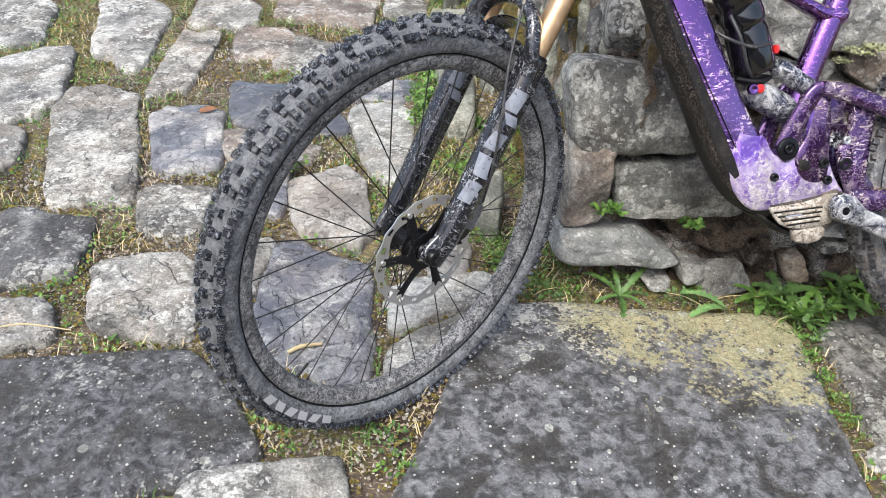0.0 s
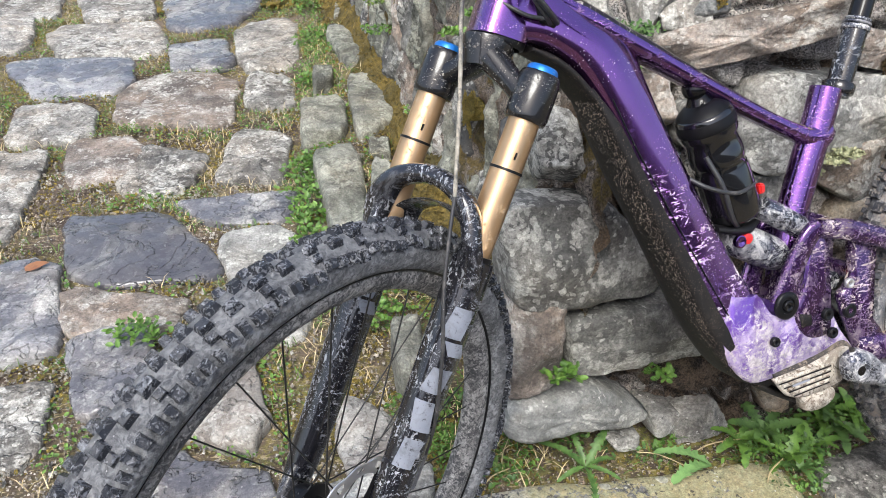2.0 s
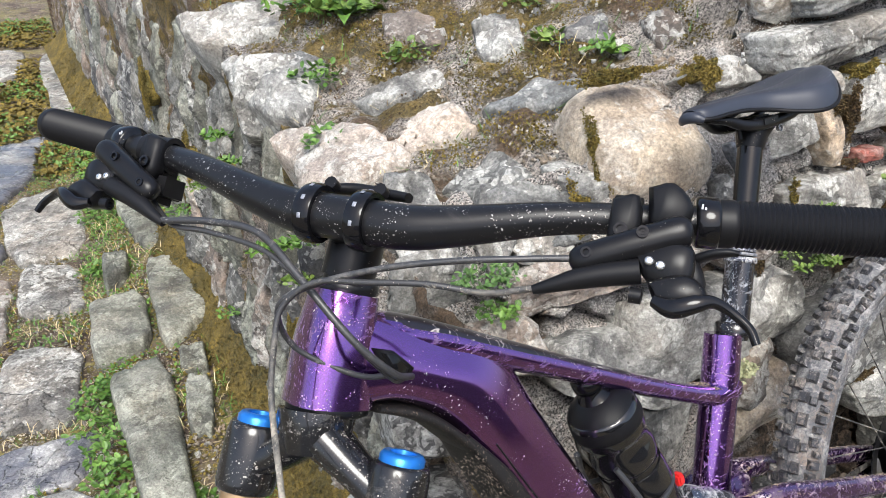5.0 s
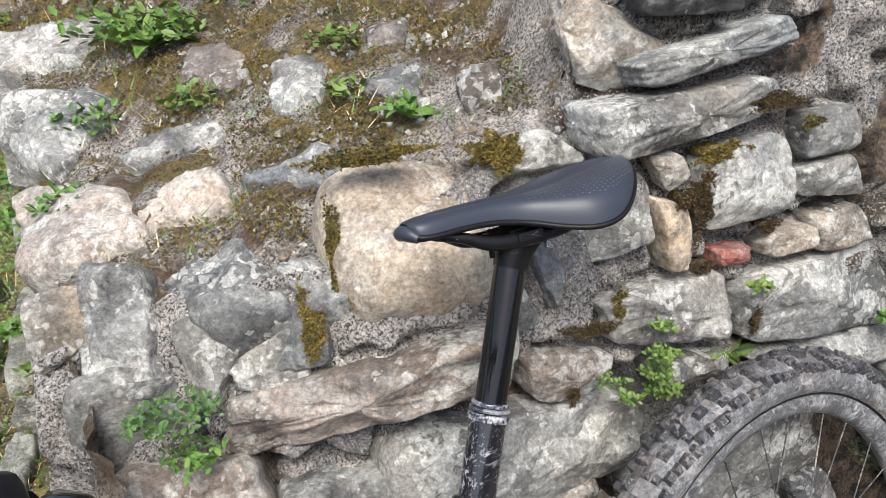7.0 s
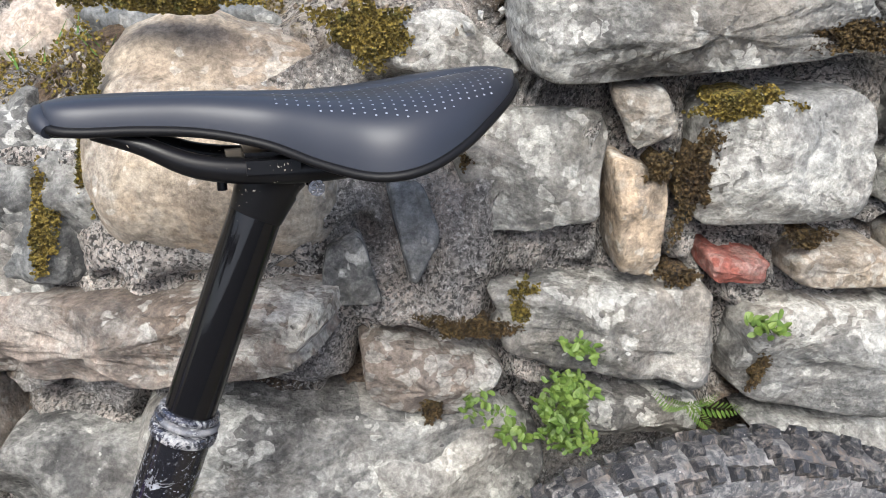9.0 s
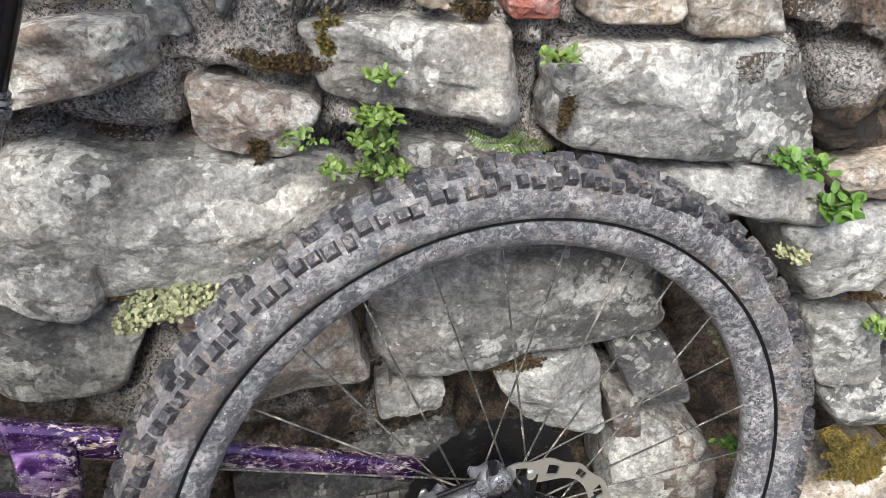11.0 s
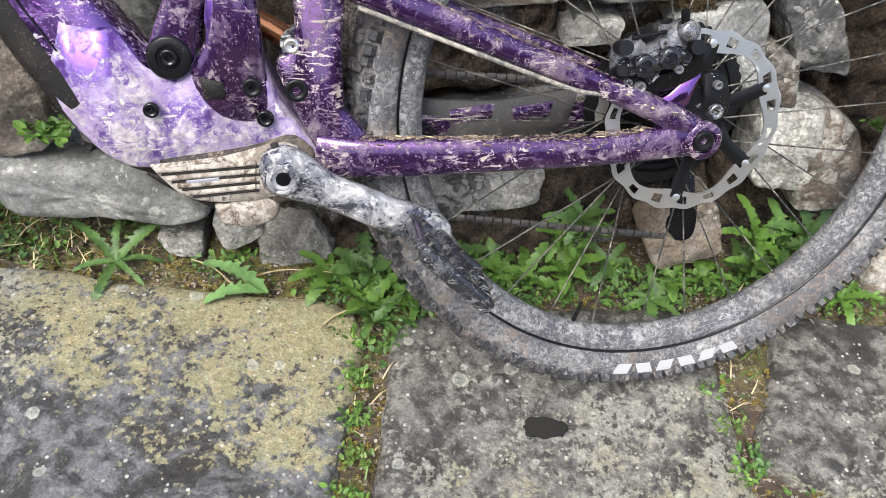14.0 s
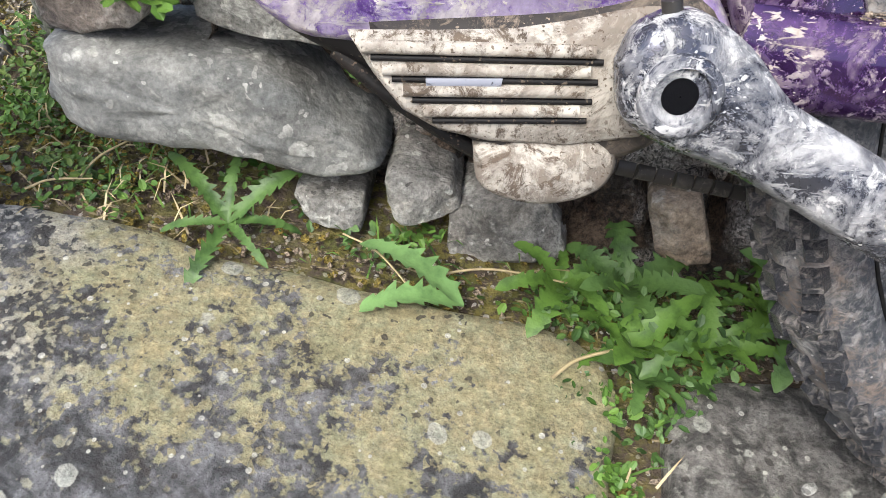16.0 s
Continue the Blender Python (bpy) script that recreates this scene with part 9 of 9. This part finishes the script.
for course, (low, high) in enumerate(((0.06, 0.30), (0.28, 0.54), (0.50, 0.78))):
    y = 0.56 + 0.05 * course
    while y < 4.6:
        w = rnd.uniform(0.035, 0.085) * (1 + 0.5 * (y - 0.5))
        z0, z1 = low + rnd.uniform(-0.03, 0.03), high + rnd.uniform(-0.05, 0.04)
        top = wall_top(wall_side(y) + 0.1, y) - 0.02
        z1 = min(z1, top)
        if z1 - z0 > 0.08 and rnd.random() < 0.86:  # upright slabs on edge
            h, lean = (z1 - z0) / 2, rnd.uniform(-0.02, 0.02)
            wall_stone("side", rnd.choice(("brown", "darkgrey", "darkgrey", "kerb", "kerb", "dark")), wall_side(y) + 0.008 + 0.04 * (z0 + z1) / 2, y, (z0 + z1) / 2, (-w / 2 + lean, h, w / 2 + lean, h * 0.9, w / 2 - lean, -h, -w / 2 - lean, -h * 0.92))
        y += w + rnd.uniform(0.004, 0.03)
wall_stone("top", "tan", 0.071, 0.735, 1.048, (-0.030, 0.070, 0.045, 0.060, 0.040, -0.075, -0.040, -0.060))
outline = ((-0.093, 0.090), (0.088, 0.098), (0.105, -0.100), (-0.085, -0.100))
boulder = mesh_part("stone", *stone_mesh(outline, 0.055, 0.06, 902, 4.0, 72, 0.8, 3.4, 0.6, 0.4), STONE["beige"], wall_top_ob)
boulder.matrix_basis = look((-0.156, 0.661, 0.857), (-0.156, 0.790, 0.587)) @ Matrix.Translation((0, 0, -0.004))
CROWN.append((-0.156, 0.661, list(outline)))
corner = mesh_part("stone", *stone_mesh(((-0.075, 0.07), (0.085, 0.055), (0.03, -0.085), (-0.06, -0.095)), 0.05, 0.10, 901, 6.0, 64, 1.0, 5.0, 1.4, 0.8), STONE["grey"], wall_top_ob)
corner.matrix_basis = look((-0.535, 1.19, 0.825), (-0.43, 1.55, 0.60)) @ Matrix.Translation((0, 0, -0.02))
rake_joints(wall_front)

# ---- growth on the wall top, between its stones ----
top_moss(42000, 250, M_MOSS, "olive moss on the wall top")
top_moss(9000, 251, M_BROWNMOSS, "brown moss on the wall top")
top_grass(700, 240, M_STRAW, "dry grass blades on the wall top")
top_grass(1600, 241, M_LEAF, "green grass blades on the wall top")


def top_grit(count, seed, size, mat, label):
    """Loose grit and small broken bits on the wall top."""
    rnd = random.Random(seed)
    verts, faces = [], []
    for i in range(count):
        x, y = rnd.uniform(-0.60, 0.05), 0.66 + 1.2 * rnd.random() ** 1.6
        if x < wall_side(y) + 0.04 or on_stone(x, y) or noise.noise(Vector((x * 9, y * 9, seed))) < -0.1 or y < wall_y(x, 0.8) + 0.06:
            continue
        o = Vector((x, y, wall_top(x, y) - 0.010 + wob(x, y, 1, 9, 0.025) + wob(x, y, 4, 30, 0.012)))
        r = size * rnd.uniform(0.4, 1.0) * (2.2 if rnd.random() < 0.06 else 1.0)
        m = Euler((rnd.uniform(0, 6), rnd.uniform(0, 6), rnd.uniform(0, 6))).to_matrix()
        b = len(verts)
        for v in ((1, 0, 0), (-0.9, 0.1, 0), (0, 0.8, 0.1), (0.1, -0.85, 0), (0, 0.1, 0.65), (0.1, 0, -0.6)):
            verts.append(tuple(o + m @ (Vector(v) * r * rnd.uniform(0.75, 1.2))))
        faces += [(b, b + 2, b + 4), (b + 2, b + 1, b + 4), (b + 1, b + 3, b + 4), (b + 3, b, b + 4), (b + 2, b, b + 5), (b + 1, b + 2, b + 5), (b + 3, b + 1, b + 5), (b, b + 3, b + 5)]
    tagged(mesh_part("wall_grit", verts, faces, mat, None, "", False), label, "grit", kind="stuff")


top_grit(4200, 260, 0.0055, STONE["tan"], "loose tan grit on the wall top")
top_grit(900, 261, 0.0075, STONE["pale"], "loose pale crumbs on the wall top")
